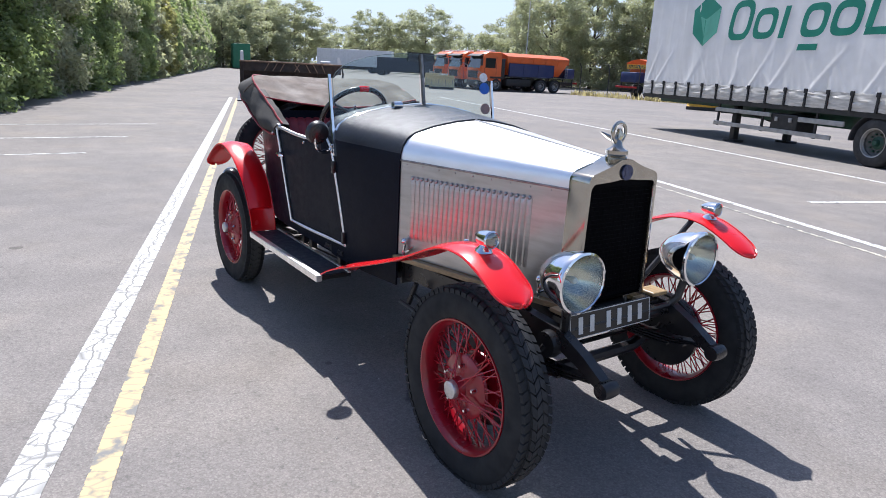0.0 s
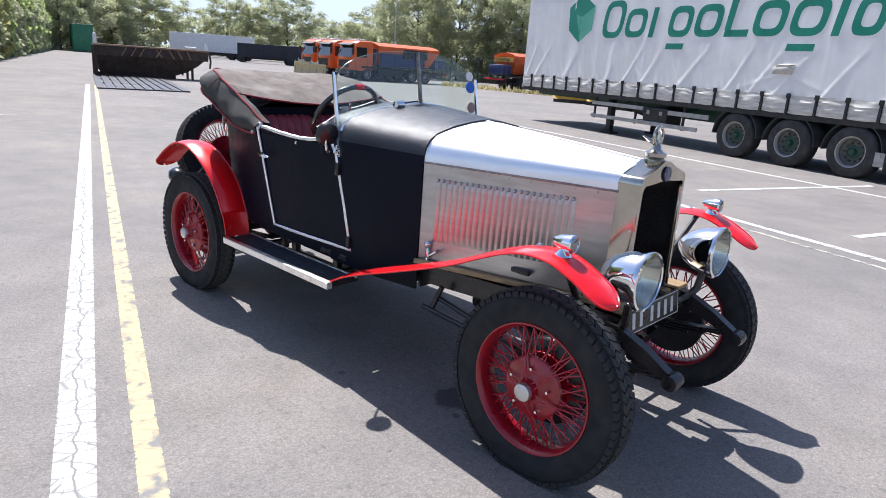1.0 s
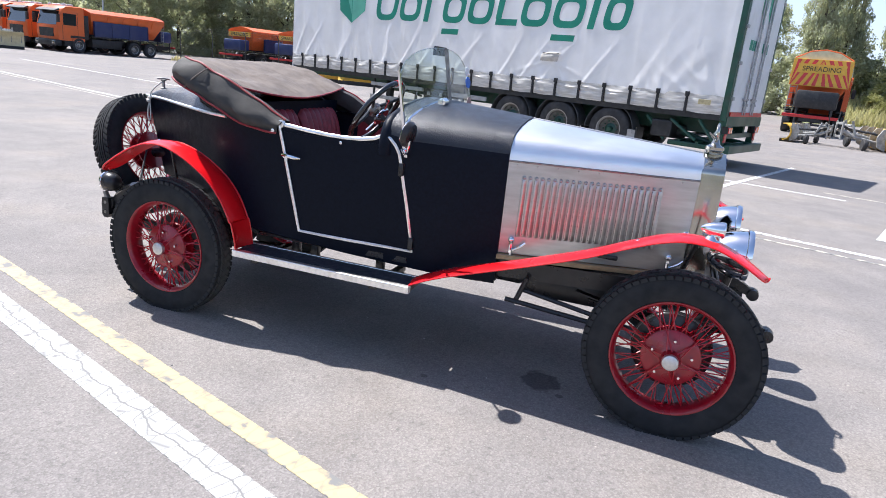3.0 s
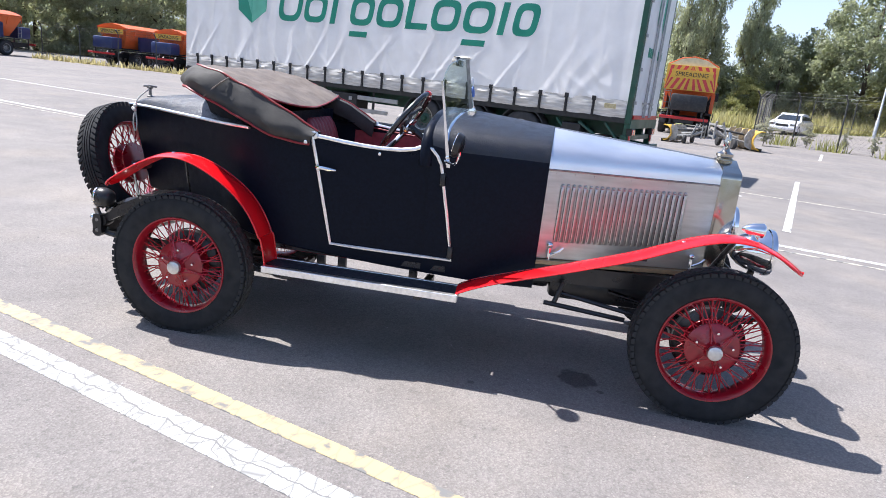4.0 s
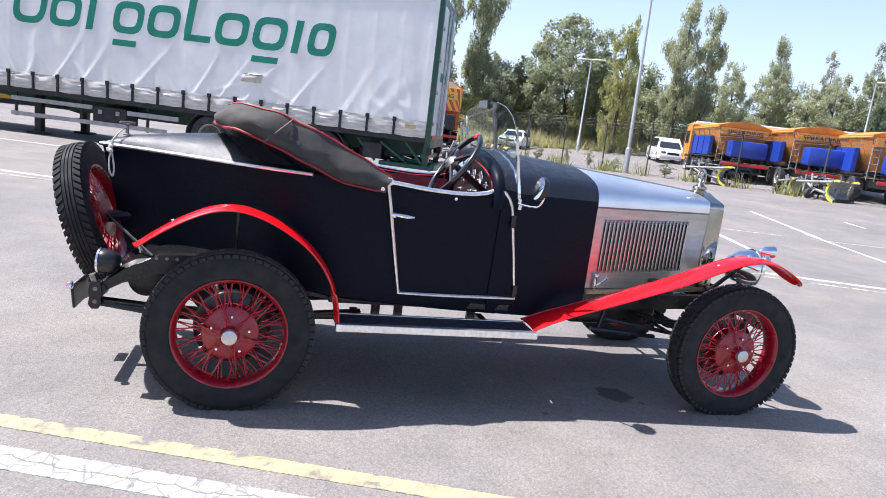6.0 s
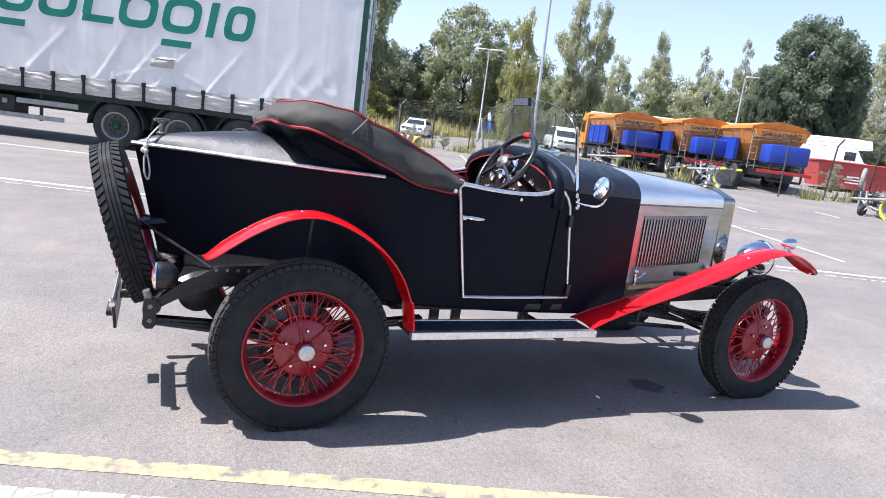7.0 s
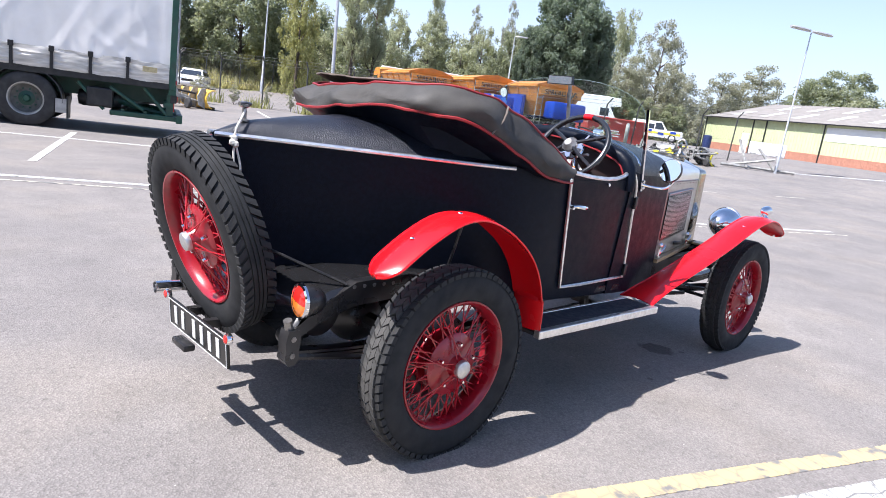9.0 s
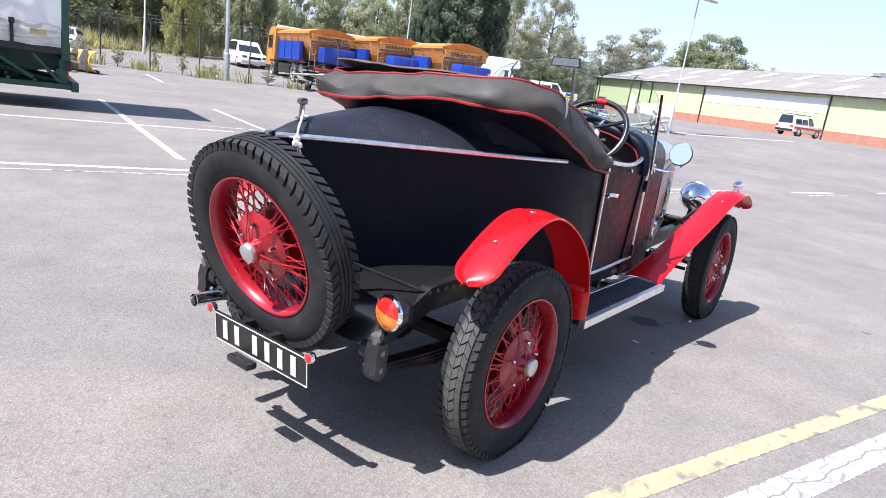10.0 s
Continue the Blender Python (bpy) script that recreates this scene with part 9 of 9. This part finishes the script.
# rough grass bank beyond the fence
def bank(y):
    return 0.03 + max(0.0, min(1.7, 0.19 * (y - 47.5)))


bm = bmesh.new()
rows = []
for i in range(25):
    x = 10 + 45 * i / 24
    rows.append([bm.verts.new((x, y, height(x, y) + bank(y))) for y in (46.5, 47.5, 50, 53, 56.5, 62, 75)])
for a, b in zip(rows, rows[1:]):
    for k in range(6):
        bm.faces.new((a[k], b[k], b[k + 1], a[k + 1]))
tagged(part("grass_verge", bm, GRASSG), "rough green and straw-coloured grass verge", "grass", kind="structure")
gx = np.stack([rng.uniform(11, 50, 9000), 46.8 + rng.random(9000) ** 1.6 * 9, np.zeros(9000)], axis=1)
gz = np.array([height(x, y) + bank(y) for x, y, _ in gx])


def blades(name, pos, hgt_, w, material, label):
    n = len(pos)
    a = rng.uniform(0, 2 * math.pi, n)
    h = hgt_ * (0.5 + rng.random(n))
    dx, dy = np.cos(a) * w, np.sin(a) * w
    lean = rng.normal(size=(n, 2)) * 0.25 * h[:, None]
    v = np.stack([pos + np.stack([dx, dy, 0 * dx], 1), pos - np.stack([dx, dy, 0 * dx], 1), pos + np.stack([lean[:, 0], lean[:, 1], h], 1)], axis=1).reshape(-1, 3)
    me = bpy.data.meshes.new(name)
    me.from_pydata(v.tolist(), [], np.arange(n * 3).reshape(-1, 3).tolist())
    me.materials.append(material)
    return tagged(new(name, me), label, "grass", kind="stuff")


gx[:, 2] = gz
blades("meadow_grass", gx, 0.7, 0.06, GRASS, "tall rough meadow grass going to seed")
# weeds along the fence foot
wp = []
for (xa, ya), (xb, yb) in zip([(12.6, 30.9), (14.2, 28.4), (17.1, 24.5), (19.7, 21.5), (21.5, 18.4), (22.2, 15.2)], [(14.2, 28.4), (17.1, 24.5), (19.7, 21.5), (21.5, 18.4), (22.2, 15.2), (26.5, 14.4)]):
    for k in range(260):
        t_ = rng.random()
        x, y = xa + (xb - xa) * t_, ya + (yb - ya) * t_
        if noise.noise((x * 0.9, y * 0.9, 1)) > 0.12:
            x, y = x + rng.normal() * 0.25, y + rng.normal() * 0.25
            wp.append((x, y, height(x, y)))
blades("fence_weeds", np.array(wp), 0.5, 0.035, LEAF_D, "tall green weeds along the fence foot")
wp = [(x, 38.2 + (x + 34) * 0.058 + rng.normal() * 0.35, 0) for x in rng.uniform(-34.5, 4, 1500)]
blades("fence_weeds", np.array(wp), 0.35, 0.07, leaf_mat("dry_weeds", (0.34, 0.3, 0.18)), "dry weeds along the fence foot")
wpb = []
for x, y, w_, h_ in ((11.4, 28.6, 1.2, 1.15), (13.6, 29.6, 0.8, 0.9), (14.7, 28.3, 0.5, 1.0), (15.5, 27.3, 0.6, 0.9), (16.5, 26.4, 0.9, 0.6), (26.0, 15.9, 1.2, 1.3), (18.0, 24.2, 0.9, 0.7)):
    t = thing("shrub", "green self-sown shrub by the fence", "shrub", on_ground(x, y, random.uniform(0, 360)), "shrubs by the fence")
    shared("leaves", CROWNS["thin"], t, Matrix.Diagonal((w_ * 1.6, w_ * 1.6, h_ * 1.1, 1)))
    shared("stem", TRUNK, t, Matrix.Diagonal((0.6, 0.6, h_, 1)))
